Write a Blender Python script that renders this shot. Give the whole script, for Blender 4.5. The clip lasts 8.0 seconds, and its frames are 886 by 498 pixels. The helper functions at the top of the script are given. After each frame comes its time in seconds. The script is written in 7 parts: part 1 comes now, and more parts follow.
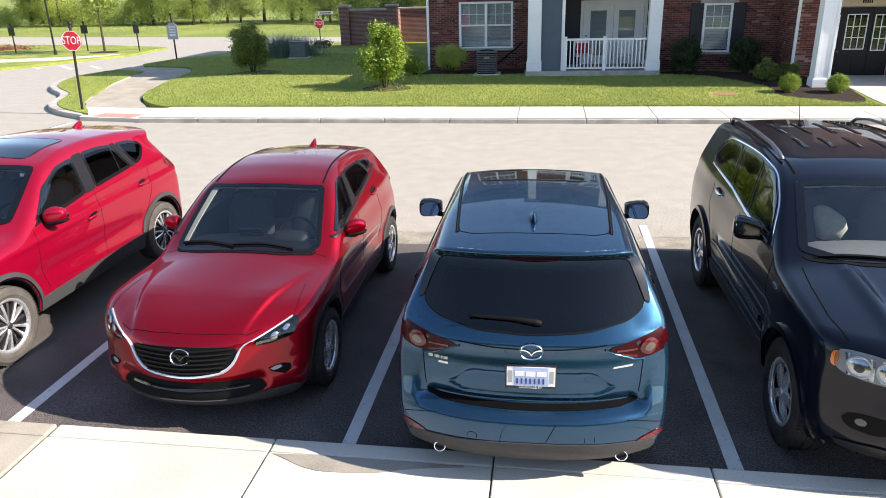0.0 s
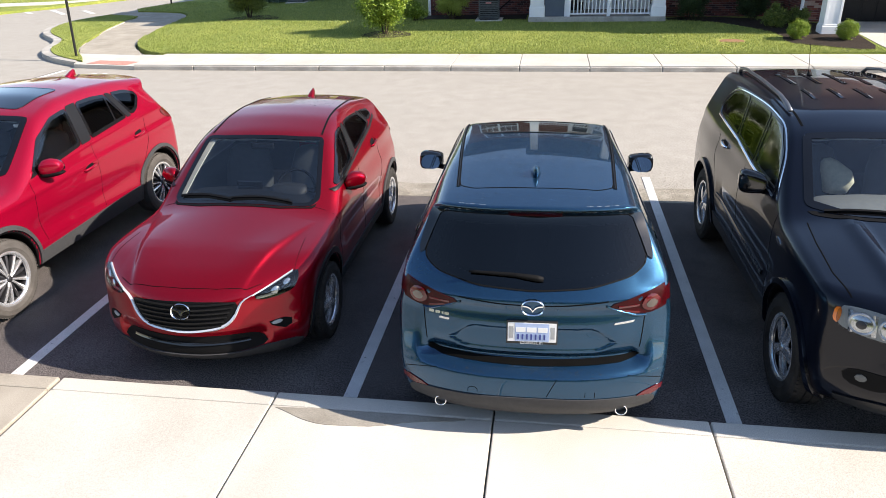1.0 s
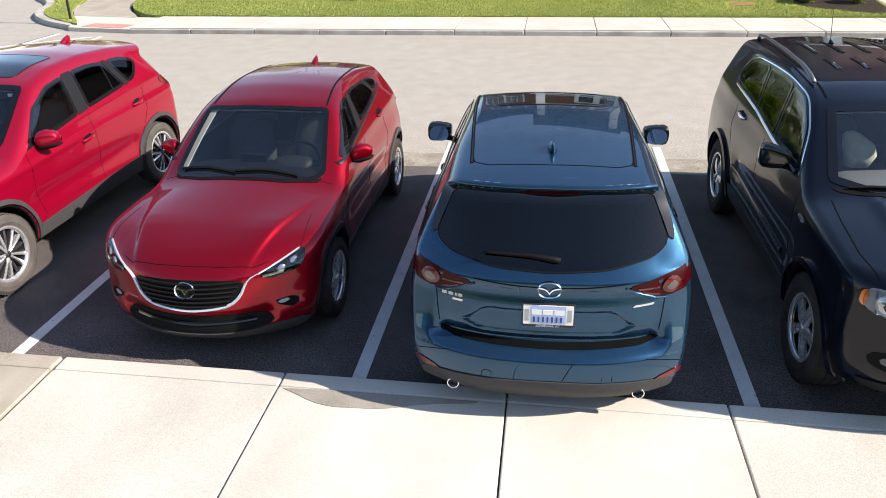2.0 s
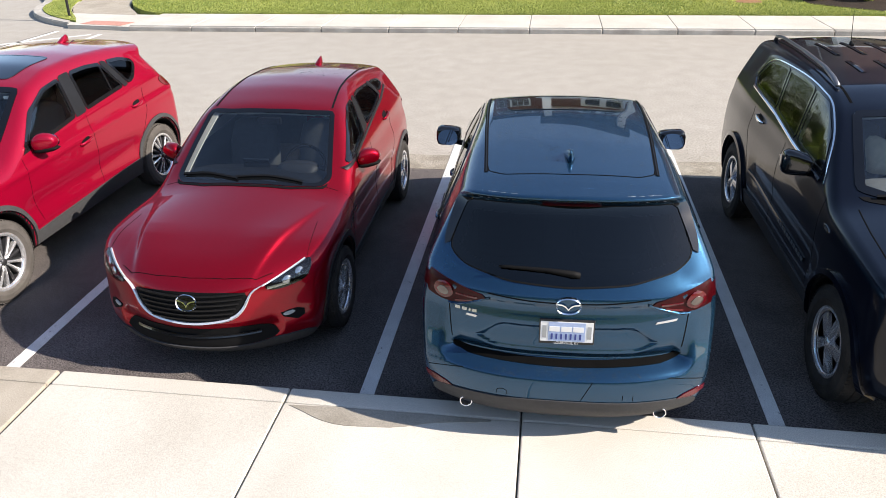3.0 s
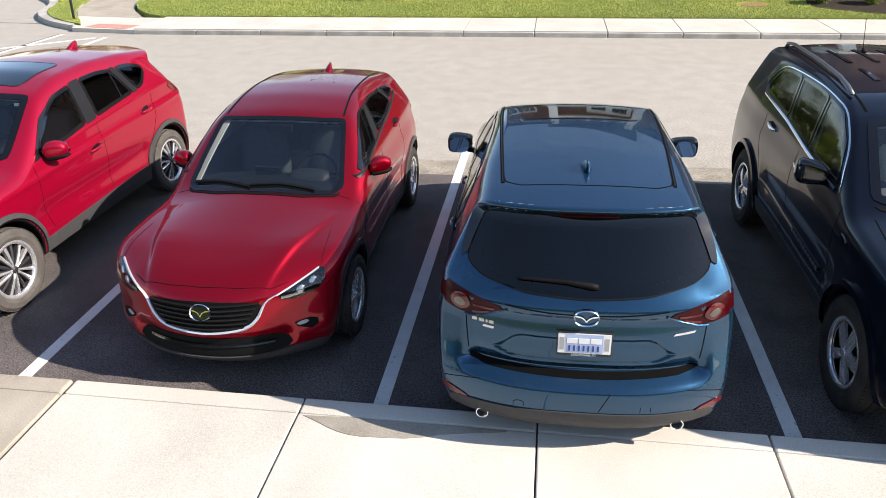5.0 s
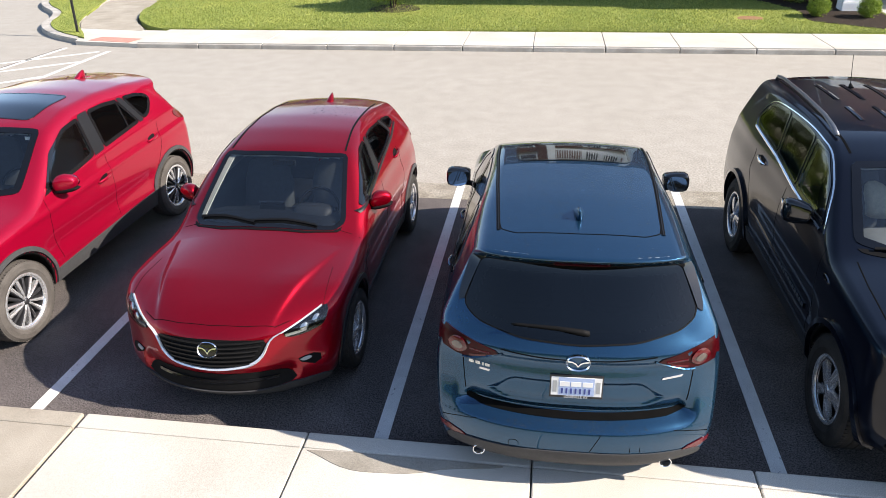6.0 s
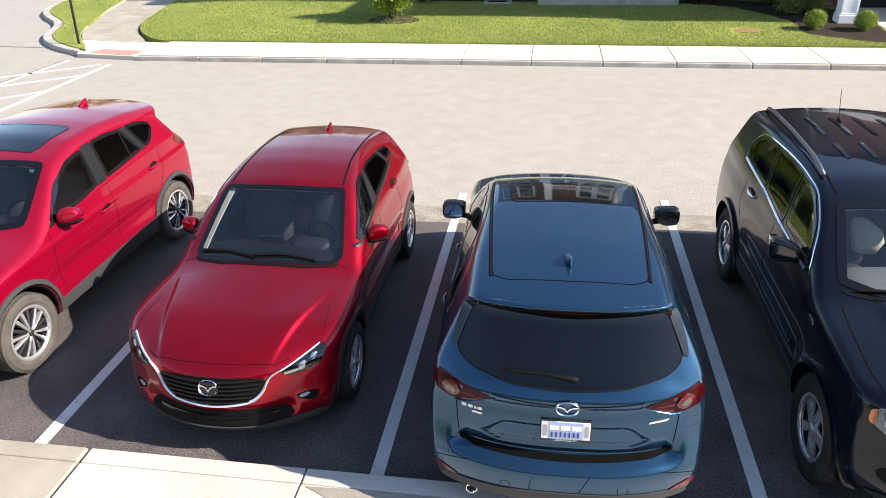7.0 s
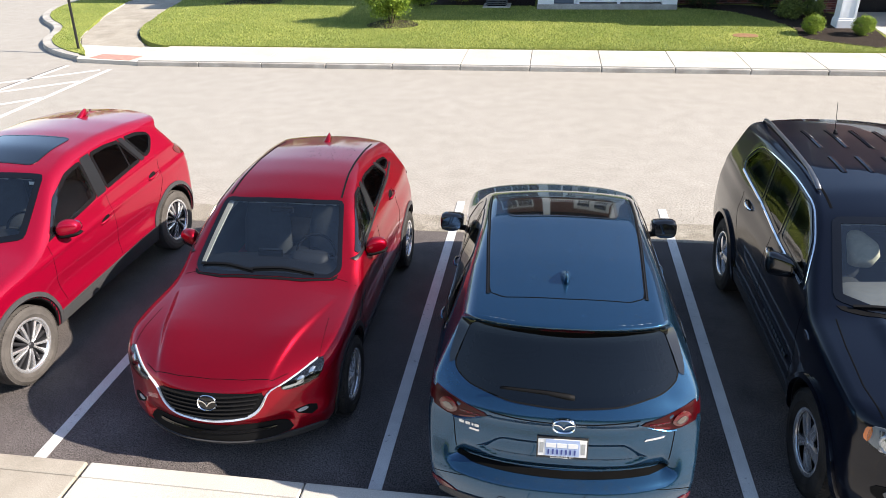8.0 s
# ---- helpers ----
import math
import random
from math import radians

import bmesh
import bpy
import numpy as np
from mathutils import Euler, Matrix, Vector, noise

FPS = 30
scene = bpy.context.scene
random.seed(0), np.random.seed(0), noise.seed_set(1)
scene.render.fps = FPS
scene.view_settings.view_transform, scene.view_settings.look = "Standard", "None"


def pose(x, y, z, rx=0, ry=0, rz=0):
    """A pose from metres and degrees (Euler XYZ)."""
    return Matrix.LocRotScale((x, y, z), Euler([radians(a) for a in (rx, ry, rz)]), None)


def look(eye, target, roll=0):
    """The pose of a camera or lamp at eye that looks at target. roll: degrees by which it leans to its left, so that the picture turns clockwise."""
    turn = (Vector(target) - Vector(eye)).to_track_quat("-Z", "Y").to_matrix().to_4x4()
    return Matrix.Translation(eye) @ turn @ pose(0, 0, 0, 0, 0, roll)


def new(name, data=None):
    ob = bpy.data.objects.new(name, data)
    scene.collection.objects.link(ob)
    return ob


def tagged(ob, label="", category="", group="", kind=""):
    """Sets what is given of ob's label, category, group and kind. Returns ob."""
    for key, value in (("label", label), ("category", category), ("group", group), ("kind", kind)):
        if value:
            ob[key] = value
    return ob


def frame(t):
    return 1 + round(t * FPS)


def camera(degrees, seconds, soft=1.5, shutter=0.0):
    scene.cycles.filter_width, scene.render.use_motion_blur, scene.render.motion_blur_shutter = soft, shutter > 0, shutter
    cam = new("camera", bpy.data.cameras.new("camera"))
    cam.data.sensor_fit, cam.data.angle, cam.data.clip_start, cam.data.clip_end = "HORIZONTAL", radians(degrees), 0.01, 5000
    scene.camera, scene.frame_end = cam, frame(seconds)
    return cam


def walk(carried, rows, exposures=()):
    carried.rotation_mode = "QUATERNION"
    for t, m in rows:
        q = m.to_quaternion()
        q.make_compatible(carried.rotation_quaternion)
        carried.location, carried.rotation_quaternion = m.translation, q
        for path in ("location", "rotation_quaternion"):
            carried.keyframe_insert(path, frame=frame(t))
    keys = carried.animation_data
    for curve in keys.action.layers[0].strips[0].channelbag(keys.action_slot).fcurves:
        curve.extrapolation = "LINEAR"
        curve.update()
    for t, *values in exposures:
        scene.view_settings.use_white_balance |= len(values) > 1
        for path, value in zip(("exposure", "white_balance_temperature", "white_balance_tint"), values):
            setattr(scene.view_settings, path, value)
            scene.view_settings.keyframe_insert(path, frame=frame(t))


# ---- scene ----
cam = camera(63.8, 8.0, soft=0.6)
PATH = [
    (0, (1.384, -4.178, 3.167), (1.106, -2.322, 2.475), -1.4),
    (0.5, (1.386, -4.152, 3.175), (1.11, -2.32, 2.423), -1.4),
    (1, (1.373, -4.114, 3.184), (1.098, -2.313, 2.36), -1.4),
    (1.5, (1.319, -4.042, 3.196), (1.048, -2.273, 2.303), -1.4),
    (3, (1.155, -3.744, 3.208), (0.886, -1.99, 2.285), -1.3),
    (3.5, (1.093, -3.693, 3.207), (0.824, -1.939, 2.284), -1.3),
    (4, (1.051, -3.697, 3.202), (0.782, -1.942, 2.28), -1.3),
    (5.5, (1.065, -3.736, 3.382), (0.793, -1.982, 2.462), -1.3),
    (6, (1.081, -3.751, 3.592), (0.809, -1.996, 2.672), -1.3),
    (6.5, (1.107, -3.748, 3.794), (0.833, -1.993, 2.874), -1.3),
    (7, (1.127, -3.726, 3.92), (0.854, -1.972, 2.999), -1.3),
    (7.5, (1.133, -3.697, 3.968), (0.86, -1.942, 3.048), -1.3),
    (8, (1.14, -3.697, 4.033), (0.868, -1.943, 3.113), -1.3),
]
EXPOSURES = [(0, 1.25), (0.5, 1.21), (1.0, 1.12), (1.5, 1.06), (3, 1.04), (4, 1.04), (5.5, 1.08), (6, 1.14), (7, 1.21), (8, 1.23)]
walk(cam, [(t, look(eye, target, roll)) for t, eye, target, roll in PATH], EXPOSURES)
# ---- light: low morning sun from the +x side, clear sky ----
SUN_UP, SUN_ROUND = 33.5, 95.0
world = bpy.data.worlds.new("world")
scene.world = world
world.use_nodes = True
sky = world.node_tree.nodes.new("ShaderNodeTexSky")
sky.sky_type, sky.sun_disc = "NISHITA", False
sky.sun_elevation, sky.sun_rotation = radians(SUN_UP), radians(SUN_ROUND)
sky.air_density, sky.dust_density, sky.ozone_density = 1.0, 0.4, 0.9
backdrop_light = world.node_tree.nodes["Background"]
world.node_tree.links.new(sky.outputs[0], backdrop_light.inputs[0])
backdrop_light.inputs[1].default_value = 0.115
sun = new("sun", bpy.data.lights.new("sun", "SUN"))
sun.data.energy, sun.data.angle, sun.data.color = 4.9, radians(0.53), (1.0, 0.93, 0.82)
sun.matrix_world = look((40 * math.cos(radians(SUN_UP)), -3.0, 40 * math.sin(radians(SUN_UP))), (0, 0, 0))
scene.view_settings.use_white_balance = True
scene.view_settings.white_balance_temperature = 6620
scene.view_settings.white_balance_tint = 13.5


# ---- materials ----
def nodes_of(name):
    m = bpy.data.materials.new(name)
    m.use_nodes = True
    return m, m.node_tree.nodes, m.node_tree.links, m.node_tree.nodes["Principled BSDF"]


def ramp(nodes, links, source, stops):
    r = nodes.new("ShaderNodeValToRGB")
    while len(r.color_ramp.elements) < len(stops):
        r.color_ramp.elements.new(0.5)
    for e, (at, c) in zip(r.color_ramp.elements, stops):
        e.position, e.color = at, (*c, 1)
    links.new(source, r.inputs[0])
    return r.outputs[0]


def noise_of(nodes, links, scale, detail=4.0, coords="Object", stretch=(1, 1, 1), rough=0.55):
    tc, mp, n = nodes.new("ShaderNodeTexCoord"), nodes.new("ShaderNodeMapping"), nodes.new("ShaderNodeTexNoise")
    mp.inputs["Scale"].default_value = stretch
    n.inputs["Scale"].default_value, n.inputs["Detail"].default_value, n.inputs["Roughness"].default_value = scale, detail, rough
    links.new(tc.outputs[coords], mp.inputs[0])
    links.new(mp.outputs[0], n.inputs[0])
    return n.outputs[0]


def mix(nodes, links, a, b, factor, mode="MIX"):
    x = nodes.new("ShaderNodeMix")
    x.data_type, x.blend_type = "RGBA", mode
    for socket, v in ((x.inputs[0], factor), (x.inputs[6], a), (x.inputs[7], b)):
        if isinstance(v, (int, float)):
            socket.default_value = v
        elif isinstance(v, tuple):
            socket.default_value = (*v, 1)
        else:
            links.new(v, socket)
    return x.outputs[2]


def bump(nodes, links, bsdf, height, strength, distance=0.01):
    b = nodes.new("ShaderNodeBump")
    b.inputs["Strength"].default_value, b.inputs["Distance"].default_value = strength, distance
    links.new(height, b.inputs["Height"])
    links.new(b.outputs[0], bsdf.inputs["Normal"])


def plain(name, colour, rough=0.5, metal=0.0, coat=0.0, vary=0.12, scale=9.0, relief=0.0, shine=0.5):
    """A surface of one paint or plastic with slight unevenness at two scales."""
    m, n, l, b = nodes_of(name)
    big, fine = noise_of(n, l, scale, 3), noise_of(n, l, scale * 14, 2)
    lo, hi = tuple(c * (1 - vary) for c in colour), tuple(min(1, c * (1 + vary)) for c in colour)
    c = ramp(n, l, big, ((0.3, lo), (0.7, hi)))
    c = mix(n, l, c, ramp(n, l, fine, ((0.3, (0.85,) * 3), (0.7, (1, 1, 1)))), min(1, vary * 4), "MULTIPLY")
    l.new(c, b.inputs["Base Color"])
    b.inputs["Roughness"].default_value, b.inputs["Metallic"].default_value, b.inputs["Coat Weight"].default_value = rough, metal, coat
    b.inputs["Coat Roughness"].default_value, b.inputs["Specular IOR Level"].default_value = 0.03, shine
    if relief:
        bump(n, l, b, fine, relief, 0.004)
    return m


def car_paint(name, colour, metal, rough, dirt=0.25, coat=1.0, tilt=0.16, ior=1.5):
    """Clear-coated metallic paint: flakes that each lean their own way, and a faint film of dust on the lacquer."""
    m, n, l, b = nodes_of(name)
    flake, film = noise_of(n, l, 900, 1), noise_of(n, l, 2.5, 6, rough=0.7)
    lo, hi = tuple(c * 0.75 for c in colour), tuple(min(1, c * 1.25) for c in colour)
    l.new(ramp(n, l, flake, ((0.35, lo), (0.65, hi))), b.inputs["Base Color"])
    l.new(ramp(n, l, film, ((0.35, (rough,) * 3), (0.75, (rough + dirt * 0.3,) * 3))), b.inputs["Roughness"])
    b.inputs["Metallic"].default_value, b.inputs["Coat Weight"].default_value = metal, coat
    b.inputs["Specular IOR Level"].default_value = 0.1
    b.inputs["Coat IOR"].default_value = ior
    l.new(ramp(n, l, film, ((0.4, (0.012,) * 3), (0.8, (0.012 + dirt * 0.15,) * 3))), b.inputs["Coat Roughness"])
    peel = n.new("ShaderNodeBump")
    peel.inputs["Strength"].default_value, peel.inputs["Distance"].default_value = tilt, 0.0006
    l.new(noise_of(n, l, 420, 1), peel.inputs["Height"])
    l.new(peel.outputs[0], b.inputs["Normal"])
    return m


def glass(name, tint, gloss=0.04, film=0.05, grazing=0.95):
    """Thin car or window glass: a tinted see-through sheet with a mirror film on it."""
    m, n, l, b = nodes_of(name)
    n.remove(b)
    t, g, s, w = (n.new("ShaderNodeBsdfTransparent"), n.new("ShaderNodeBsdfGlossy"), n.new("ShaderNodeMixShader"), n.new("ShaderNodeLayerWeight"))
    p, f = n.new("ShaderNodeMath"), n.new("ShaderNodeMath")
    t.inputs[0].default_value = (*tint, 1)
    g.inputs["Roughness"].default_value = gloss
    w.inputs[0].default_value = 0.5
    p.operation, p.inputs[1].default_value = "POWER", 5.0
    f.operation, f.inputs[1].default_value, f.inputs[2].default_value = "MULTIPLY_ADD", grazing, film
    l.new(w.outputs["Facing"], p.inputs[0]), l.new(p.outputs[0], f.inputs[0])
    l.new(f.outputs[0], s.inputs[0]), l.new(t.outputs[0], s.inputs[1]), l.new(g.outputs[0], s.inputs[2])
    l.new(s.outputs[0], n["Material Output"].inputs[0])
    return m


def speckled(name, stops, scale, grain, rough=0.9, relief=0.3, stains=((0.3, (0.8, 0.8, 0.8)), (0.7, (1, 1, 1))), stain_scale=0.5, coords="Object", distance=0.004, stretch=(1, 1, 1), punch=(0.62, 1.15)):
    """Mineral or soil surface: grain, patches and stains, with relief."""
    m, n, l, b = nodes_of(name)
    fine, patch = noise_of(n, l, grain, 3, coords, stretch), noise_of(n, l, scale, 5, coords, stretch)
    c = ramp(n, l, patch, stops)
    c = mix(n, l, c, ramp(n, l, fine, ((0.3, (punch[0],) * 3), (0.72, (punch[1],) * 3))), 0.8, "MULTIPLY")
    c = mix(n, l, c, ramp(n, l, noise_of(n, l, stain_scale, 6, coords, rough=0.65), stains), 1.0, "MULTIPLY")
    l.new(c, b.inputs["Base Color"])
    b.inputs["Roughness"].default_value = rough
    b.inputs["Specular IOR Level"].default_value = 0.25
    bump(n, l, b, fine, relief, distance)
    return m


def per_piece(name, stops, grain, rough=0.85, relief=0.3, island=False):
    """Pieces that differ one from another (bricks, leaves, boards)."""
    m, n, l, b = nodes_of(name)
    source = n.new("ShaderNodeNewGeometry").outputs["Random Per Island"] if island else n.new("ShaderNodeObjectInfo").outputs["Random"]
    c = ramp(n, l, source, stops)
    fine = noise_of(n, l, grain, 4)
    c = mix(n, l, c, ramp(n, l, fine, ((0.3, (0.7,) * 3), (0.7, (1.1,) * 3))), 0.8, "MULTIPLY")
    l.new(c, b.inputs["Base Color"])
    b.inputs["Roughness"].default_value = rough
    bump(n, l, b, fine, relief, 0.003)
    return m


def leafy(name, dark, light, rough=0.5):
    m, n, l, b = nodes_of(name)
    source = n.new("ShaderNodeNewGeometry").outputs["Random Per Island"]
    mid = tuple((a + c) / 2 for a, c in zip(dark, light))
    c = ramp(n, l, source, ((0.05, dark), (0.55, mid), (0.95, light)))
    l.new(c, b.inputs["Base Color"])
    b.inputs["Roughness"].default_value = rough
    t, add = n.new("ShaderNodeBsdfTranslucent"), n.new("ShaderNodeMixShader")
    l.new(c, t.inputs[0])
    add.inputs[0].default_value = 0.3
    l.new(b.outputs[0], add.inputs[1]), l.new(t.outputs[0], add.inputs[2])
    l.new(add.outputs[0], n["Material Output"].inputs[0])
    return m


ASPHALT = speckled("asphalt", ((0.3, (0.058, 0.051, 0.049)), (0.7, (0.090, 0.079, 0.075))), 1.5, 90, 0.86, 1.0, ((0.3, (0.7,) * 3), (0.65, (1.12,) * 3)), 0.9, punch=(0.06, 3.0), distance=0.005)
LANE = speckled("worn_lane_concrete", ((0.35, (0.355, 0.328, 0.285)), (0.65, (0.40, 0.370, 0.325))), 3.0, 38, 0.9, 0.5, ((0.25, (0.95, 0.95, 0.94)), (0.7, (1.02,) * 3)), 0.35, punch=(0.58, 1.2))
GRAVELLY = speckled("gravelly_joint", ((0.3, (0.24, 0.215, 0.175)), (0.7, (0.37, 0.34, 0.29))), 4, 55, 0.95, 1.0, ((0.3, (0.85, 0.84, 0.8)), (0.7, (1.1,) * 3)), 1.3, punch=(0.35, 1.5), distance=0.008)
CONCRETE = speckled("brushed_concrete", ((0.3, (0.54, 0.51, 0.455)), (0.7, (0.63, 0.595, 0.535))), 1.2, 140, 0.88, 0.25, ((0.25, (0.86, 0.85, 0.82)), (0.7, (1.03,) * 3)), 0.7)
OLD_CONCRETE = speckled("old_concrete", ((0.3, (0.35, 0.315, 0.255)), (0.7, (0.46, 0.415, 0.345))), 2.0, 110, 0.92, 0.4, ((0.25, (0.75, 0.73, 0.7)), (0.7, (1.05,) * 3)), 1.2)
# darker concrete: dampness and the car's shade in one colour
DAMP_SHADED_CONCRETE = speckled("damp_shaded_concrete", ((0.3, (0.27, 0.245, 0.205)), (0.7, (0.37, 0.34, 0.29))), 2.5, 140, 0.6, 0.2, ((0.25, (0.86, 0.85, 0.82)), (0.7, (1.03,) * 3)), 3.0)
KERB = speckled("kerb_concrete", ((0.3, (0.42, 0.40, 0.36)), (0.7, (0.56, 0.53, 0.48))), 2.5, 120, 0.9, 0.4, ((0.25, (0.62, 0.6, 0.58)), (0.7, (1.05,) * 3)), 2.0)
LINE_PAINT = speckled("worn_white_line_paint", ((0.27, (0.16, 0.16, 0.155)), (0.36, (0.70, 0.70, 0.68))), 30, 150, 0.7, 0.5, ((0.2, (0.8,) * 3), (0.7, (1.02,) * 3)), 5)
GRASS_SOIL = speckled("turf_under_grass", ((0.3, (0.19, 0.235, 0.05)), (0.7, (0.31, 0.335, 0.09))), 1.3, 26, 0.95, 0.9, ((0.3, (0.66, 0.76, 0.58)), (0.7, (1.2, 1.12, 1.0))), 0.45, distance=0.03, punch=(0.45, 1.35))
FIELD = speckled("meadow", ((0.3, (0.17, 0.21, 0.05)), (0.7, (0.27, 0.31, 0.085))), 0.15, 6, 0.95, 0.9, ((0.3, (0.8, 0.85, 0.7)), (0.7, (1.15, 1.1, 1.0))), 0.03, distance=0.05)
MULCH = speckled("mulch", ((0.3, (0.018, 0.012, 0.009)), (0.7, (0.06, 0.042, 0.03))), 22, 60, 0.95, 1.0, distance=0.02)
RED_PAD = speckled("red_warning_tiles", ((0.3, (0.50, 0.24, 0.19)), (0.7, (0.60, 0.33, 0.26))), 8, 60, 0.85, 0.5)
WHITE_TRIM = plain("white_painted_trim", (0.85, 0.855, 0.86), 0.45, vary=0.04, scale=2)
BLUE_SIDING = plain("slate_blue_siding", (0.085, 0.11, 0.14), 0.55, vary=0.08, scale=3, relief=0.1)
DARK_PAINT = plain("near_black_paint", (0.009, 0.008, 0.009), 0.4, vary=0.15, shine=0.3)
DARK_BLUE_PAINT = plain("dark_blue_paint", (0.009, 0.010, 0.018), 0.5, vary=0.15)
MORTAR = speckled("mortar", ((0.3, (0.30, 0.26, 0.23)), (0.7, (0.42, 0.37, 0.33))), 8, 90, 0.95, 0.4)
BRICK = per_piece("fired_brick", ((0.0, (0.045, 0.021, 0.022)), (0.3, (0.12, 0.038, 0.032)), (0.7, (0.20, 0.060, 0.045)), (0.96, (0.24, 0.080, 0.058)), (1.0, (0.36, 0.24, 0.20))), 40, island=True)
TAN_STUCCO = plain("tan_panel", (0.55, 0.45, 0.30), 0.8, vary=0.06)
HOUSE_GLASS = glass("window_glass", (0.85, 0.88, 0.88), 0.02)
BLIND = plain("window_blind", (0.55, 0.57, 0.56), 0.7, vary=0.05)
METAL_GREY = plain("grey_metal_case", (0.12, 0.13, 0.135), 0.45, 0.4, vary=0.15)
BLACK_METAL = plain("black_powder_coat", (0.012, 0.012, 0.013), 0.4, 0.2)
STOP_RED = plain("sign_red", (0.55, 0.015, 0.03), 0.4, vary=0.05)
SIGN_WHITE = plain("sign_white", (0.75, 0.75, 0.74), 0.4, vary=0.04)
SIGN_GREY = plain("sign_grey", (0.35, 0.36, 0.36), 0.5, vary=0.1)
BARK = speckled("bark", ((0.3, (0.05, 0.035, 0.025)), (0.7, (0.12, 0.09, 0.06))), 9, 50, 0.95, 0.9)

SOUL_RED = car_paint("deep_red_paint", (0.275, 0.0004, 0.0105), 0.72, 0.36, 0.04, 1.0, ior=1.36)
LIGHT_RED = car_paint("bright_red_paint", (0.285, 0.0016, 0.021), 0.40, 0.34, 0.06, 1.0, ior=1.42)
CAR_BLUE = car_paint("steel_blue_paint", (0.016, 0.061, 0.120), 0.78, 0.26, 0.06, ior=1.40)
CAR_BLACK = car_paint("blue_black_paint", (0.0020, 0.0032, 0.0082), 0.0, 0.30, 0.02, 1.0, ior=1.31)
CLADDING = plain("textured_grey_plastic", (0.045, 0.045, 0.047), 0.6, vary=0.1, scale=30, relief=0.15, shine=0.25)
GLOSS_BLACK = plain("gloss_black_plastic", (0.006, 0.006, 0.007), 0.12, coat=0.5, vary=0.1)
MATT_BLACK = plain("matt_black_plastic", (0.0045, 0.0045, 0.005), 0.7, vary=0.1, shine=0.12)
FRIT = plain("black_glass_border", (0.004, 0.004, 0.005), 0.06, vary=0.05)
PILLAR = plain("satin_black_trim", (0.009, 0.009, 0.010), 0.4, vary=0.1, shine=0.3)
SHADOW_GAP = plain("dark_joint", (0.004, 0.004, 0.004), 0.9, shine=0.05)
RUBBER = speckled("tyre_rubber", ((0.3, (0.018, 0.017, 0.016)), (0.7, (0.05, 0.046, 0.042))), 7, 120, 0.85, 0.4)
DUSTY_RUBBER = speckled("dusty_tyre_rubber", ((0.3, (0.068, 0.061, 0.055)), (0.7, (0.115, 0.104, 0.094))), 7, 120, 0.9, 0.4)
ALLOY = plain("machined_alloy", (0.66, 0.66, 0.67), 0.24, 0.75, vary=0.06)
SATIN = plain("satin_chrome", (0.80, 0.80, 0.82), 0.22, 0.55, vary=0.03)
DARK_ALLOY = plain("gunmetal_alloy", (0.05, 0.05, 0.055), 0.4, 0.6)
CHROME = plain("chrome", (0.86, 0.87, 0.88), 0.10, 1.0, vary=0.03)
TINT_GLASS = glass("privacy_glass", (0.07, 0.074, 0.08), 0.015, 0.052)
CLEAR_GLASS = glass("windscreen_glass", (0.86, 0.90, 0.90), 0.015, 0.11)
SIDE_GLASS = glass("side_glass", (0.62, 0.68, 0.67), 0.015, 0.11)
ROOF_GLASS = plain("sunroof_glass", (0.004, 0.005, 0.006), 0.05, coat=1.0)
LAMP_RED = plain("red_lamp_lens", (0.095, 0.0012, 0.005), 0.2, coat=0.35, vary=0.2)
LAMP_DARK_RED = plain("smoked_red_lens", (0.034, 0.0007, 0.0022), 0.3, coat=0.04, vary=0.3, scale=30, shine=0.12)
LOUVRE = plain("dark_grille_plastic", (0.007, 0.007, 0.008), 0.4, vary=0.1, shine=0.25)
RAIN = plain("rain_drop", (0.010, 0.018, 0.030), 0.05, coat=1.0, vary=0.05)
LAMP_CLEAR = plain("frosted_lamp_lens", (0.08, 0.060, 0.052), 0.2, coat=1.0, vary=0.1)
MIRROR = plain("tinted_mirror", (0.30, 0.38, 0.50), 0.03, 1.0, vary=0.02)
LAMP_SILVER = plain("lamp_reflector", (0.75, 0.76, 0.78), 0.16, 0.9, vary=0.1)
LAMP_COVER = glass("lamp_cover", (0.70, 0.72, 0.73), 0.02, 0.02, 0.3)
AMBER = plain("amber_reflector", (0.75, 0.16, 0.01), 0.2, coat=1.0, vary=0.15)
TRIM_DARK = plain("dark_cabin_trim", (0.012, 0.012, 0.013), 0.6, vary=0.15, scale=20, relief=0.1, shine=0.3)
SEAT_DARK = plain("black_seat_cloth", (0.036, 0.037, 0.040), 0.7, vary=0.2, scale=30, relief=0.3)
SEAT_BEIGE = plain("grey_seat_cloth", (0.13, 0.125, 0.115), 0.85, vary=0.1, scale=30, relief=0.2)
DASH_PALE = plain("pale_dashboard", (0.15, 0.15, 0.14), 0.7, vary=0.08, scale=20)
PALE_CLOTH = plain("cream_cloth", (0.62, 0.57, 0.44), 0.9, vary=0.12, scale=25, relief=0.3)
HEADLINER = plain("headliner", (0.40, 0.38, 0.34), 0.9, vary=0.05)
PLATE_BLUE = plain("plate_pale_blue", (0.36, 0.45, 0.66), 0.4, vary=0.06, scale=40)
PLATE_FRAME = plain("plate_frame", (0.015, 0.015, 0.016), 0.4)
INK_BLUE = plain("plate_ink", (0.03, 0.05, 0.22), 0.5)


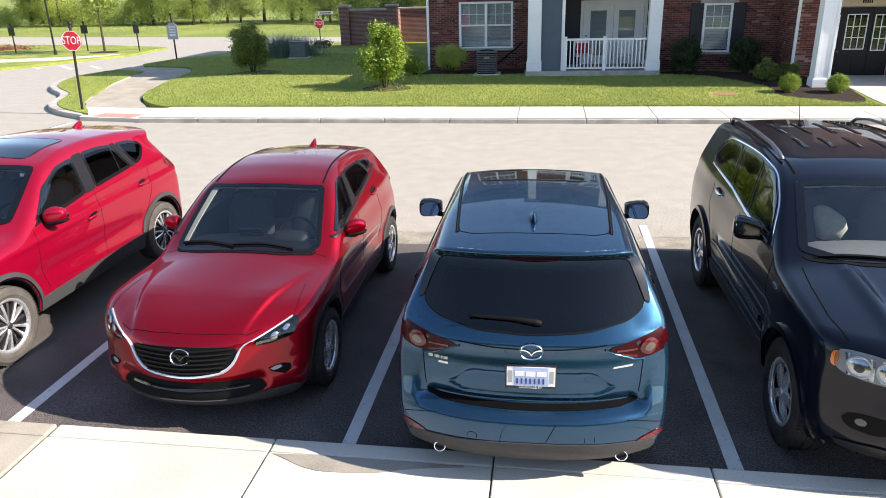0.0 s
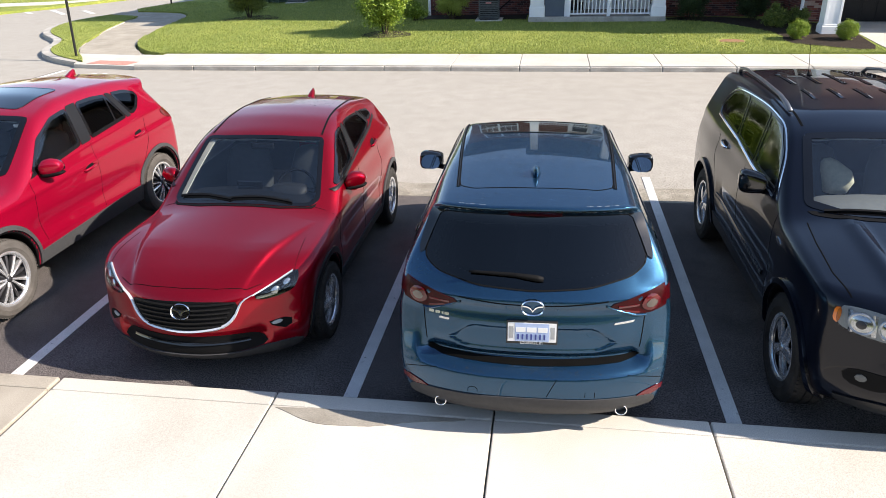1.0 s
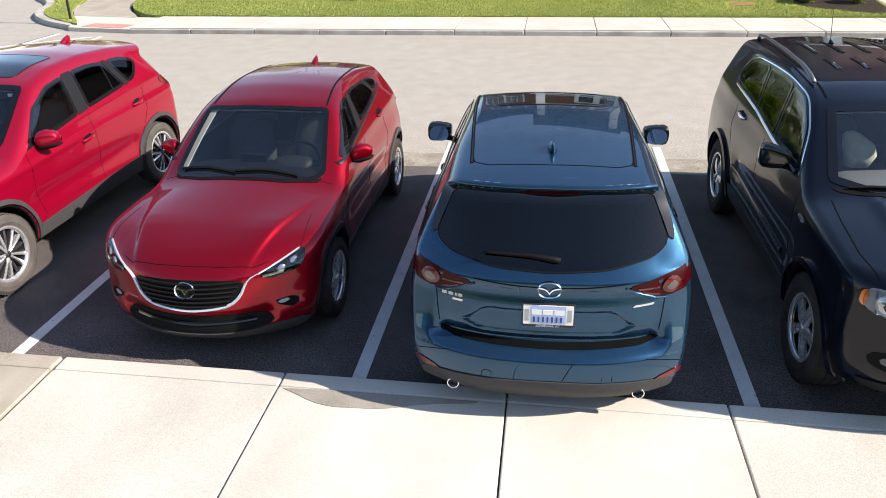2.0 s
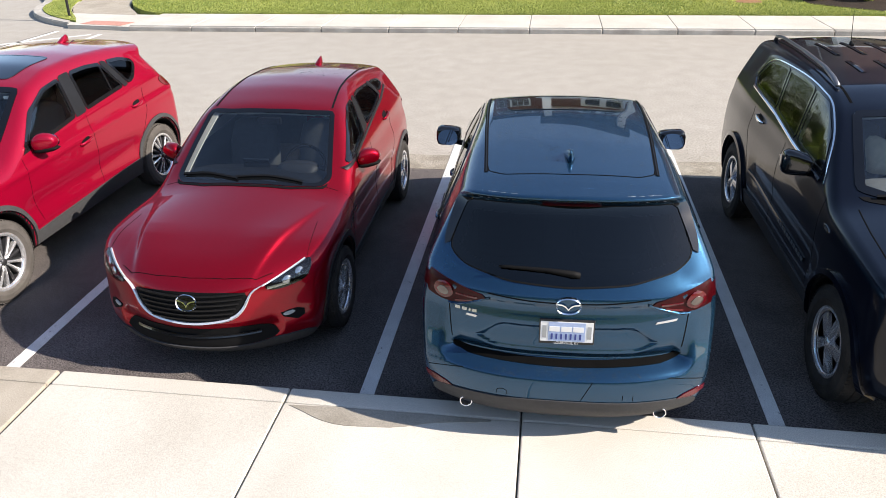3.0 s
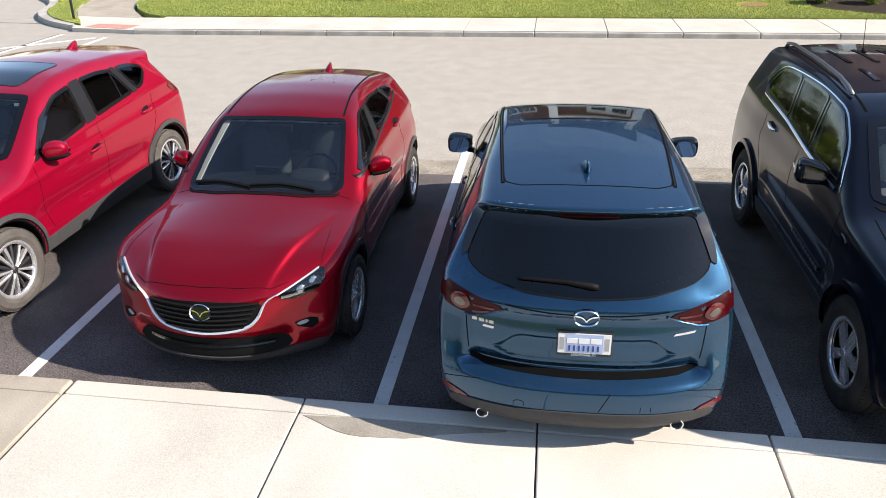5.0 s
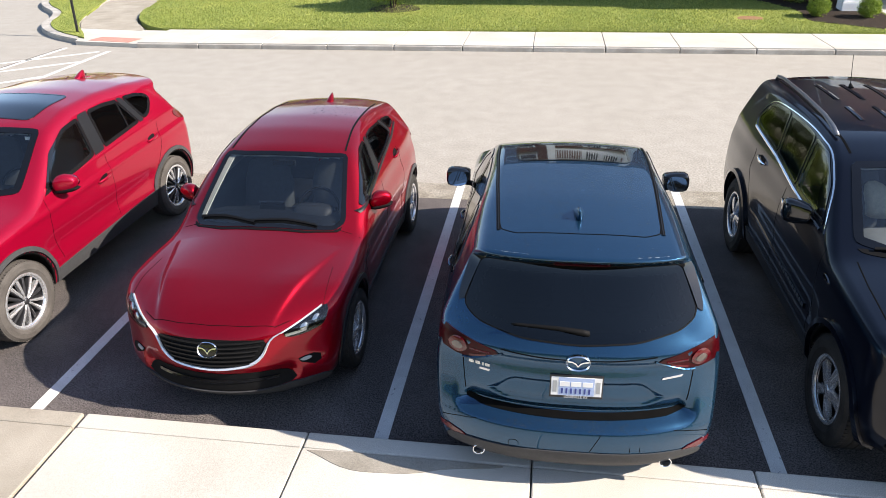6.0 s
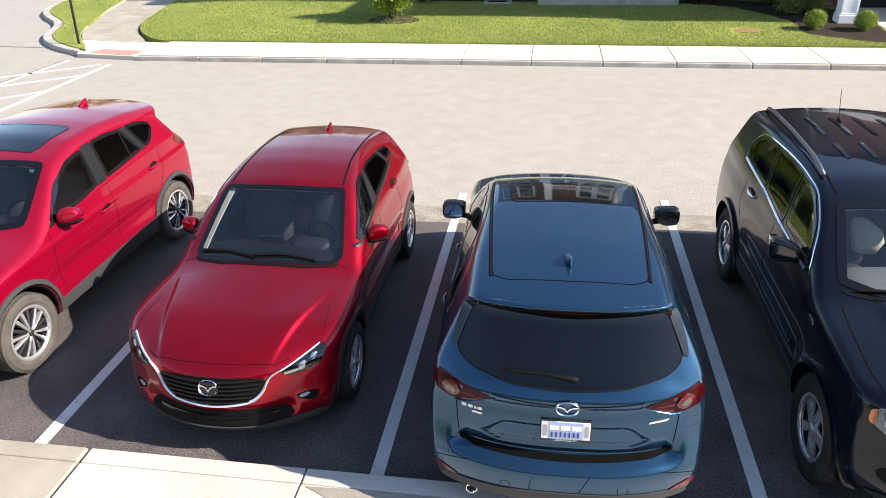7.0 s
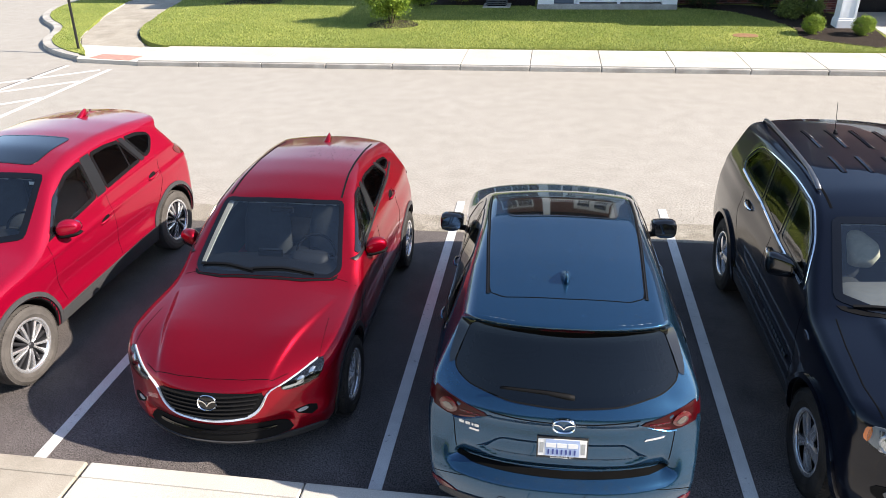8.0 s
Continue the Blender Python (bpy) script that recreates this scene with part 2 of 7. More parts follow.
# ---- mesh helpers ----
def mesh_object(name, verts, faces, material, parent=None, smooth=False):
    me = bpy.data.meshes.new(name)
    me.from_pydata([tuple(map(float, v)) for v in verts], [], [tuple(map(int, f)) for f in faces])
    me.materials.append(material)
    if smooth:
        me.shade_smooth()
    ob = new(name, me)
    ob.parent = parent
    return ob


def part(name, bm, material, parent=None, label="", smooth=False):
    """Links a bmesh as one mesh object under a thing or part."""
    me = bpy.data.meshes.new(name)
    bm.to_mesh(me)
    bm.free()
    me.materials.append(material)
    if smooth:
        me.shade_smooth()
    ob = new(name, me)
    ob.parent = parent
    return tagged(ob, label)


def thing(name, m, label, category, group="", kind=""):
    ob = new(name)
    ob.empty_display_size = 0.1
    ob.matrix_world = m
    return tagged(ob, label, category, group, kind)


def block(x0, x1, y0, y1, z0, z1, bevel=0.0, bm=None):
    bm = bm or bmesh.new()
    made = bmesh.ops.create_cube(bm, size=1, matrix=Matrix.LocRotScale(((x0 + x1) / 2, (y0 + y1) / 2, (z0 + z1) / 2), None, (x1 - x0, y1 - y0, z1 - z0)))
    if bevel:
        edges = {e for v in made["verts"] for e in v.link_edges}
        bmesh.ops.bevel(bm, geom=list(edges), offset=bevel, segments=2, affect="EDGES", profile=0.5)
    return bm


def rod(a, b, r0, r1=None, sides=10, bm=None):
    bm = bm or bmesh.new()
    a, b = Vector(a), Vector(b)
    d = b - a
    m = Matrix.Translation((a + b) / 2) @ d.to_track_quat("Z", "Y").to_matrix().to_4x4()
    bmesh.ops.create_cone(bm, cap_ends=True, segments=sides, radius1=r0, radius2=r0 if r1 is None else r1, depth=d.length, matrix=m)
    return bm


def slab(outline, z0, z1, bevel=0.0):
    """A flat plate of the given outline from z0 up to z1."""
    bm = bmesh.new()
    f = bm.faces.new([bm.verts.new((x, y, z1)) for x, y in outline])
    if f.normal.z < 0 or f.calc_area() and (f.normal_update() or f.normal.z < 0):
        f.normal_flip()
    ext = bmesh.ops.extrude_face_region(bm, geom=[f])
    low = [v for v in ext["geom"] if isinstance(v, bmesh.types.BMVert)]
    for v in low:
        v.co.z = z0
    bmesh.ops.recalc_face_normals(bm, faces=bm.faces)
    if bevel:
        top = [e for e in bm.edges if all(abs(v.co.z - z1) < 1e-6 for v in e.verts)]
        bmesh.ops.bevel(bm, geom=top, offset=bevel, segments=2, affect="EDGES")
    return bm


def chaikin(points, times=2, closed=True):
    """Rounds the corners of an outline."""
    p = np.array(points, float)
    for _ in range(times):
        q = np.roll(p, -1, 0)
        if closed:
            p = np.stack((0.75 * p + 0.25 * q, 0.25 * p + 0.75 * q), 1).reshape(-1, p.shape[1])
        else:
            a, b = p[:-1], p[1:]
            p = np.vstack((p[:1], np.stack((0.75 * a + 0.25 * b, 0.25 * a + 0.75 * b), 1).reshape(-1, p.shape[1]), p[-1:]))
    return p


def lathe(profile, sides=48, axis="x", bm=None):
    """Turns (along, radius) pairs round the x axis."""
    bm = bm or bmesh.new()
    rings = []
    for along, r in profile:
        rings.append([bm.verts.new((along, r * math.cos(2 * math.pi * k / sides), r * math.sin(2 * math.pi * k / sides))) for k in range(sides)])
    for a, b in zip(rings, rings[1:]):
        for k in range(sides):
            bm.faces.new((a[k], a[(k + 1) % sides], b[(k + 1) % sides], b[k]))
    bmesh.ops.recalc_face_normals(bm, faces=bm.faces)
    return bm


def letters(text, size, depth=0.002):
    """A bmesh of text, centred, in the xy plane."""
    cu = bpy.data.curves.new("text", "FONT")
    cu.body, cu.size, cu.extrude, cu.align_x, cu.align_y = text, size, depth, "CENTER", "CENTER"
    cu.resolution_u = 3
    ob = new("text", cu)
    me = ob.to_mesh()
    bm = bmesh.new()
    bm.from_mesh(me)
    ob.to_mesh_clear()
    bpy.data.objects.remove(ob)
    bpy.data.curves.remove(cu)
    return bm


# ---- car bodies: smooth solids from a side silhouette, a section and two end profiles ----
def curve(points, soft=0.05):
    """A softened polyline through (a, value) pairs, as a function of a."""
    a, v = np.array(points, float).T
    grid = np.arange(a[0] - 1, a[-1] + 1, 0.005)
    y = np.interp(grid, a, v)
    lo, hi = (v[1] - v[0]) / (a[1] - a[0]), (v[-1] - v[-2]) / (a[-1] - a[-2])
    y = np.where(grid < a[0], v[0] + (grid - a[0]) * lo, np.where(grid > a[-1], v[-1] + (grid - a[-1]) * hi, y))
    k = np.exp(-0.5 * (np.arange(-60, 61) * 0.005 / soft) ** 2)
    y = np.convolve(np.pad(y, 60, "edge"), k / k.sum(), "valid")
    return lambda q: np.interp(q, grid, y)


def smax(a, b, k):
    h = np.clip(0.5 + 0.5 * (a - b) / k, 0, 1)
    return a * h + b * (1 - h) + k * h * (1 - h)


class Shell:
    """The solid of one car. Local axes: x across, y from the nose back, z up."""

    def __init__(self, top, front, rear, width, tuck, belt, lean, crown, axles, radius, arch, bow, extra=None, under=0.2, edge=0.07, soft_top=0.07):
        self.top, self.front, self.rear, self.width = curve(top, soft_top), curve(front, 0.035), curve(rear, 0.022), curve(width, 0.15)
        self.tuck, self.belt, self.lean, self.crown = curve(tuck, 0.03), curve(belt, 0.1), curve(lean, 0.12), curve(crown, 0.12)
        self.axles, self.radius, self.arch, self.bow, self.extra, self.under, self.edge = axles, radius, arch, bow, extra, under, edge
        self.corner = None

    def side_width(self, y, z):
        belt = self.belt(y)
        above = np.maximum(z - belt, 0)
        return self.width(y) - self.tuck(z) - self.lean(y) * (np.sqrt((z - belt) ** 2 + 0.0009) + (z - belt)) / 2 - 0.10 * above ** 2

    def __call__(self, x, y, z):
        ax = np.abs(x)
        w = self.side_width(y, z)
        f = (ax - w) * 0.95
        slope = (self.top(y + 0.03) - self.top(y - 0.03)) / 0.06
        t = (z - self.top(y) + self.crown(y) * (ax / 0.7) ** 2) / np.sqrt(1 + slope ** 2)
        f = smax(f, t, self.edge)
        bf, br, pf, pr = self.bow
        sf = (self.front(z + 0.02) - self.front(z - 0.02)) / 0.04
        f = smax(f, (self.front(z) + bf * (ax / 0.9) ** pf - y) / np.sqrt(1 + sf ** 2 + (bf * pf * (ax / 0.9) ** (pf - 1) / 0.9) ** 2), 0.06)
        sr = (self.rear(z + 0.02) - self.rear(z - 0.02)) / 0.04
        back = self.rear(z)
        if self.corner:
            ends = np.clip((ax - 0.62) / 0.14, 0, 1)
            back = back + np.clip(self.corner(z) - back, 0, 0.2) * ends * ends * (3 - 2 * ends)
            sr = sr * (1 - 0.8 * ends)
        f = smax(f, (y - back + br * (ax / 0.9) ** pr) / np.sqrt(1 + sr ** 2 + (br * pr * (ax / 0.9) ** (pr - 1) / 0.9) ** 2), 0.035)
        f = smax(f, self.under - z, 0.05)
        if self.extra:
            f = self.extra(self, f, ax, y, z)
        for ya in self.axles:
            d = np.sqrt((y - ya) ** 2 + (z - self.radius) ** 2) - self.arch
            f = smax(f, -np.maximum(d, 0.52 - ax), 0.012)
        return f

    def gradient(self, p, h=0.004):
        g = np.empty_like(p)
        for i in range(3):
            q = np.zeros(3)
            q[i] = h
            a, b = p + q, p - q
            g[:, i] = (self(*a.T) - self(*b.T)) / (2 * h)
        return g

    def skin(self, length, step=0.025):
        """Verts, quads and outward normals of the whole surface."""
        gx, gy, gz = np.arange(-1.06, 1.07, step), np.arange(-0.1, length + 0.12, step), np.arange(0.1, 1.95, step)
        f = self(gx[:, None, None], gy[None, :, None], gz[None, None, :])
        inside = f < 0
        n = np.array(f.shape) - 1
        total, count = np.zeros((*n, 3)), np.zeros(tuple(n))
        cut = lambda a, i: a[tuple(slice(o, o + m) for o, m in zip(i, n))]
        corner = [(i, j, k) for i in (0, 1) for j in (0, 1) for k in (0, 1)]
        for p in corner:
            for axis in range(3):
                if p[axis]:
                    continue
                q = tuple(v + (d == axis) for d, v in enumerate(p))
                fa, fb = cut(f, p), cut(f, q)
                hit = (fa < 0) != (fb < 0)
                t = np.where(hit, fa / np.where(hit, fa - fb, 1), 0)
                for d in range(3):
                    total[..., d] += np.where(hit, p[d] + (t if d == axis else 0), 0)
                count += hit
        used = count > 0
        index = np.full(tuple(n), -1)
        index[used] = np.arange(used.sum())
        cell = np.argwhere(used)
        verts = np.array((gx[0], gy[0], gz[0])) + (cell + total[used] / count[used][:, None]) * step
        quads = []
        for axis in range(3):
            u, v = [d for d in range(3) if d != axis]
            lo = [slice(1, m) for m in n]
            lo[axis] = slice(0, n[axis])
            hi = list(lo)
            hi[axis] = slice(1, n[axis] + 1)
            a, b = inside[tuple(lo)], inside[tuple(hi)]
            at = np.argwhere(a != b)
            off = np.ones(3, int)
            off[axis] = 0
            at = at + off
            flip = a[a != b]
            eu, ev = np.eye(3, dtype=int)[u], np.eye(3, dtype=int)[v]
            ring = [index[tuple((at - s * eu - t * ev).T)] for s, t in ((1, 1), (0, 1), (0, 0), (1, 0))]
            q = np.stack(ring, 1)
            turn = flip if axis != 1 else ~flip
            q = np.where(turn[:, None], q, q[:, ::-1])
            quads.append(q)
        quads = np.vstack(quads)
        for _ in range(3):
            g = self.gradient(verts)
            verts = verts - np.clip(self(*verts.T), -0.02, 0.02)[:, None] * g / np.maximum((g * g).sum(1), 0.25)[:, None]
        g = self.gradient(verts)
        return verts, quads, g / np.linalg.norm(g, axis=1)[:, None]

    def project(self, pts, view):
        """Lays 2D points of a view (side: y, z; top: x, y; front, rear: x, z) on the surface: places and normals."""
        a, b = np.array(pts, float).T
        if view in ("side", "left"):
            s = 1 if view == "side" else -1
            at, lo, hi = lambda d: (s * d, a, b), np.full(len(a), 0.3), np.full(len(a), 1.15)
        elif view == "top":
            at, lo, hi = lambda d: (a, b, d), np.full(len(a), 0.55), np.full(len(a), 2.0)
        else:
            low = b < self.radius + self.arch + 0.05
            if view == "front":
                mid = np.where(low, self.axles[0] - self.arch - 0.03, 1.8)
                at = lambda d: (a, mid - d, b)
            else:
                mid = np.where(low, self.axles[1] + self.arch + 0.03, 3.0)
                at = lambda d: (a, mid + d, b)
            lo, hi = np.zeros(len(a)), np.full(len(a), 2.2)
        for _ in range(26):
            m = (lo + hi) / 2
            out = self(*at(m)) > 0
            lo, hi = np.where(out, lo, m), np.where(out, m, hi)
        p = np.stack(np.broadcast_arrays(*at((lo + hi) / 2)), 1)
        g = self.gradient(p)
        return p, g / np.maximum(np.linalg.norm(g, axis=1), 1e-6)[:, None]


def inset(outline, d):
    """Moves a closed outline inwards by d."""
    p = np.array(outline, float)
    e = np.roll(p, -1, 0) - np.roll(p, 1, 0)
    nrm = np.stack((-e[:, 1], e[:, 0]), 1) / np.maximum(np.linalg.norm(e, axis=1), 1e-9)[:, None]
    area = np.sum(p[:, 0] * np.roll(p[:, 1], -1) - np.roll(p[:, 0], -1) * p[:, 1])
    return p + nrm * d * (1 if area > 0 else -1)


def fillet(points, r):
    """A closed outline with its corners rounded to about r."""
    p = [np.array(q, float) for q in points]
    out = []
    for a, b, c in zip(p[-1:] + p[:-1], p, p[1:] + p[:1]):
        u, v = a - b, c - b
        lu, lv = np.linalg.norm(u), np.linalg.norm(v)
        s, e = b + u / lu * min(r, lu * 0.45), b + v / lv * min(r, lv * 0.45)
        for t in (0, 0.25, 0.5, 0.75, 1.0):
            out.append((1 - t) ** 2 * s + 2 * t * (1 - t) * b + t * t * e)
    return np.array(out)


def within(pts, outline):
    x, y = np.array(pts).T
    inside = np.zeros(len(x), bool)
    p = np.array(outline)
    for (x0, y0), (x1, y1) in zip(p, np.roll(p, -1, 0)):
        cross = ((y0 > y) != (y1 > y)) & (x < (x1 - x0) * (y - y0) / (y1 - y0 + 1e-12) + x0)
        inside ^= cross
    return inside


def resample(p, step, closed=True):
    p = np.array(p, float)
    q = np.vstack((p, p[:1])) if closed else p
    d = np.concatenate(([0], np.cumsum(np.linalg.norm(np.diff(q, axis=0), axis=1))))
    n = max(6, int(d[-1] / step))
    s = np.linspace(0, d[-1], n, endpoint=not closed)
    return np.stack([np.interp(s, d, q[:, k]) for k in (0, 1)], 1)


def orient(verts, faces, normals):
    """Turns each face outwards."""
    v, nr = np.array(verts), np.array(normals)
    out = []
    for f in faces:
        a, b, c = v[f[0]], v[f[1]], v[f[2]]
        out.append(tuple(f) if np.dot(np.cross(b - a, c - a), nr[f[0]]) >= 0 else tuple(f)[::-1])
    return out


def panel(shell, name, outline, view, material, parent, off=0.004, depth=0.012, step=0.045, label="", dome=0.0):
    """A plate that lies on the shell within an outline, with a rim of its own."""
    from mathutils.geometry import delaunay_2d_cdt
    o = resample(outline, step)
    lo, hi = o.min(0), o.max(0)
    g = np.stack(np.meshgrid(np.arange(lo[0], hi[0], step), np.arange(lo[1], hi[1], step * 0.87)), -1).reshape(-1, 2)
    g = g[within(g, inset(o, step * 0.45))]
    pts = np.vstack((o, g))
    v2, _, tris, *_ = delaunay_2d_cdt([Vector(q) for q in pts], [], [list(range(len(o)))], 1, 1e-6)
    p, nr = shell.project([tuple(q) for q in v2], view)
    lift = np.full(len(p), off)
    if dome:
        d = np.min(np.linalg.norm(np.array([tuple(q) for q in v2])[:, None] - o[None], axis=2), 1)
        lift = lift + dome * (1 - np.exp(-d / (dome * 2.5)))
    top = p + nr * lift[:, None]
    faces = orient(top, tris, nr)
    q, nq = shell.project(o, view)
    n0 = len(top)
    upper, lower = q + nq * off, q + nq * (off - depth)
    rim = [(n0 + k, n0 + (k + 1) % len(o), n0 + len(o) + (k + 1) % len(o), n0 + len(o) + k) for k in range(len(o))]
    verts = np.vstack((top, upper, lower))
    ob = mesh_object(name, verts, list(faces) + rim, material, parent, True)
    return tagged(ob, label)


def band(shell, name, path, view, width, material, parent, off=0.005, depth=0.012, closed=False, label="", step=0.03, ridge=0.0):
    """A strip along a path on the shell (trim, joint, flare, blade)."""
    c = resample(path, step, closed)
    e = np.roll(c, -1, 0) - np.roll(c, 1, 0)
    if not closed:
        e[0], e[-1] = c[1] - c[0], c[-1] - c[-2]
    nrm = np.stack((-e[:, 1], e[:, 0]), 1) / np.maximum(np.linalg.norm(e, axis=1), 1e-9)[:, None]
    w = np.interp(np.linspace(0, 1, len(c)), np.linspace(0, 1, len(width)), width) if isinstance(width, (list, tuple)) else np.full(len(c), width)
    rows, norms = [], []
    for s, h in ((-0.5, off - depth), (-0.5, off), (0.0, off + ridge), (0.5, off), (0.5, off - depth)):
        p, nr = shell.project(c + nrm * (s * w)[:, None], view)
        rows.append(p + nr * h)
        norms.append(nr)
    n = len(c)
    verts, nr = np.vstack(rows), np.vstack(norms)
    faces = []
    last = n if closed else n - 1
    for r in range(4):
        for k in range(last):
            faces.append((r * n + k, r * n + (k + 1) % n, (r + 1) * n + (k + 1) % n, (r + 1) * n + k))
    mid = [f for f in faces if n <= f[0] < 3 * n]
    rest = [f for f in faces if not n <= f[0] < 3 * n]
    ob = mesh_object(name, verts, orient(verts, mid, nr) + rest, material, parent, False)
    return tagged(ob, label)


def body_parts(shell, length, holes, paint, parent, label, cabin=(1.0, 4.3), step=0.02):
    """The painted body with its window holes, and the dark lining inside it."""
    verts, quads, normals = shell.skin(length, step)
    centre, nr = verts[quads].mean(1), normals[quads].mean(1)
    gone = np.zeros(len(quads), bool)
    for view, outline in holes:
        if view == "side":
            hit = within(centre[:, 1:], outline) & (np.abs(nr[:, 0]) > 0.4)
        elif view == "top":
            hit = within(centre[:, :2], outline) & (nr[:, 2] > 0.1)
        else:
            hit = within(centre[:, [0, 2]], outline) & (nr[:, 1] * (1 if view == "rear" else -1) > 0.2)
        gone |= hit
    quads, centre = quads[~gone], centre[~gone]
    me = bpy.data.meshes.new("body")
    me.from_pydata(verts.tolist(), [], quads.tolist())
    me.materials.append(paint)
    me.materials.append(MATT_BLACK)
    d = np.min([np.hypot(centre[:, 1] - ya, centre[:, 2] - shell.radius) for ya in shell.axles], 0) - shell.arch
    bare = (d < 0.022) | ((nr[~gone][:, 2] < -0.6) & (centre[:, 2] < 0.32))
    me.polygons.foreach_set("material_index", bare.astype(np.int32))
    me.shade_smooth()
    me.normals_split_custom_set_from_vertices(normals.tolist())
    ob = new("body", me)
    ob.parent = parent
    tagged(ob, label)
    keep = (centre[:, 1] > cabin[0]) & (centre[:, 1] < cabin[1]) & (centre[:, 2] > 0.5)
    inner = verts - normals * 0.035
    high = keep & (centre[:, 2] > 1.02)
    mesh_object("cabin_lining", inner, quads[keep & ~high][:, ::-1], TRIM_DARK, parent, True)
    mesh_object("headlining", inner, quads[high][:, ::-1], HEADLINER, parent, True)
    return ob


# ---- car fittings ----
def wheel(parent, x, y, r, rim_r, side, spokes, style, tyre_mat=None, width=0.225, lift=0.05, name="wheel"):
    """A road wheel whose outer face looks along side * x."""
    tyre_mat = tyre_mat or RUBBER
    s = side
    hub = part(name, lathe([(-0.08 * s, 0.01), (-0.08 * s, rim_r * 0.62), (-0.06 * s, rim_r * 0.64), (-0.06 * s, 0.01)], 32), MATT_BLACK, parent)
    hub.location = (x, y, r - lift)
    w, h = width / 2, r - rim_r
    prof = [(-w * 0.8, rim_r - 0.005), (-w, rim_r + h * 0.35), (-w * 0.96, rim_r + h * 0.72), (-w * 0.80, r - 0.012), (-w * 0.55, r - 0.002), (-w * 0.28, r),
            (-w * 0.26, r - 0.007), (-w * 0.20, r - 0.007), (-w * 0.18, r), (w * 0.18, r), (w * 0.20, r - 0.007), (w * 0.26, r - 0.007), (w * 0.28, r),
            (w * 0.55, r - 0.002), (w * 0.80, r - 0.012), (w * 0.96, rim_r + h * 0.72), (w, rim_r + h * 0.35), (w * 0.8, rim_r - 0.005)]
    bm = lathe(prof, 64)
    for k in range(72):  # shoulder blocks
        a = 2 * math.pi * k / 72
        for e in (-1, 1):
            m = Matrix.Rotation(a, 4, "X") @ Matrix.LocRotScale((e * w * 0.68, 0, r - 0.0075), None, (w * 0.34, 0.018, 0.006))
            bmesh.ops.create_cube(bm, size=1, matrix=m)
    part("tyre", bm, tyre_mat, hub)
    part("rim_barrel", lathe([(-w * 0.75, rim_r - 0.012), (w * 0.62 * s, rim_r - 0.012), (w * 0.78 * s, rim_r + 0.006), (w * 0.82 * s, rim_r - 0.004), (w * 0.6 * s, rim_r - 0.022), (-w * 0.75, rim_r - 0.024)], 56), DARK_ALLOY, hub, smooth=True)
    part("rim_lip", lathe([(w * 0.66 * s, rim_r - 0.024), (w * 0.84 * s, rim_r - 0.018), (w * 0.90 * s, rim_r + 0.002), (w * 0.86 * s, rim_r + 0.010)], 56), ALLOY, hub, smooth=True)
    face = w * 0.72 * s

    def spoke(angle, w0, w1, lean, material, label=""):
        bm = bmesh.new()
        rows = []
        for q, half, out in ((0.04, w0 * 0.9, 0.004), (0.30, w0, 0.012), (0.65, (w0 + w1) / 2, 0.004), (0.97, w1, -0.008)):
            rr = rim_r * q
            ring = []
            for dx, dy in ((-0.030 * s, -half * 1.2), (0, -half), (0.006 * s, 0), (0, half), (-0.030 * s, half * 1.2)):
                ring.append(bm.verts.new((face + out * s + dx, dy + lean * q, rr)))
            rows.append(ring)
        for a, b in zip(rows, rows[1:]):
            for k in range(4):
                bm.faces.new((a[k], a[k + 1], b[k + 1], b[k]))
        bmesh.ops.recalc_face_normals(bm, faces=bm.faces)
        bmesh.ops.rotate(bm, verts=bm.verts, cent=(0, 0, 0), matrix=Matrix.Rotation(angle, 3, "X"))
        return part("spoke", bm, material, hub)

    for k in range(spokes):
        a = 2 * math.pi * (k + 0.25) / spokes
        if style == "twin":
            spoke(a + 0.19, 0.010, 0.017, -0.004, ALLOY)
            spoke(a + 0.23, 0.013, 0.021, -0.004, DARK_ALLOY).location.x = -0.005 * s
            spoke(a - 0.23, 0.013, 0.021, 0.004, DARK_ALLOY).location.x = -0.005 * s
            spoke(a - 0.19, 0.010, 0.017, 0.004, ALLOY)
            spoke(a + math.pi / spokes, 0.014, 0.016, 0.0, DARK_ALLOY).location.x = -0.014 * s
        elif style == "wide":
            spoke(a + 0.13, 0.022, 0.024, 0.008, ALLOY)
            spoke(a - 0.13, 0.022, 0.024, -0.008, ALLOY)
            spoke(a, 0.020, 0.012, 0.0, DARK_ALLOY).location.x = -0.008 * s
        else:
            spoke(a + 0.13, 0.017, 0.016, 0.010, ALLOY)
            spoke(a - 0.13, 0.017, 0.016, -0.010, ALLOY)
    part("centre_cap", lathe([(face + 0.020 * s, 0.001), (face + 0.019 * s, 0.024), (face + 0.012 * s, 0.032), (face - 0.02 * s, 0.034)], 24), ALLOY if style != "twin" else DARK_ALLOY, hub, smooth=True)
    for k in range(5):
        a = 2 * math.pi * (k + 0.5) / 5
        bm = lathe([(face + 0.008 * s, 0.001), (face + 0.008 * s, 0.008), (face - 0.01 * s, 0.009)], 8)
        bmesh.ops.translate(bm, verts=bm.verts, vec=(0, 0.052 * math.cos(a), 0.052 * math.sin(a)))
        part("wheel_nut", bm, DARK_ALLOY, hub)
    return hub


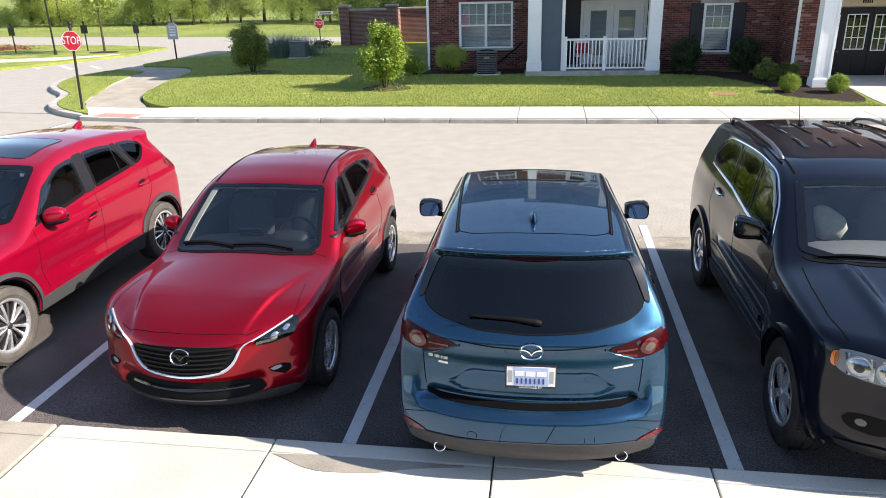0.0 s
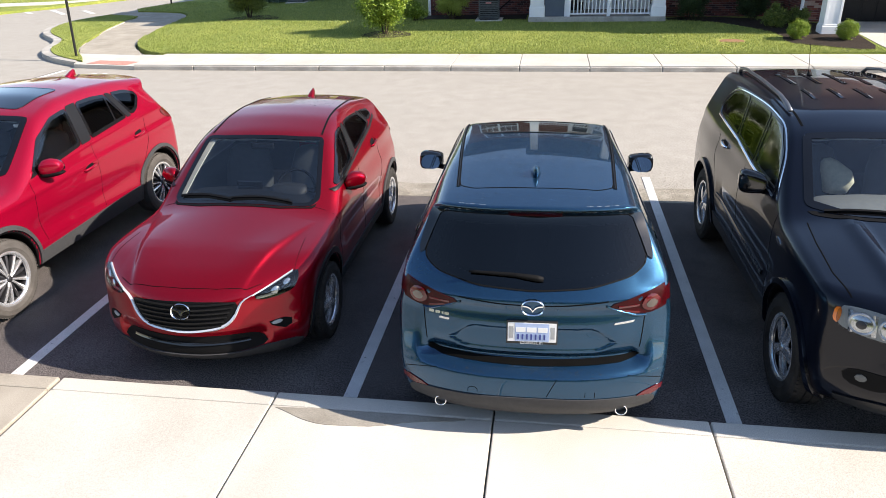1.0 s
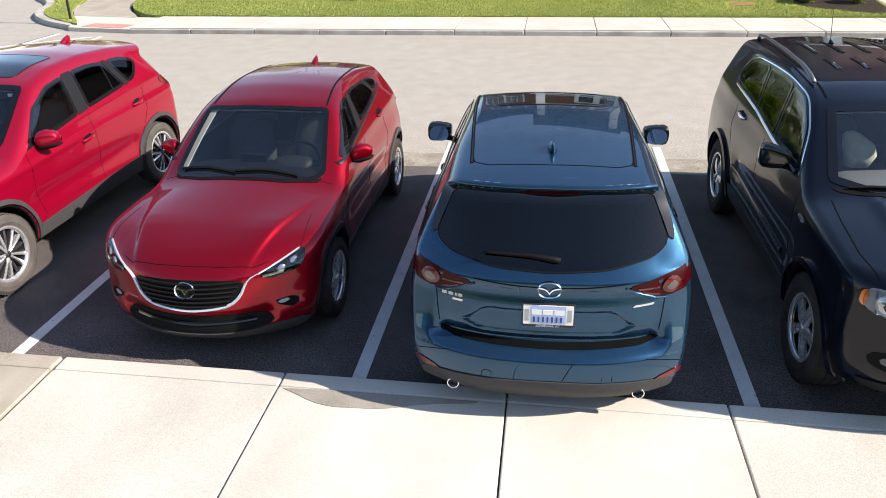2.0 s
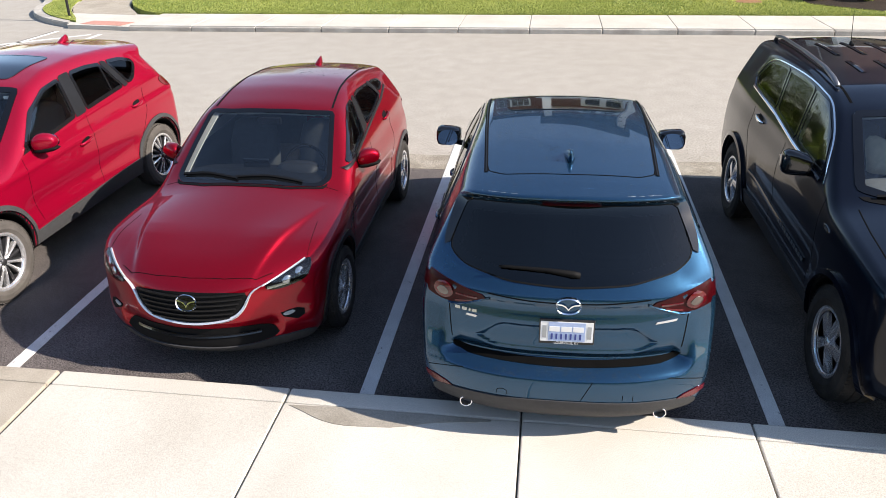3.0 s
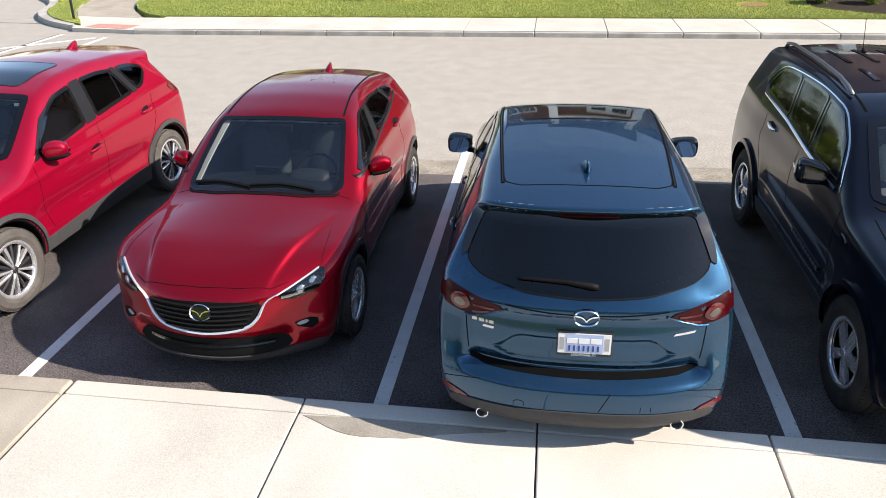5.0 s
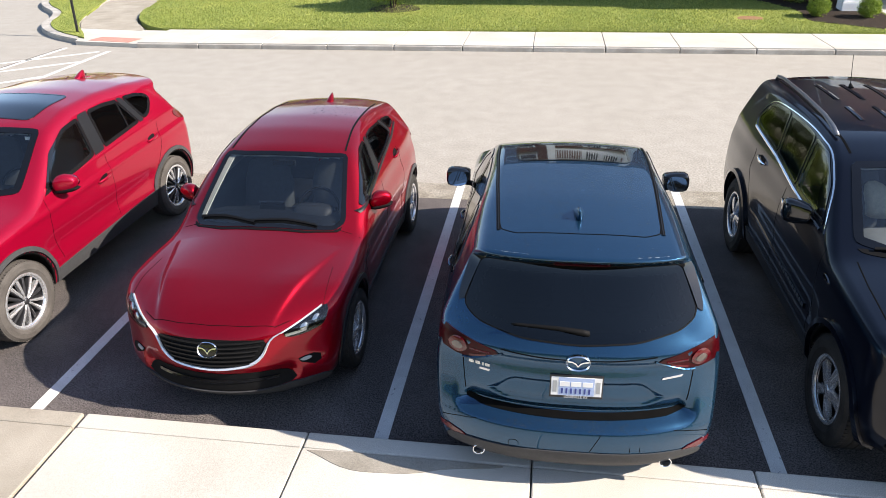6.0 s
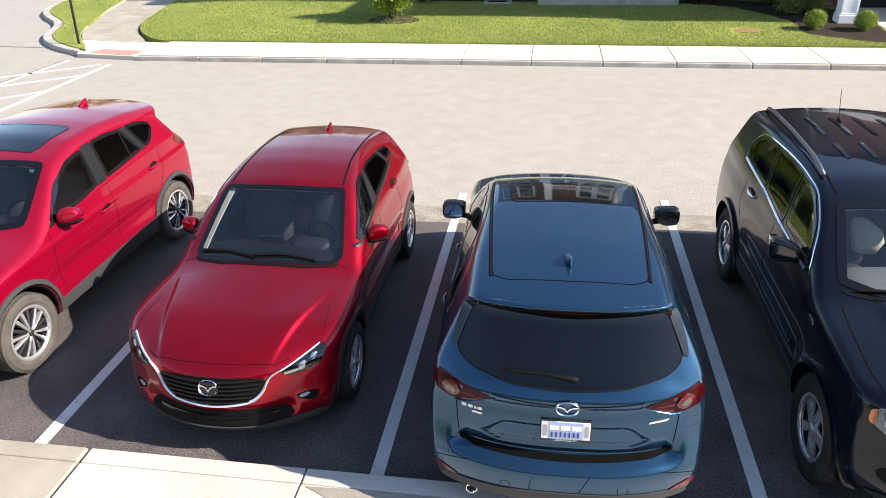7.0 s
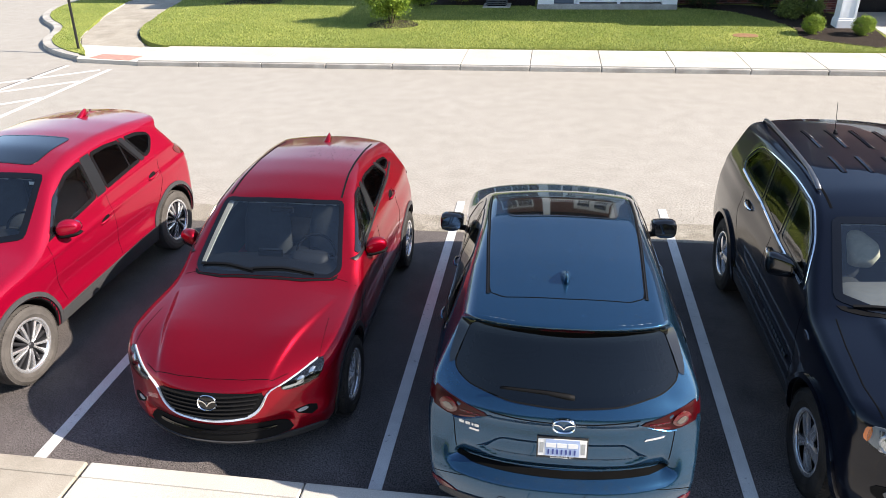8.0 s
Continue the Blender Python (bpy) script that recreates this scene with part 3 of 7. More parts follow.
def blob(rows, bm=None, sides=14, power=0.72):
    """A rounded hull from rings: (centre, half-width u, half-height v, axis u, axis v)."""
    bm = bm or bmesh.new()
    rings = []
    for c, hu, hv, u, v in rows:
        c, u, v = Vector(c), Vector(u), Vector(v)
        ring = []
        for k in range(sides):
            a = 2 * math.pi * k / sides
            ca, sa = math.cos(a), math.sin(a)
            p = power
            ring.append(bm.verts.new(c + u * hu * math.copysign(abs(ca) ** p, ca) + v * hv * math.copysign(abs(sa) ** p, sa)))
        rings.append(ring)
    for a, b in zip(rings, rings[1:]):
        for k in range(sides):
            bm.faces.new((a[k], a[(k + 1) % sides], b[(k + 1) % sides], b[k]))
    bm.faces.new(rings[0]), bm.faces.new(rings[-1])
    bmesh.ops.recalc_face_normals(bm, faces=bm.faces)
    return bm


def door_mirror(parent, x, y, z, side, paint, reach=0.20, lower=None, tall=0.078, square=False):
    """A wing mirror: shell, arm and the mirror itself, which faces back (+y)."""
    s = side
    X, Z = (1, 0, 0), (0, 0, 1)
    rows = []
    outer = ((0.0, 0.55), (0.06, 0.72), (0.2, 0.84), (0.5, 0.96), (0.8, 1.0), (0.94, 0.86), (1.0, 0.5)) if square else ((0.0, 0.35), (0.06, 0.7), (0.2, 0.95), (0.45, 1.0), (0.75, 0.82), (0.93, 0.5), (1.0, 0.2))
    for q, hv in outer:
        depth = 0.075 * (1 - 0.35 * q)
        rows.append(((x + s * (0.05 + reach * q), y + 0.05 * q, z + 0.012 * q), depth * (0.65 + 0.35 * hv), tall * hv, (0, 1, 0), Z))
    shell_part = part("mirror_housing", blob(rows, None, 18, 0.5 if square else 0.75), paint, parent, smooth=True)
    part("mirror_arm", blob([((x - s * 0.05, y + 0.01, z - 0.075), 0.045, 0.022, (0, 1, 0), Z), ((x + s * 0.04, y + 0.01, z - 0.07), 0.04, 0.018, (0, 1, 0), Z), ((x + s * 0.10, y + 0.015, z - 0.055), 0.04, 0.022, (0, 1, 0), Z)]), lower or MATT_BLACK, shell_part, smooth=True)
    if lower:
        rows2 = [((c[0], c[1] + 0.002, c[2] - tall * 0.75), hu * 0.96, hv * 0.35, u, v) for c, hu, hv, u, v in rows]
        part("mirror_base", blob(rows2), lower, shell_part, smooth=True)
    outline = chaikin([(x + s * 0.07, z - tall * 0.75), (x + s * (0.02 + reach), z - tall * 0.62), (x + s * (0.04 + reach), z + 0.02), (x + s * (0.0 + reach), z + tall * 0.85), (x + s * 0.08, z + tall * 0.75)], 2)
    bm = bmesh.new()
    inward = math.tan(radians(20)) * s
    bm.faces.new([bm.verts.new((px, y + 0.0785 + inward * (px - x - s * 0.12) * 0.6 - 0.24 * (pz - z), pz)) for px, pz in outline])
    ext = bmesh.ops.extrude_face_region(bm, geom=bm.faces[:])
    bmesh.ops.translate(bm, verts=[v for v in ext["geom"] if isinstance(v, bmesh.types.BMVert)], vec=(0, 0.012, 0))
    bmesh.ops.recalc_face_normals(bm, faces=bm.faces)
    part("mirror_glass", bm, MIRROR, shell_part, "mirror glass")


def fin(parent, y, z, paint, x=0.0, tall=0.080, length=0.19):
    rows = []
    for q, h, wdt in ((0.0, 0.06, 0.4), (0.25, 0.35, 0.9), (0.55, 0.75, 0.9), (0.85, 1.0, 0.6), (1.0, 0.92, 0.35)):
        rows.append(((x, y + length * q, z + tall * h * 0.5), 0.036 * wdt, tall * h * 0.5, (1, 0, 0), (0, 0, 1)))
    bm = blob(rows, sides=12)
    for v in bm.verts:
        t = (v.co.z - z) / tall
        v.co.x = x + (v.co.x - x) * (1.25 - 0.85 * max(0, min(1, t)))
    return part("roof_aerial", bm, paint, parent, smooth=True)


def seat(parent, x, y, z, material, w=0.25, head=True):
    """A front seat facing -y (towards the nose)."""
    X, Y, Z = (1, 0, 0), (0, 1, 0), (0, 0, 1)
    base = part("seat_cushion", blob([((x, y - 0.30, z), w * 0.85, 0.05, X, Z), ((x, y - 0.26, z + 0.01), w, 0.085, X, Z), ((x, y - 0.05, z), w, 0.085, X, Z), ((x, y + 0.16, z - 0.01), w * 0.95, 0.08, X, Z)]), material, parent, smooth=True)
    back = (0, 0.27, 0.963)
    part("seat_back", blob([((x, y + 0.14, z), w * 0.8, 0.06, X, Y), ((x, y + 0.17, z + 0.10), w, 0.085, X, Y), ((x, y + 0.24, z + 0.35), w * 0.98, 0.075, X, Y), ((x, y + 0.29, z + 0.52), w * 0.8, 0.06, X, Y), ((x, y + 0.30, z + 0.56), w * 0.5, 0.03, X, Y)]), material, base, smooth=True)
    if head:
        part("headrest", blob([((x, y + 0.29, z + 0.60), 0.09, 0.03, X, Y), ((x, y + 0.29, z + 0.63), 0.13, 0.055, X, Y), ((x, y + 0.30, z + 0.74), 0.125, 0.05, X, Y), ((x, y + 0.305, z + 0.78), 0.08, 0.025, X, Y)]), material, base, smooth=True)
    return base


def steering_wheel(parent, x, y, z):
    bm = bmesh.new()
    ring = []
    for k in range(28):
        a = 2 * math.pi * k / 28
        c, d = Vector((0.185 * math.cos(a), 0, 0.185 * math.sin(a))), Vector((math.cos(a), 0, math.sin(a)))
        ring.append([bm.verts.new(c + d * 0.014 * math.cos(b) + Vector((0, 0.014 * math.sin(b), 0))) for b in (0, 1.05, 2.1, 3.14, 4.19, 5.24)])
    for k in range(28):
        for j in range(6):
            bm.faces.new((ring[k][j], ring[(k + 1) % 28][j], ring[(k + 1) % 28][(j + 1) % 6], ring[k][(j + 1) % 6]))
    for a, b in (((-0.17, 0, 0), (0.17, 0, 0)), ((0, 0, 0), (0, 0, -0.17))):
        rod(a, b, 0.02, sides=8, bm=bm)
    bmesh.ops.create_uvsphere(bm, u_segments=12, v_segments=8, radius=0.065, matrix=Matrix.Diagonal((1, 0.5, 1, 1)))
    ob = part("steering_wheel", bm, MATT_BLACK, parent, smooth=True)
    ob.location, ob.rotation_euler = (x, y, z), (radians(-24), 0, 0)
    return ob


def cabin_floor(parent, x, y0, y1, z):
    part("cabin_floor", block(-x, x, y0, y1, z - 0.02, z), TRIM_DARK, parent)


def winged_badge(parent, place, normal_view, size, material, tilt, field=None):
    """A round-cornered ring with a bird-like stroke across it, as a plain shape."""
    bm = bmesh.new()
    prof = []
    outer = [(math.copysign(abs(math.cos(a)) ** 0.9, math.cos(a)) * size * 0.5, math.copysign(abs(math.sin(a)) ** 0.9, math.sin(a)) * size * 0.40) for a in np.linspace(0, 2 * math.pi, 40, endpoint=False)]
    rings = []
    for k, d in ((1.0, -0.010), (1.0, 0.004), (0.94, 0.012), (0.86, 0.004), (0.86, -0.006)):
        rings.append([bm.verts.new((px * k, py * k, d)) for px, py in outer])
    for a, b in zip(rings, rings[1:]):
        for k in range(40):
            bm.faces.new((a[k], a[(k + 1) % 40], b[(k + 1) % 40], b[k]))
    top = [(-0.44, 0.13), (-0.25, 0.10), (-0.10, 0.02), (0.0, -0.13), (0.10, 0.02), (0.25, 0.10), (0.44, 0.13)]
    low = [(-0.42, 0.06), (-0.22, 0.03), (-0.08, -0.08), (0.0, -0.21), (0.08, -0.08), (0.22, 0.03), (0.42, 0.06)]
    rows = [[bm.verts.new((px * size, py * size, h)) for px, py in line] for line, h in ((top, -0.004), (top, 0.006), (low, 0.006), (low, -0.004))]
    for a, b in zip(rows, rows[1:]):
        for k in range(6):
            bm.faces.new((a[k], a[k + 1], b[k + 1], b[k]))
    bmesh.ops.recalc_face_normals(bm, faces=bm.faces)
    ob = part("badge", bm, material, parent, "round winged chrome badge", smooth=False)
    ob.matrix_local = Matrix.Translation(place) @ tilt
    disc = bmesh.new()
    disc.faces.new([disc.verts.new((px * 0.92, py * 0.92, -0.004)) for px, py in outer])
    disc.faces.new([disc.verts.new((px * 0.92, py * 0.92, -0.010)) for px, py in outer[::-1]])
    part("badge_field", disc, field or GLOSS_BLACK, ob)
    return ob


def rain_drops(shell, parent, x0, x1, y0, y1, count, seed):
    """Beads of rain standing on a painted roof, all in one part."""
    rnd = random.Random(seed)
    pts = [(rnd.uniform(x0, x1), rnd.uniform(y0, y1)) for _ in range(count)]
    at, up = shell.project(pts, "top")
    verts, faces = [], []
    for p, n in zip(at, up):
        r = rnd.choice((0.002, 0.0026, 0.0034, 0.0044, 0.0058))
        u = np.cross(n, (0, 1, 0))
        v = np.cross(n, u)
        k = len(verts)
        for h, q in ((0.0005, 1.0), (0.45 * r, 0.72)):
            verts += [p + n * h + (u * math.cos(a) + v * math.sin(a)) * r * q for a in np.linspace(0, 2 * math.pi, 6, endpoint=False)]
        verts.append(p + n * 0.62 * r)
        for j in range(6):
            i = (j + 1) % 6
            faces += [(k + j, k + i, k + 6 + i, k + 6 + j), (k + 6 + j, k + 6 + i, k + 12)]
    ob = mesh_object("rain_beading", verts, faces, RAIN, parent, True)
    return tagged(ob, "beads of rain on the paint", kind="stuff")


# ---- ground, stalls and walks ----
def sheet(name, outline, z0, z1, material, label, bevel=0.0, kind="structure"):
    return tagged(part(name, slab(outline, z0, z1, bevel), material), label, "", "", kind)


def lift(y, x=0.0):
    """How far the lawn has risen above the walk, towards the house."""
    q = np.clip((y - 15.0) / 3.6, 0, 1)
    return 0.14 * q * q * (3 - 2 * q) * np.clip((x + 12.6) / 3, 0, 1)


def rising_sheet(name, outline, z1, material, label):
    bm = slab(outline, -0.3, z1)
    for y in np.arange(15.0, 18.8, 0.4):
        bmesh.ops.bisect_plane(bm, geom=bm.verts[:] + bm.edges[:] + bm.faces[:], plane_co=(0, y, 0), plane_no=(0, 1, 0))
    for x in (-12.6, -9.6):
        bmesh.ops.bisect_plane(bm, geom=bm.verts[:] + bm.edges[:] + bm.faces[:], plane_co=(x, 0, 0), plane_no=(1, 0, 0))
    for v in bm.verts:
        if v.co.z > z1 - 1e-4:
            v.co.z += lift(v.co.y, v.co.x)
    return tagged(part(name, bm, material), label, "", "", "structure")


sheet("ground", [(-900, -60), (900, -60), (900, 900), (-900, 900)], -0.6, -0.03, FIELD, "mown meadow reaching the horizon")
sheet("road", [(-90, 4.92), (60, 4.92), (60, 49), (-13, 46.2), (-23, 48.3), (-45, 52.6), (-90, 60)], -0.3, 0.0, LANE, "pale worn concrete drive lane and street")
sheet("road_stalls", [(-14, -0.4), (16, -0.4), (16, 4.50), (-14, 4.50)], -0.3, 0.002, ASPHALT, "dark asphalt parking stalls")
edge = [(x, 5.00 + 0.10 * noise.noise((x * 1.7, 0, 0)) + 0.05 * noise.noise((x * 6.0, 3, 0))) for x in np.arange(16, -14.1, -0.25)]
sheet("road_joint", [(-14, 4.47), (16, 4.47)] + edge, -0.2, 0.004, GRAVELLY, "crumbling gravelly joint between lane and stalls")
for x in (-8.22, -5.48, -2.74, 0, 2.74, 5.48, 8.22):
    sheet("stall_line", [(x - 0.052, 0.0), (x + 0.052, 0.0), (x + 0.052, 5.45), (x - 0.052, 5.45)], 0.0, 0.007, LINE_PAINT, "worn white stall line on asphalt")


def hatch(a, b, w):
    d = Vector((b[0] - a[0], b[1] - a[1], 0)).normalized()
    n = Vector((-d.y, d.x, 0)) * w / 2
    return [(a[0] + n.x, a[1] + n.y), (a[0] - n.x, a[1] - n.y), (b[0] - n.x, b[1] - n.y), (b[0] + n.x, b[1] + n.y)]


LANE_PAINT = speckled("faded_lane_paint", ((0.3, (0.60, 0.60, 0.58)), (0.7, (0.78, 0.78, 0.76))), 8, 120, 0.7, 0.3)
for a, b, w in (((-9.69, 5.6), (-9.73, 12.75), 0.11), ((-11.6, 8.3), (-9.75, 10.2), 0.11), ((-12.1, 9.7), (-9.8, 11.6), 0.11), ((-11.9, 11.1), (-9.95, 12.7), 0.11), ((-11.4, 5.6), (-11.1, 13.1), 0.10), ((-23.9, 28.5), (-22.1, 26.9), 0.22), ((-22.1, 28.4), (-20.2, 26.5), 0.22), ((-20.2, 28.0), (-18.9, 26.7), 0.22)):
    sheet("lane_marking", hatch(a, b, w), 0.0, 0.005, LANE_PAINT, "white hatched crossing line on the lane")
sheet("lane_crack", hatch((-11.5, 5.6), (-11.2, 13.1), 0.03), 0.0, 0.003, ASPHALT, "dark joint in the lane")

# near walk: slabs with joints between them
JOINTS = [-8.45, -6.9, -5.35, -3.78, -2.20, -0.49, 1.09, 2.53, 4.10, 5.65, 7.2]
near = tagged(part("near_pavement", block(-14, 16, -40, -0.06, -0.3, 0.06), KERB), "concrete bed under the walk slabs", "", "", "structure")
for a, b in zip(JOINTS, JOINTS[1:]):
    old = OLD_CONCRETE if b < -2.0 else CONCRETE
    part("kerb_stone", block(a + 0.005, b - (0.024 if b == -2.20 else 0.005), -0.192, -0.040, 0.0, 0.130 - 0.002 * random.random(), 0.014), old, near)
    for y0, y1 in ((-1.95, -0.196), (-3.75, -1.962), (-5.55, -3.762)):
        part("paving_slab", block(a + 0.006, b - (0.024 if b == -2.20 else 0.006), y0, y1, 0.0, 0.13 - 0.004 * random.random(), 0.008), OLD_CONCRETE if b < -2.0 else CONCRETE, near)
rear_walk = tagged(part("rear_lawn", slab([(-14, -40), (16, -40), (16, -5.56), (-14, -5.56)], 0.0, 0.128), GRASS_SOIL), "mown lawn behind the walk", "", "", "structure")

# thin sheet that paints damp and the blue car's shade on the slabs
sheet("damp_shade_patch", chaikin([(-0.48, -0.205), (-0.35, -0.262), (-0.21, -0.335), (-0.07, -0.372), (0.11, -0.366), (0.32, -0.35), (0.54, -0.272), (0.9, -0.23), (0.9, -0.20)], 1).tolist(), 0.12, 0.1312, DAMP_SHADED_CONCRETE, "damp patch on the concrete walk with car shade painted in")
# far kerb and walk
far = tagged(part("far_pavement", block(-9.2, 60, 13.28, 14.93, -0.3, 0.10), KERB), "concrete bed under the far walk", "", "", "structure")
x = -9.22
while x < 26:
    part("paving_slab", block(x + 0.005, x + 1.64, 13.245, 14.95, 0.0, 0.132 - 0.003 * random.random(), 0.006), CONCRETE, far)
    part("kerb_stone", block(x + 0.004, x + 1.642, 13.17, 13.240, -0.05, 0.112, 0.02), KERB, far)
    x += 1.65
sheet("path_apron", [(-11.05, 13.45), (-9.22, 13.2), (-9.22, 14.93), (-10.1, 15.0), (-12.0, 15.2)], -0.2, 0.10, CONCRETE, "pale concrete ramp at the crossing")
sheet("warning_pad", [(-10.75, 13.55), (-9.5, 13.32), (-9.4, 13.82), (-10.65, 14.02)], 0.0, 0.106, RED_PAD, "faded red tactile warning pad")
PATH_L = [(-12.0, 15.2), (-12.55, 16.0), (-13.0, 17.0), (-13.5, 18.3), (-14.3, 20.5), (-14.9, 22.6), (-15.3, 24.3), (-17.2, 24.9)]
PATH_R = [(-17.2, 26.2), (-14.4, 25.8), (-13.3, 24.6), (-12.8, 22.6), (-12.3, 20.3), (-11.8, 18.8), (-11.5, 17.5), (-10.9, 16.2), (-10.1, 15.2), (-10.0, 14.9)]
sheet("path", chaikin(PATH_L, 1, False).tolist() + chaikin(PATH_R, 1, False).tolist(), -0.2, 0.104, OLD_CONCRETE, "curving worn concrete footpath")
ISLE = [(-11.05, 13.55), (-12.2, 14.2), (-13.1, 15.0), (-13.75, 15.9), (-14.1, 16.9), (-14.7, 17.9), (-15.8, 18.9), (-16.7, 20.1), (-17.3, 21.6), (-17.5, 23.0), (-17.2, 24.8)]
isle_line = chaikin(ISLE, 2, False)
sheet("island_kerb", isle_line.tolist() + [(-15.4, 24.3), (-13.6, 18.3), (-12.6, 16.0), (-11.8, 14.9)], -0.2, 0.125, KERB, "pale concrete kerb round the grass island", 0.02)
sheet("island_grass", [tuple(p + np.array((0.26, 0.10))) for p in isle_line[2:]] + [(-15.35, 24.25), (-14.95, 22.6), (-14.35, 20.5), (-13.55, 18.3), (-13.05, 17.0), (-12.6, 16.0), (-12.05, 15.2), (-11.35, 14.3)], -0.1, 0.145, GRASS_SOIL, "mown grass island beside the crossing")
LAWN = [(60, 14.95), (-9.4, 14.95), (-10.05, 15.35), (-10.85, 16.25), (-11.45, 17.5), (-11.75, 18.8), (-12.25, 20.3), (-12.75, 22.6), (-13.2, 24.6), (-14.4, 25.9), (-17.1, 26.3), (-16.6, 29.5), (-15.6, 32.7), (-11.2, 38.6), (60, 41)]
rising_sheet("lawn", chaikin(LAWN[1:-1], 1, False).tolist() + [LAWN[-1], LAWN[0]], 0.15, GRASS_SOIL, "mown green lawn before the house")
sheet("verge", [(-60, 17), (-34, 22.5), (-23.6, 25.9), (-22.3, 29.0), (-21.0, 33.0), (-21.4, 37.6), (-26, 39.6), (-45, 44), (-60, 48)], -0.2, 0.12, GRASS_SOIL, "mown grass verge across the street")
sheet("verge_path", [(-60, 21.0), (-34, 26.0), (-23.2, 29.6), (-21.9, 31.6), (-21.5, 33.2), (-23.4, 31.6), (-34, 28.0), (-60, 23)], 0.0, 0.128, CONCRETE, "pale concrete path through the verge")
MULCH_BED = chaikin([(4.7, 20.8), (6.4, 20.2), (7.2, 18.6), (7.75, 17.4), (7.5, 16.4), (8.3, 15.9), (9.35, 15.25), (9.7, 16.2), (9.6, 20.0), (6.0, 21.6)], 1)
rising_sheet("mulch_bed", MULCH_BED.tolist(), 0.165, MULCH, "dark bark mulch bed along the house")
rising_sheet("mulch_strip", [(-3.0, 21.2), (0.55, 21.0), (0.55, 22.6), (-3.0, 22.6)], 0.16, MULCH, "dark bark mulch under the window")
rising_sheet("entry_walk", [(9.75, 14.95), (16, 14.95), (16, 20.2), (9.75, 20.2)], 0.16, CONCRETE, "pale concrete walk to the entrance")
rising_sheet("bare_patch", chaikin([(5.85, 16.45), (6.5, 16.35), (6.6, 16.75), (6.0, 16.85)], 2).tolist(), 0.158, speckled("bare_soil", ((0.3, (0.28, 0.15, 0.08)), (0.7, (0.38, 0.22, 0.12))), 9, 80), "bare brown patch of soil in the lawn")


# ---- plants ----
def leaf_cloud(name, centres, spread, count, size, material, parent=None, flat=0.35, seed=1, droop=0.0):
    """Many small folded leaves scattered round clump centres, as one mesh."""
    rng = np.random.default_rng(seed)
    c = np.array(centres, float)
    pick = rng.integers(0, len(c), count)
    s = np.array(spread, float)
    p = c[pick] + rng.normal(0, 1, (count, 3)) * s
    d = rng.normal(0, 1, (count, 3))
    d[:, 2] = d[:, 2] * flat - droop
    d /= np.linalg.norm(d, axis=1)[:, None]
    side = np.cross(d, rng.normal(0, 1, (count, 3)))
    side /= np.maximum(np.linalg.norm(side, axis=1), 1e-6)[:, None]
    up = np.cross(side, d)
    k = size * rng.uniform(0.6, 1.25, (count, 1))
    a, b = p - d * k * 0.5, p + d * k * 0.5
    m = p + up * k * 0.10
    verts = np.stack((a, m + side * k * 0.30, b, m - side * k * 0.30), 1).reshape(-1, 3)
    i = np.arange(count)[:, None] * 4
    faces = np.hstack((i, i + 1, i + 2, i + 3))
    me = bpy.data.meshes.new(name)
    me.from_pydata(verts.tolist(), [], faces.tolist())
    me.materials.append(material)
    ob = new(name, me)
    ob.parent = parent
    return ob


def clumps(n, half, centre, seed, shell=0.55, power=1.0):
    rng = np.random.default_rng(seed)
    d = rng.normal(0, 1, (n, 3))
    d /= np.linalg.norm(d, axis=1)[:, None]
    r = shell + (1 - shell) * rng.random((n, 1)) ** power
    return np.array(centre) + d * r * np.array(half)


LEAF_BRIGHT = leafy("bright_leaves", (0.09, 0.17, 0.012), (0.36, 0.46, 0.055))
LEAF_OLIVE = leafy("olive_leaves", (0.06, 0.10, 0.020), (0.27, 0.33, 0.075))
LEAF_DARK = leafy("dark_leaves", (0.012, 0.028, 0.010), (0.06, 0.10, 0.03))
LEAF_WOOD = leafy("woodland_leaves", (0.17, 0.235, 0.035), (0.31, 0.38, 0.07))
LEAF_PALE = leafy("pale_meadow_leaves", (0.24, 0.29, 0.075), (0.33, 0.37, 0.11))
BLADE = leafy("grass_blades", (0.12, 0.18, 0.028), (0.46, 0.49, 0.13))
LEAF_SUN = leafy("sunlit_wood_leaves", (0.27, 0.33, 0.055), (0.42, 0.48, 0.10))
LEAF_DEEP = leafy("deep_wood_leaves", (0.05, 0.085, 0.018), (0.11, 0.155, 0.035))
BLUE_BLADE = leafy("blue_grey_blades", (0.08, 0.13, 0.10), (0.22, 0.30, 0.24))


def shrub(name, x, y, z, half, height, leaves, size, material, label, category="bush", seed=3, n=26, taper=0.0, group=""):
    t = thing(name, pose(x, y, z), label, category, group)
    c = clumps(n, (half, half, height * 0.44), (0, 0, height * 0.54), seed)
    if taper:
        c[:, :2] *= (1 - taper * np.clip(c[:, 2:] / height, 0, 1)) / (1 - taper * 0.3)
    heart = clumps(n // 2, (half * 0.62, half * 0.62, height * 0.36), (0, 0, height * 0.50), seed + 40, 0.1)
    leaf_cloud("crown", np.vstack((c, heart)), (half * 0.15, half * 0.15, height * 0.07), leaves, size, material, t, 0.6, seed)
    bm = bmesh.new()
    for k in range(5):
        a = 2 * math.pi * k / 5 + seed
        rod((0.04 * math.cos(a), 0.04 * math.sin(a), -0.05), (half * 0.5 * math.cos(a), half * 0.5 * math.sin(a), height * 0.75), 0.022, 0.008, 7, bm)
    part("stem", bm, BARK, t)
    return t


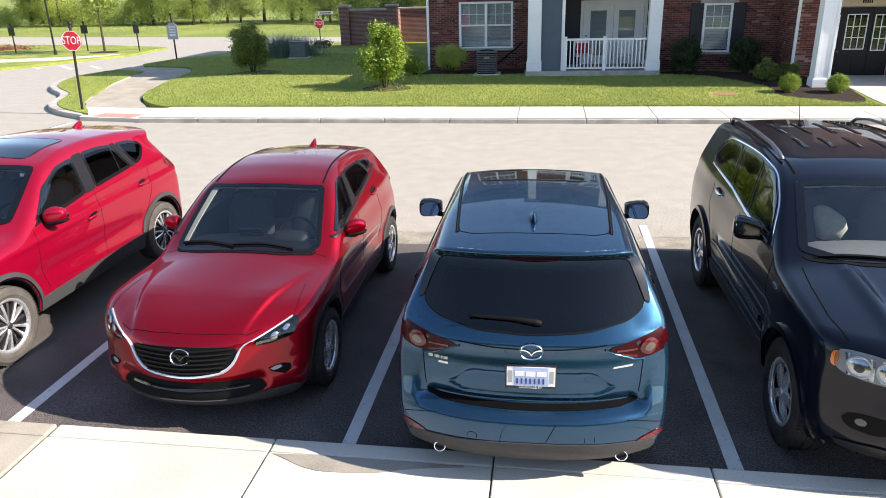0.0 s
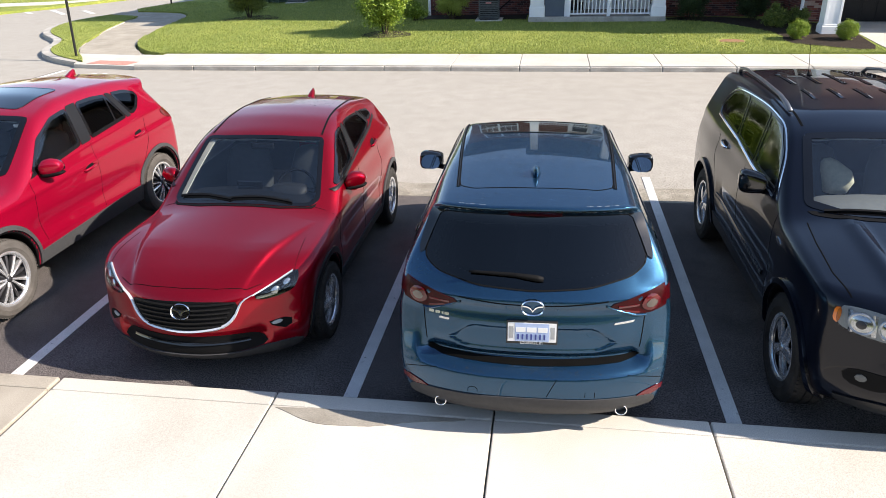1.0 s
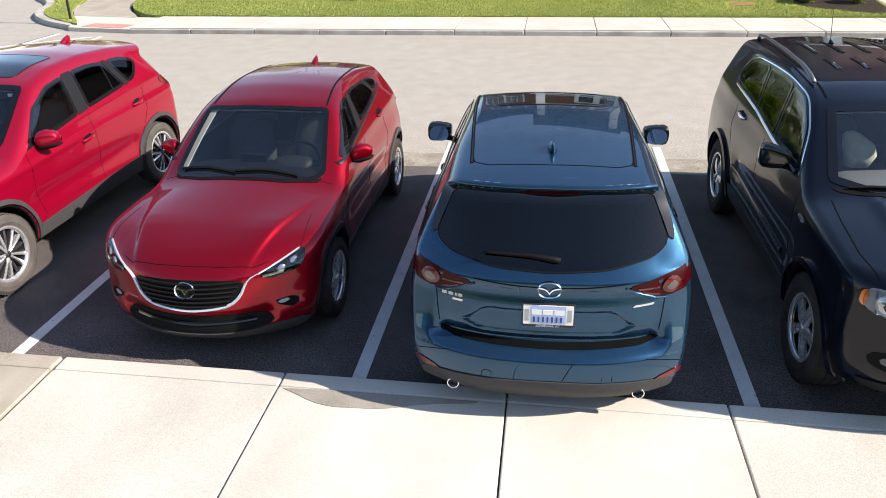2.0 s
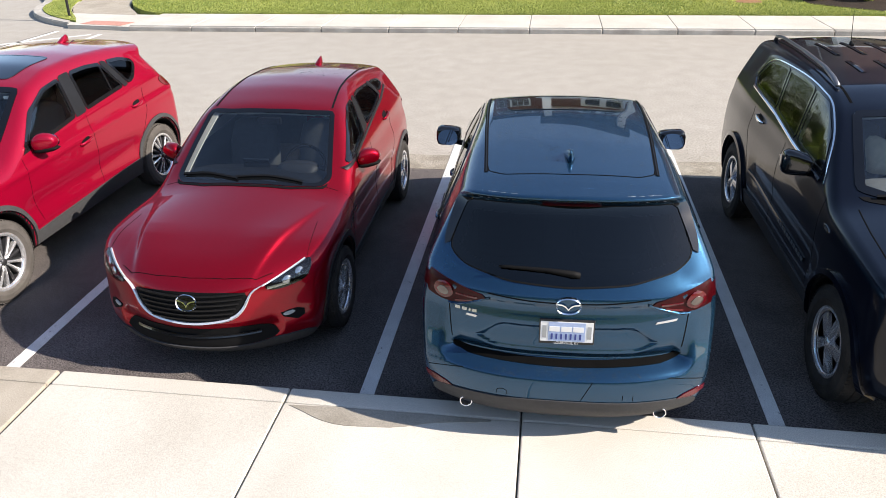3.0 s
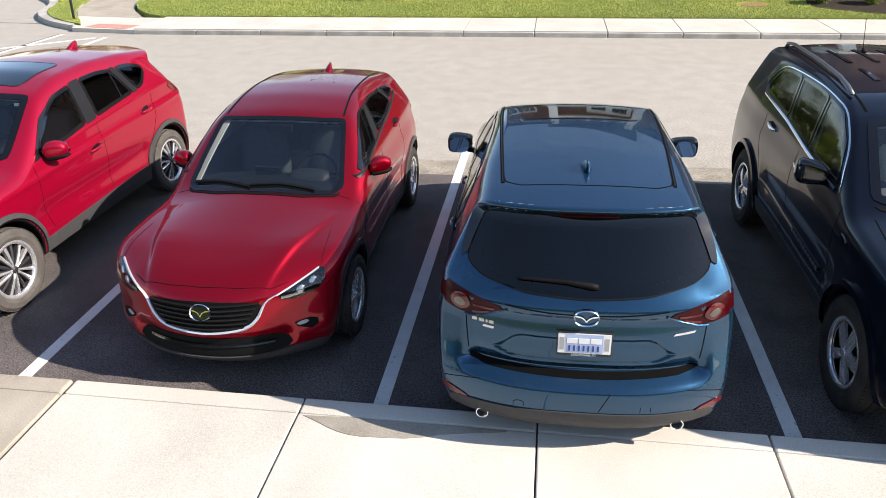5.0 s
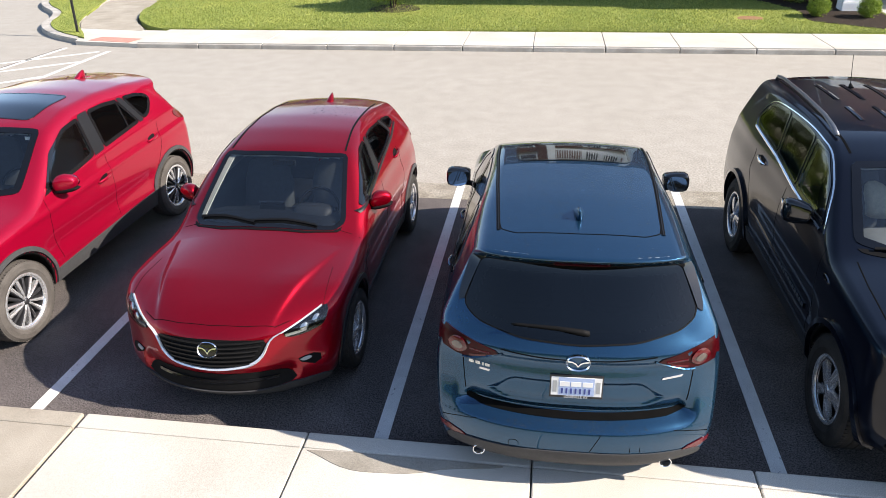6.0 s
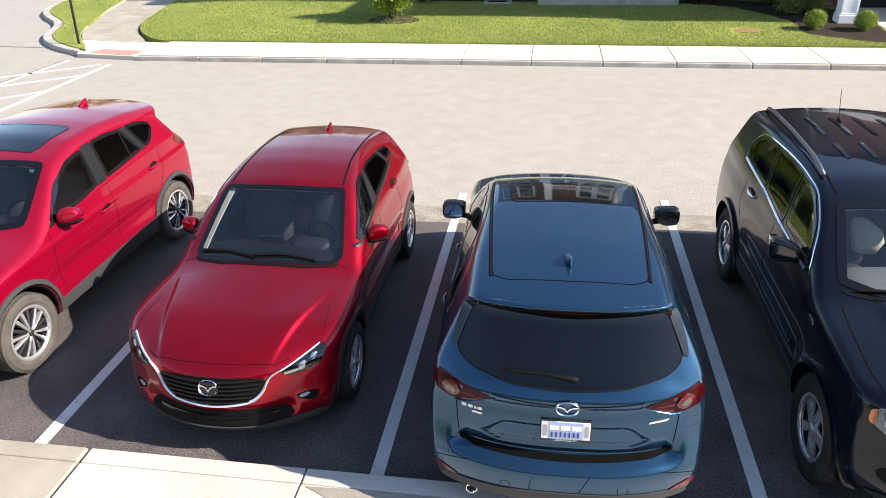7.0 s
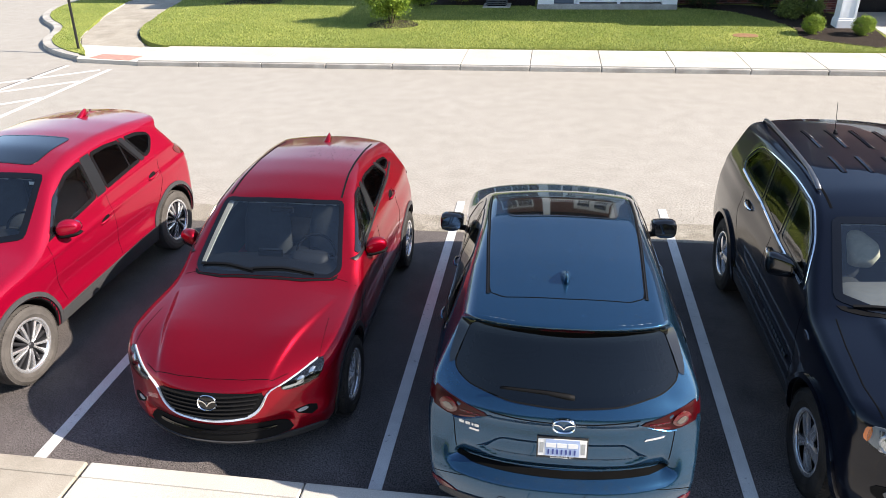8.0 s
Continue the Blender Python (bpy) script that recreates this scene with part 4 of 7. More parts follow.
def bed(x, y, r, z=0.158):
    pts = [(x + r * (1 + 0.12 * math.sin(3 * a + x)) * math.cos(a), y + r * 0.8 * math.sin(a)) for a in np.linspace(0, 2 * math.pi, 22, endpoint=False)]
    (rising_sheet if z > 0.15 else lambda n, o, h, m, l: sheet(n, o, 0.0, h, m, l))("mulch_ring", pts, z, MULCH, "ring of dark bark mulch round a shrub")


shrub("young_tree", -3.58, 17.75, 0.27, 0.74, 1.86, 26000, 0.078, LEAF_BRIGHT, "bright green young leafy tree in a mulch ring", "tree", 4, 34, 0.35)
bed(-3.53, 17.70, 0.75)
shrub("tall_shrub", -9.62, 22.06, 0.29, 0.74, 1.76, 32000, 0.062, LEAF_OLIVE, "tall olive-green shrub in a mulch ring", "shrub", 5, 40, 0.25)
bed(-9.58, 21.96, 1.1)
# the two bushes under the window have their shade put into dark leaves
for x, y, half, h, mat, lab, sd in ((-1.98, 21.2, 0.52, 0.98, LEAF_SUN, "rounded olive-green bush by the brick wall", 6), (-3.2, 20.9, 0.46, 0.74, LEAF_BRIGHT, "low leafy green bush by the downpipe", 7), (5.80, 20.6, 0.52, 1.16, LEAF_DARK, "bush under the window with shade in its dark leaf colour", 8), (7.68, 20.5, 0.52, 1.16, LEAF_DARK, "bush under the window with shade in its dark leaf colour", 9), (7.85, 18.7, 0.38, 0.66, LEAF_OLIVE, "small green bush in the mulch bed", 10), (8.5, 18.9, 0.32, 0.5, LEAF_OLIVE, "small green bush in the mulch bed", 11)):
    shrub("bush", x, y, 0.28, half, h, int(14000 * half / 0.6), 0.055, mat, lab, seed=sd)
for x, y in ((7.94, 16.78), (9.14, 16.68)):
    t = thing("ball_bush", pose(x, y, 0.16 + float(lift(y))), "small clipped ball-shaped green bush in mulch", "bush", "clipped ball bushes")
    leaf_cloud("crown", clumps(110, (0.25, 0.25, 0.22), (0, 0, 0.25), 12, 0.8), (0.030, 0.030, 0.030), 6500, 0.034, LEAF_BRIGHT, t, 0.8, 12)
    part("stem", rod((0, 0, -0.03), (0, 0, 0.25), 0.02, 0.012, 8), BARK, t)


def blades(name, n, place, height, width, material, label, lean=0.5, seed=2, parent=None):
    """Upright tapering blades; place(rng, n) gives their feet."""
    rng = np.random.default_rng(seed)
    p = place(rng, n)
    a = rng.uniform(0, 2 * math.pi, len(p))
    h = height * rng.uniform(0.5, 1.2, len(p))
    w = np.stack((np.cos(a), np.sin(a), np.zeros(len(p))), 1) * width
    b = rng.normal(0, lean, (len(p), 2)) * h[:, None]
    tip = p + np.stack((b[:, 0], b[:, 1], h), 1)
    verts = np.stack((p - w, p + w, tip), 1).reshape(-1, 3)
    i = np.arange(len(p))[:, None] * 3
    me = bpy.data.meshes.new(name)
    me.from_pydata(verts.tolist(), [], np.hstack((i, i + 1, i + 2)).tolist())
    me.materials.append(material)
    ob = new(name, me)
    ob.parent = parent
    return tagged(ob, label, "grass", "", "stuff") if not parent else ob


lawn_outline = chaikin(LAWN[1:-1], 1, False)


def lawn_feet(rng, n):
    x, y = rng.uniform(-17, 12, n * 2), 14.96 + 15 * rng.random(n * 2) ** 1.6
    ok = within(np.stack((x, y), 1), np.vstack((lawn_outline, [(60, 41), (60, 14.95)])))
    for x0, x1, y0, y1 in ((0.6, 5.0, 20.2, 30), (-3, 9.7, 21.0, 30), (9.6, 20, 14, 30), (5.85, 6.55, 16.4, 16.85)):
        ok &= ~((x > x0) & (x < x1) & (y > y0) & (y < y1))
    ok &= ~within(np.stack((x, y), 1), MULCH_BED)
    return np.stack((x, y, 0.15 + lift(y, x)), 1)[ok][:n]


blades("lawn_grass", 150000, lawn_feet, 0.042, 0.008, BLADE, "short mown green grass")
isle_ring = np.vstack((isle_line[2:] + (0.26, 0.10), [(-15.35, 24.25), (-14.35, 20.5), (-13.05, 17.0), (-12.05, 15.2), (-11.35, 14.3)]))


def isle_feet(rng, n):
    q = np.stack((rng.uniform(-17.5, -11, n * 2), rng.uniform(13.5, 25, n * 2)), 1)
    q = q[within(q, isle_ring)][:n]
    return np.hstack((q, np.full((len(q), 1), 0.145)))


blades("island_turf", 24000, isle_feet, 0.036, 0.006, BLADE, "short mown grass on the island", seed=3)
clump = thing("ornamental_grass", pose(-10.7, 28.6, 0.28), "large clump of blue-grey ornamental grass", "grass")
blades("blade_tuft", 2600, lambda rng, n: np.hstack((rng.normal(0, 0.40, (n, 2)) * (1.6, 0.7), np.zeros((n, 1)))), 0.98, 0.012, BLUE_BLADE, "", 0.42, 6, clump)
box_thing = thing("utility_cabinet", pose(-9.75, 27.9, 0.26), "dark grey utility cabinet beside ornamental grass", "cabinet")
part("case", block(-0.36, 0.36, -0.3, 0.3, 0.06, 0.68, 0.03), METAL_GREY, box_thing)
part("lid", block(-0.385, 0.385, -0.325, 0.325, 0.68, 0.74, 0.025), METAL_GREY, box_thing)
part("plinth", block(-0.45, 0.45, -0.4, 0.4, -0.05, 0.06, 0.02), CONCRETE, box_thing)


# woodland behind the far street
def wood_tree(x, y, h, seed, mat):
    rng = random.Random(seed)
    t = thing("tree", pose(x, y, -0.05), "broadleaf tree in the wood behind the street", "tree", "woodland trees")
    bm = rod((0, 0, -0.1), (0.2, 0.1, h * 0.55), 0.16 * h / 9, 0.08 * h / 9, 8)
    for k in range(6):
        a = 2.4 * k
        rod((0.1, 0.05, h * (0.25 + 0.05 * k)), (h * 0.22 * math.cos(a), h * 0.22 * math.sin(a), h * (0.5 + 0.06 * k)), 0.06, 0.02, 6, bm)
    part("trunk", bm, BARK, t)
    c = np.vstack((clumps(34, (h * 0.30, h * 0.30, h * 0.34), (0.1, 0, h * 0.62), seed, 0.35), clumps(14, (h * 0.32, h * 0.28, h * 0.12), (0, 0, h * 0.22), seed + 1, 0.4)))
    leaf_cloud("crown", c, (h * 0.045,) * 3, 12000, 0.15, mat, t, 0.5, seed)


rng = random.Random(5)
for k in range(34):
    f = k / 33
    x = -62 + 62 * f + rng.uniform(-1.2, 1.2)
    y = 76 - 12 * f + rng.uniform(-3, 9)
    wood_tree(x, y, rng.uniform(6.5, 11), 100 + k, rng.choice((LEAF_WOOD, LEAF_SUN, LEAF_OLIVE, LEAF_DEEP)))
under = []
for k in range(64):
    f, big = rng.random(), rng.uniform(0.5, 1.0)
    for j in range(7):
        under.append((-70 + 76 * f + rng.uniform(-2.2, 2.2) * big, 75 - 12 * f + rng.uniform(-2, 4), rng.uniform(0.2, 2.4) * big))
tagged(leaf_cloud("undergrowth", under, (0.45, 0.45, 0.34), 80000, 0.14, LEAF_WOOD, None, 0.5, 9), "dense green undergrowth along the wood", "undergrowth", "", "stuff")
tagged(leaf_cloud("tall_meadow", [(-70 + 0.58 * k, 66 - 0.10 * k + 3.0 * math.sin(k), 0.08) for k in range(130)], (0.9, 2.0, 0.06), 9000, 0.10, LEAF_PALE, None, 2.0, 10), "pale tall grass at the edge of the wood", "grass", "", "stuff")
# unseen dark wall added behind the camera, standing for buildings and trees in reflections
tagged(part("unseen_wall_behind", block(-40, 40, -23, -22, 0, 7.0), speckled("brown_wall", ((0.3, (0.10, 0.070, 0.055)), (0.7, (0.15, 0.11, 0.085))), 1.5, 30, 0.9, 0.3)), "unseen plain brown wall added behind the walk for reflections", "", "", "structure")

t = thing("street_tree", pose(-23.4, 34.3, 0.12), "slim young street tree in a mulch ring", "tree")
part("trunk", rod((0, 0, -0.05), (0.05, 0, 3.0), 0.07, 0.04, 8), BARK, t)
leaf_cloud("crown", clumps(26, (1.3, 1.3, 1.5), (0, 0, 3.8), 21, 0.4), (0.3,) * 3, 1500, 0.22, LEAF_WOOD, t, 0.5, 21)
bed(-23.4, 34.2, 0.8, 0.14)


# ---- house across the lane ----
def brick_mesh(x0, x1, z0, z1, y, holes=(), course=0.0675, length=0.213, proud=0.012):
    """Running-bond bricks standing proud of a wall that faces -y."""
    verts, faces = [], []
    row, z = 0, z0
    while z + 0.057 <= z1:
        x = x0 - (length / 2 if row % 2 else 0)
        while x < x1:
            a, b = max(x, x0), min(x + length - 0.010, x1)
            if b - a > 0.03 and not any(hx0 < (a + b) / 2 < hx1 and hz0 - 0.03 < z + 0.028 < hz1 + 0.03 for hx0, hx1, hz0, hz1 in holes):
                n = len(verts)
                p = y - proud - random.uniform(0, 0.004)
                verts += [(a, p, z), (b, p, z), (b, p, z + 0.057), (a, p, z + 0.057), (a, y + 0.01, z), (b, y + 0.01, z), (b, y + 0.01, z + 0.057), (a, y + 0.01, z + 0.057)]
                faces += [tuple(n + i for i in f) for f in ((0, 1, 2, 3), (1, 5, 6, 2), (5, 4, 7, 6), (4, 0, 3, 7), (3, 2, 6, 7), (0, 4, 5, 1))]
            x += length
        z += course
        row += 1
    return verts, faces


def wall_with_holes(x0, x1, y0, y1, z0, z1, holes):
    """One wall slab with its openings cut through it."""
    xs = sorted({x0, x1, *[h[0] for h in holes], *[h[1] for h in holes]})
    zs = sorted({z0, z1, *[h[2] for h in holes], *[h[3] for h in holes]})
    bm, made = bmesh.new(), {}

    def at(i, k, y):
        if (i, k, y) not in made:
            made[i, k, y] = bm.verts.new((xs[i], y, zs[k]))
        return made[i, k, y]

    def solid(i, k):
        if not (0 <= i < len(xs) - 1 and 0 <= k < len(zs) - 1):
            return False
        cx, cz = (xs[i] + xs[i + 1]) / 2, (zs[k] + zs[k + 1]) / 2
        return not any(h[0] < cx < h[1] and h[2] < cz < h[3] for h in holes)

    for i in range(len(xs) - 1):
        for k in range(len(zs) - 1):
            if not solid(i, k):
                continue
            for y in (y0, y1):
                bm.faces.new((at(i, k, y), at(i + 1, k, y), at(i + 1, k + 1, y), at(i, k + 1, y)))
            for di, dk, (a, c), (d, e) in ((-1, 0, (0, 0), (0, 1)), (1, 0, (1, 0), (1, 1)), (0, -1, (0, 0), (1, 0)), (0, 1, (0, 1), (1, 1))):
                if not solid(i + di, k + dk):
                    bm.faces.new((at(i + a, k + c, y0), at(i + d, k + e, y0), at(i + d, k + e, y1), at(i + a, k + c, y1)))
    bmesh.ops.recalc_face_normals(bm, faces=bm.faces)
    return bm


BRICK_FAR, n_, l_, b_ = nodes_of("distant_brick")
tx = n_.new("ShaderNodeTexBrick")
tc = n_.new("ShaderNodeTexCoord")
mp = n_.new("ShaderNodeMapping")
mp.inputs["Rotation"].default_value = (radians(90), 0, 0)
l_.new(tc.outputs["Object"], mp.inputs[0])
l_.new(mp.outputs[0], tx.inputs[0])
tx.inputs["Color1"].default_value, tx.inputs["Color2"].default_value, tx.inputs["Mortar"].default_value = (0.20, 0.070, 0.052, 1), (0.135, 0.05, 0.042, 1), (0.34, 0.28, 0.25, 1)
tx.inputs["Scale"].default_value, tx.inputs["Brick Width"].default_value, tx.inputs["Row Height"].default_value, tx.inputs["Mortar Size"].default_value = 1.0, 0.213, 0.0675, 0.008
l_.new(tx.outputs[0], b_.inputs["Base Color"])
b_.inputs["Roughness"].default_value = 0.9
house = thing("house", pose(0, 0, 0.0), "red-brick apartment house with white porch columns", "house")
LEFT_WIN, DOORS, RIGHT_WIN, ENTRY = (-1.78, 0.09, 1.04, 2.62), (2.55, 4.65, 0.46, 2.46), (6.45, 7.32, 0.90, 2.44), (9.95, 11.6, 0.20, 2.30)
main = part("wall", wall_with_holes(-2.90, 5.0, 22.42, 22.72, 0.10, 3.3, [LEFT_WIN, DOORS]), MORTAR, house)
wing = part("wall", wall_with_holes(5.0, 9.0, 21.52, 21.82, 0.10, 3.3, [RIGHT_WIN]), MORTAR, house)
part("wall", block(4.98, 5.02, 21.52, 22.6, 0.1, 3.3), MORTAR, house)
part("wall", block(-2.90, -2.6, 22.72, 34.0, 0.1, 3.3), MORTAR, house)
part("wall", block(-2.6, 20, 33.7, 34.0, 0.1, 3.3), MORTAR, house)
entry_wall = part("wall", wall_with_holes(8.84, 16.0, 19.82, 20.1, 0.10, 3.3, [ENTRY]), MORTAR, house)
part("wall", block(8.84, 9.1, 20.1, 21.7, 0.1, 3.3), MORTAR, house)
part("wall", block(15.7, 16.0, 20.1, 34, 0.1, 3.3), MORTAR, house)
part("upper_wall", block(-2.90, 8.84, 22.0, 34.0, 3.3, 9.2), BRICK_FAR, house)
part("upper_wall", block(8.84, 16.0, 17.4, 34.0, 3.3, 9.2), BRICK_FAR, house)
part("roof", block(-3.3, 16.4, 21.2, 34.4, 9.2, 9.5, 0.02), DARK_PAINT, house)
part("wall", block(13.7, 16.0, 17.3, 19.80, 0.1, 3.3), MORTAR, house)
part("roof", block(8.4, 16.4, 17.0, 21.2, 9.2, 9.5, 0.02), DARK_PAINT, house)
for args, owner in (((-2.90, 0.66, 0.28, 3.3, 22.42, (LEFT_WIN,)), main), ((5.02, 8.84, 0.20, 3.3, 21.52, (RIGHT_WIN,)), wing), ((9.7, 9.93, 0.18, 3.3, 19.82), entry_wall), ((11.62, 13.0, 0.18, 3.3, 19.82), entry_wall)):
    v, f = brick_mesh(*args)
    tagged(mesh_object("brickwork", v, f, BRICK, owner), "", "", "", "stuff")
# side of the entrance block and of the house, which face -x
for yy0, yy1, xx in ((19.84, 21.5, 8.84), (22.44, 30.0, -2.90)):
    v, f = brick_mesh(-yy1, -yy0, 0.20, 3.3, 0)
    tagged(mesh_object("brickwork", [(xx + q[1], -q[0], q[2]) for q in v], f, BRICK, house), "", "", "", "stuff")
part("foundation", block(-2.93, 0.62, 22.36, 22.42, 0.1, 0.27, 0.01), CONCRETE, house)


def sash_window(x0, x1, z0, z1, y, units, parent, grid=(3, 2)):
    """White double-hung window in its opening, with blinds behind the glass."""
    w = part("window", block(x0 - 0.03, x1 + 0.03, y - 0.035, y + 0.03, z1 - 0.06, z1 + 0.01, 0.006), WHITE_TRIM, parent)
    part("window_sill", block(x0 - 0.10, x1 + 0.10, y - 0.09, y + 0.05, z0 - 0.075, z0 - 0.005, 0.01), KERB, w)
    for a, b in ((x0 - 0.03, x0 + 0.05), (x1 - 0.05, x1 + 0.03)):
        part("window_jamb", block(a, b, y - 0.035, y + 0.03, z0, z1 - 0.06, 0.006), WHITE_TRIM, w)
    part("window_rail", block(x0 + 0.05, x1 - 0.05, y - 0.03, y + 0.03, z0, z0 + 0.06, 0.006), WHITE_TRIM, w)
    step = (x1 - x0) / units
    zm = (z0 + z1) / 2
    for k in range(units):
        a, b = x0 + k * step + 0.05, x0 + (k + 1) * step - 0.05
        part("meeting_rail", block(a, b, y - 0.025, y + 0.025, zm - 0.028, zm + 0.028, 0.005), WHITE_TRIM, w)
        if k:
            part("mullion", block(x0 + k * step - 0.05, x0 + k * step + 0.05, y - 0.03, y + 0.03, z0 + 0.06, z1 - 0.06, 0.006), WHITE_TRIM, w)
        for i in range(1, grid[0]):
            xx = a + (b - a) * i / grid[0]
            part("glazing_bar", block(xx - 0.009, xx + 0.009, y + 0.002, y + 0.014, zm + 0.028, z1 - 0.06), WHITE_TRIM, w)
        for i in range(1, grid[1]):
            zz = zm + 0.028 + (z1 - 0.06 - zm - 0.028) * i / grid[1]
            part("glazing_bar", block(a, b, y + 0.002, y + 0.014, zz - 0.009, zz + 0.009), WHITE_TRIM, w)
        part("pane", block(a, b, y + 0.016, y + 0.022, z0 + 0.06, z1 - 0.06), HOUSE_GLASS, w)
        bm = bmesh.new()
        z = z0 + 0.08
        while z < z1 - 0.08:
            block(a, b, y + 0.07, y + 0.075, z, z + 0.044, bm=bm)
            z += 0.048
        part("blind", bm, BLIND, w)
    # near-black board behind the glass stands for the unlit interior
    part("room_dark_backing", block(x0 - 0.3, x1 + 0.3, y + 1.5, y + 1.55, z0 - 0.3, z1 + 0.3), DARK_PAINT, w)
    return w


sash_window(*LEFT_WIN, 22.405, 2, house)
sash_window(*RIGHT_WIN, 21.505, 1, house)
part("lintel", block(6.30, 7.50, 21.46, 21.52, 2.455, 2.62, 0.01), KERB, house)
for x0, x1 in ((6.02, 6.40), (7.37, 7.75)):
    sh_ = part("shutter", block(x0, x1, 21.455, 21.50, 0.86, 2.46, 0.008), DARK_BLUE_PAINT, house, "dark louvred shutter")
    for k in range(26):
        part("slat", block(x0 + 0.05, x1 - 0.05, 21.447, 21.457, 0.92 + k * 0.058, 0.955 + k * 0.058), DARK_BLUE_PAINT, sh_)
# porch
part("porch_slab", block(0.64, 4.99, 20.28, 22.42, 0.0, 0.44, 0.015), KERB, house, "concrete porch slab")


def column(x0, x1, y0, y1, z0, parent, label="white panelled porch column"):
    c = part("column", block(x0 + 0.03, x1 - 0.03, y0 + 0.03, y1 - 0.03, z0, 3.4, 0.008), WHITE_TRIM, parent, label)
    part("column_base", block(x0, x1, y0, y1, z0, z0 + 0.30, 0.012), WHITE_TRIM, c)
    part("base_moulding", block(x0 + 0.012, x1 - 0.012, y0 + 0.012, y1 - 0.012, z0 + 0.30, z0 + 0.34, 0.01), WHITE_TRIM, c)
    for a, b in ((x0 + 0.03, x0 + 0.10), (x1 - 0.10, x1 - 0.03)):
        part("column_stile", block(a, b, y0 + 0.018, y0 + 0.031, z0 + 0.34, 3.3, 0.004), WHITE_TRIM, c)
    return c


column(0.67, 1.17, 20.30, 20.75, 0.44, house)
column(4.52, 4.98, 20.30, 20.75, 0.44, house)
closet = part("siding_wall", block(1.17, 1.80, 20.50, 22.42, 0.44, 3.4), BLUE_SIDING, house, "slate-blue lapped siding")
for k in range(20):
    z = 0.46 + k * 0.145
    bm = bmesh.new()
    v = [bm.verts.new(p) for p in ((1.17, 20.470, z), (1.80, 20.470, z), (1.80, 20.492, z + 0.150), (1.17, 20.492, z + 0.150), (1.17, 20.50, z), (1.80, 20.50, z))]
    bm.faces.new((v[0], v[1], v[2], v[3])), bm.faces.new((v[0], v[4], v[5], v[1]))
    part("siding_board", bm, BLUE_SIDING, closet)
part("corner_board", block(1.80, 1.90, 20.44, 20.56, 0.44, 3.4, 0.006), WHITE_TRIM, house)
part("porch_back", wall_with_holes(1.80, 4.98, 22.36, 22.42, 0.44, 3.4, [(DOORS[0], DOORS[1], 0.44, DOORS[3])]), DARK_BLUE_PAINT, house, "dark blue porch wall")
part("porch_ceiling", block(0.5, 5.1, 20.2, 22.5, 3.4, 3.6), WHITE_TRIM, house)
part("porch_beam", block(0.5, 5.1, 20.2, 20.7, 3.0, 3.4, 0.02), WHITE_TRIM, house)
rail = part("porch_rail", block(1.90, 4.53, 20.40, 20.46, 1.40, 1.47, 0.01), WHITE_TRIM, house, "white porch railing")
part("bottom_rail", block(1.90, 4.53, 20.41, 20.45, 0.50, 0.55, 0.008), WHITE_TRIM, rail)
for k in range(22):
    x = 1.98 + k * (2.47 / 21)
    if abs(x - 3.20) > 0.07:
        part("baluster", block(x - 0.017, x + 0.017, 20.412, 20.448, 0.55, 1.40, 0.003), WHITE_TRIM, rail)
for x in (1.93, 3.20):
    part("rail_post", block(x - 0.05, x + 0.05, 20.38, 20.48, 0.44, 1.50, 0.008), WHITE_TRIM, rail)
    part("post_cap", block(x - 0.062, x + 0.062, 20.368, 20.492, 1.50, 1.53, 0.008), WHITE_TRIM, rail)
# glazed double door at the back of the porch
dd = part("door", block(DOORS[0] - 0.08, DOORS[1] + 0.08, 22.33, 22.40, DOORS[3], DOORS[3] + 0.14, 0.01), WHITE_TRIM, house, "white glazed double door")
for a, b in ((DOORS[0] - 0.08, DOORS[0] + 0.02), (DOORS[1] - 0.02, DOORS[1] + 0.08)):
    part("door_jamb", block(a, b, 22.33, 22.40, 0.44, DOORS[3], 0.006), WHITE_TRIM, dd)
mid = (DOORS[0] + DOORS[1]) / 2
for a, b, g0, g1 in ((DOORS[0] + 0.03, mid - 0.005, 2.81, 3.36), (mid + 0.005, DOORS[1] - 0.03, 3.78, 4.33)):
    part("door_leaf", wall_with_holes(a, b, 22.36, 22.40, 0.46, DOORS[3], [(g0, g1, 0.75, 2.26)]), WHITE_TRIM, dd)
    part("pane", block(g0, g1, 22.375, 22.381, 0.75, 2.26), HOUSE_GLASS, dd)
    bm = bmesh.new()
    z = 0.77
    while z < 2.22:
        block(g0, g1, 22.40, 22.405, z, z + 0.04, bm=bm)
        z += 0.045
    part("blind", bm, BLIND, dd)
for z in (1.28, 1.42):
    part("door_lock", rod((2.68, 22.36, z), (2.68, 22.32, z), 0.03, 0.025, 14), METAL_GREY, dd)
lamp = thing("porch_lamp", pose(4.80, 22.30, 2.05), "small lit wall lantern beside the porch door", "lamp")
part("lantern", block(-0.06, 0.06, -0.06, 0.06, 0.0, 0.16, 0.01), plain("warm_lamp_glass", (0.8, 0.55, 0.3), 0.4), lamp)
part("cap", block(-0.075, 0.075, -0.075, 0.075, 0.16, 0.20, 0.01), BLACK_METAL, lamp)
part("bracket", block(-0.03, 0.03, 0.0, 0.08, 0.05, 0.13), BLACK_METAL, lamp)


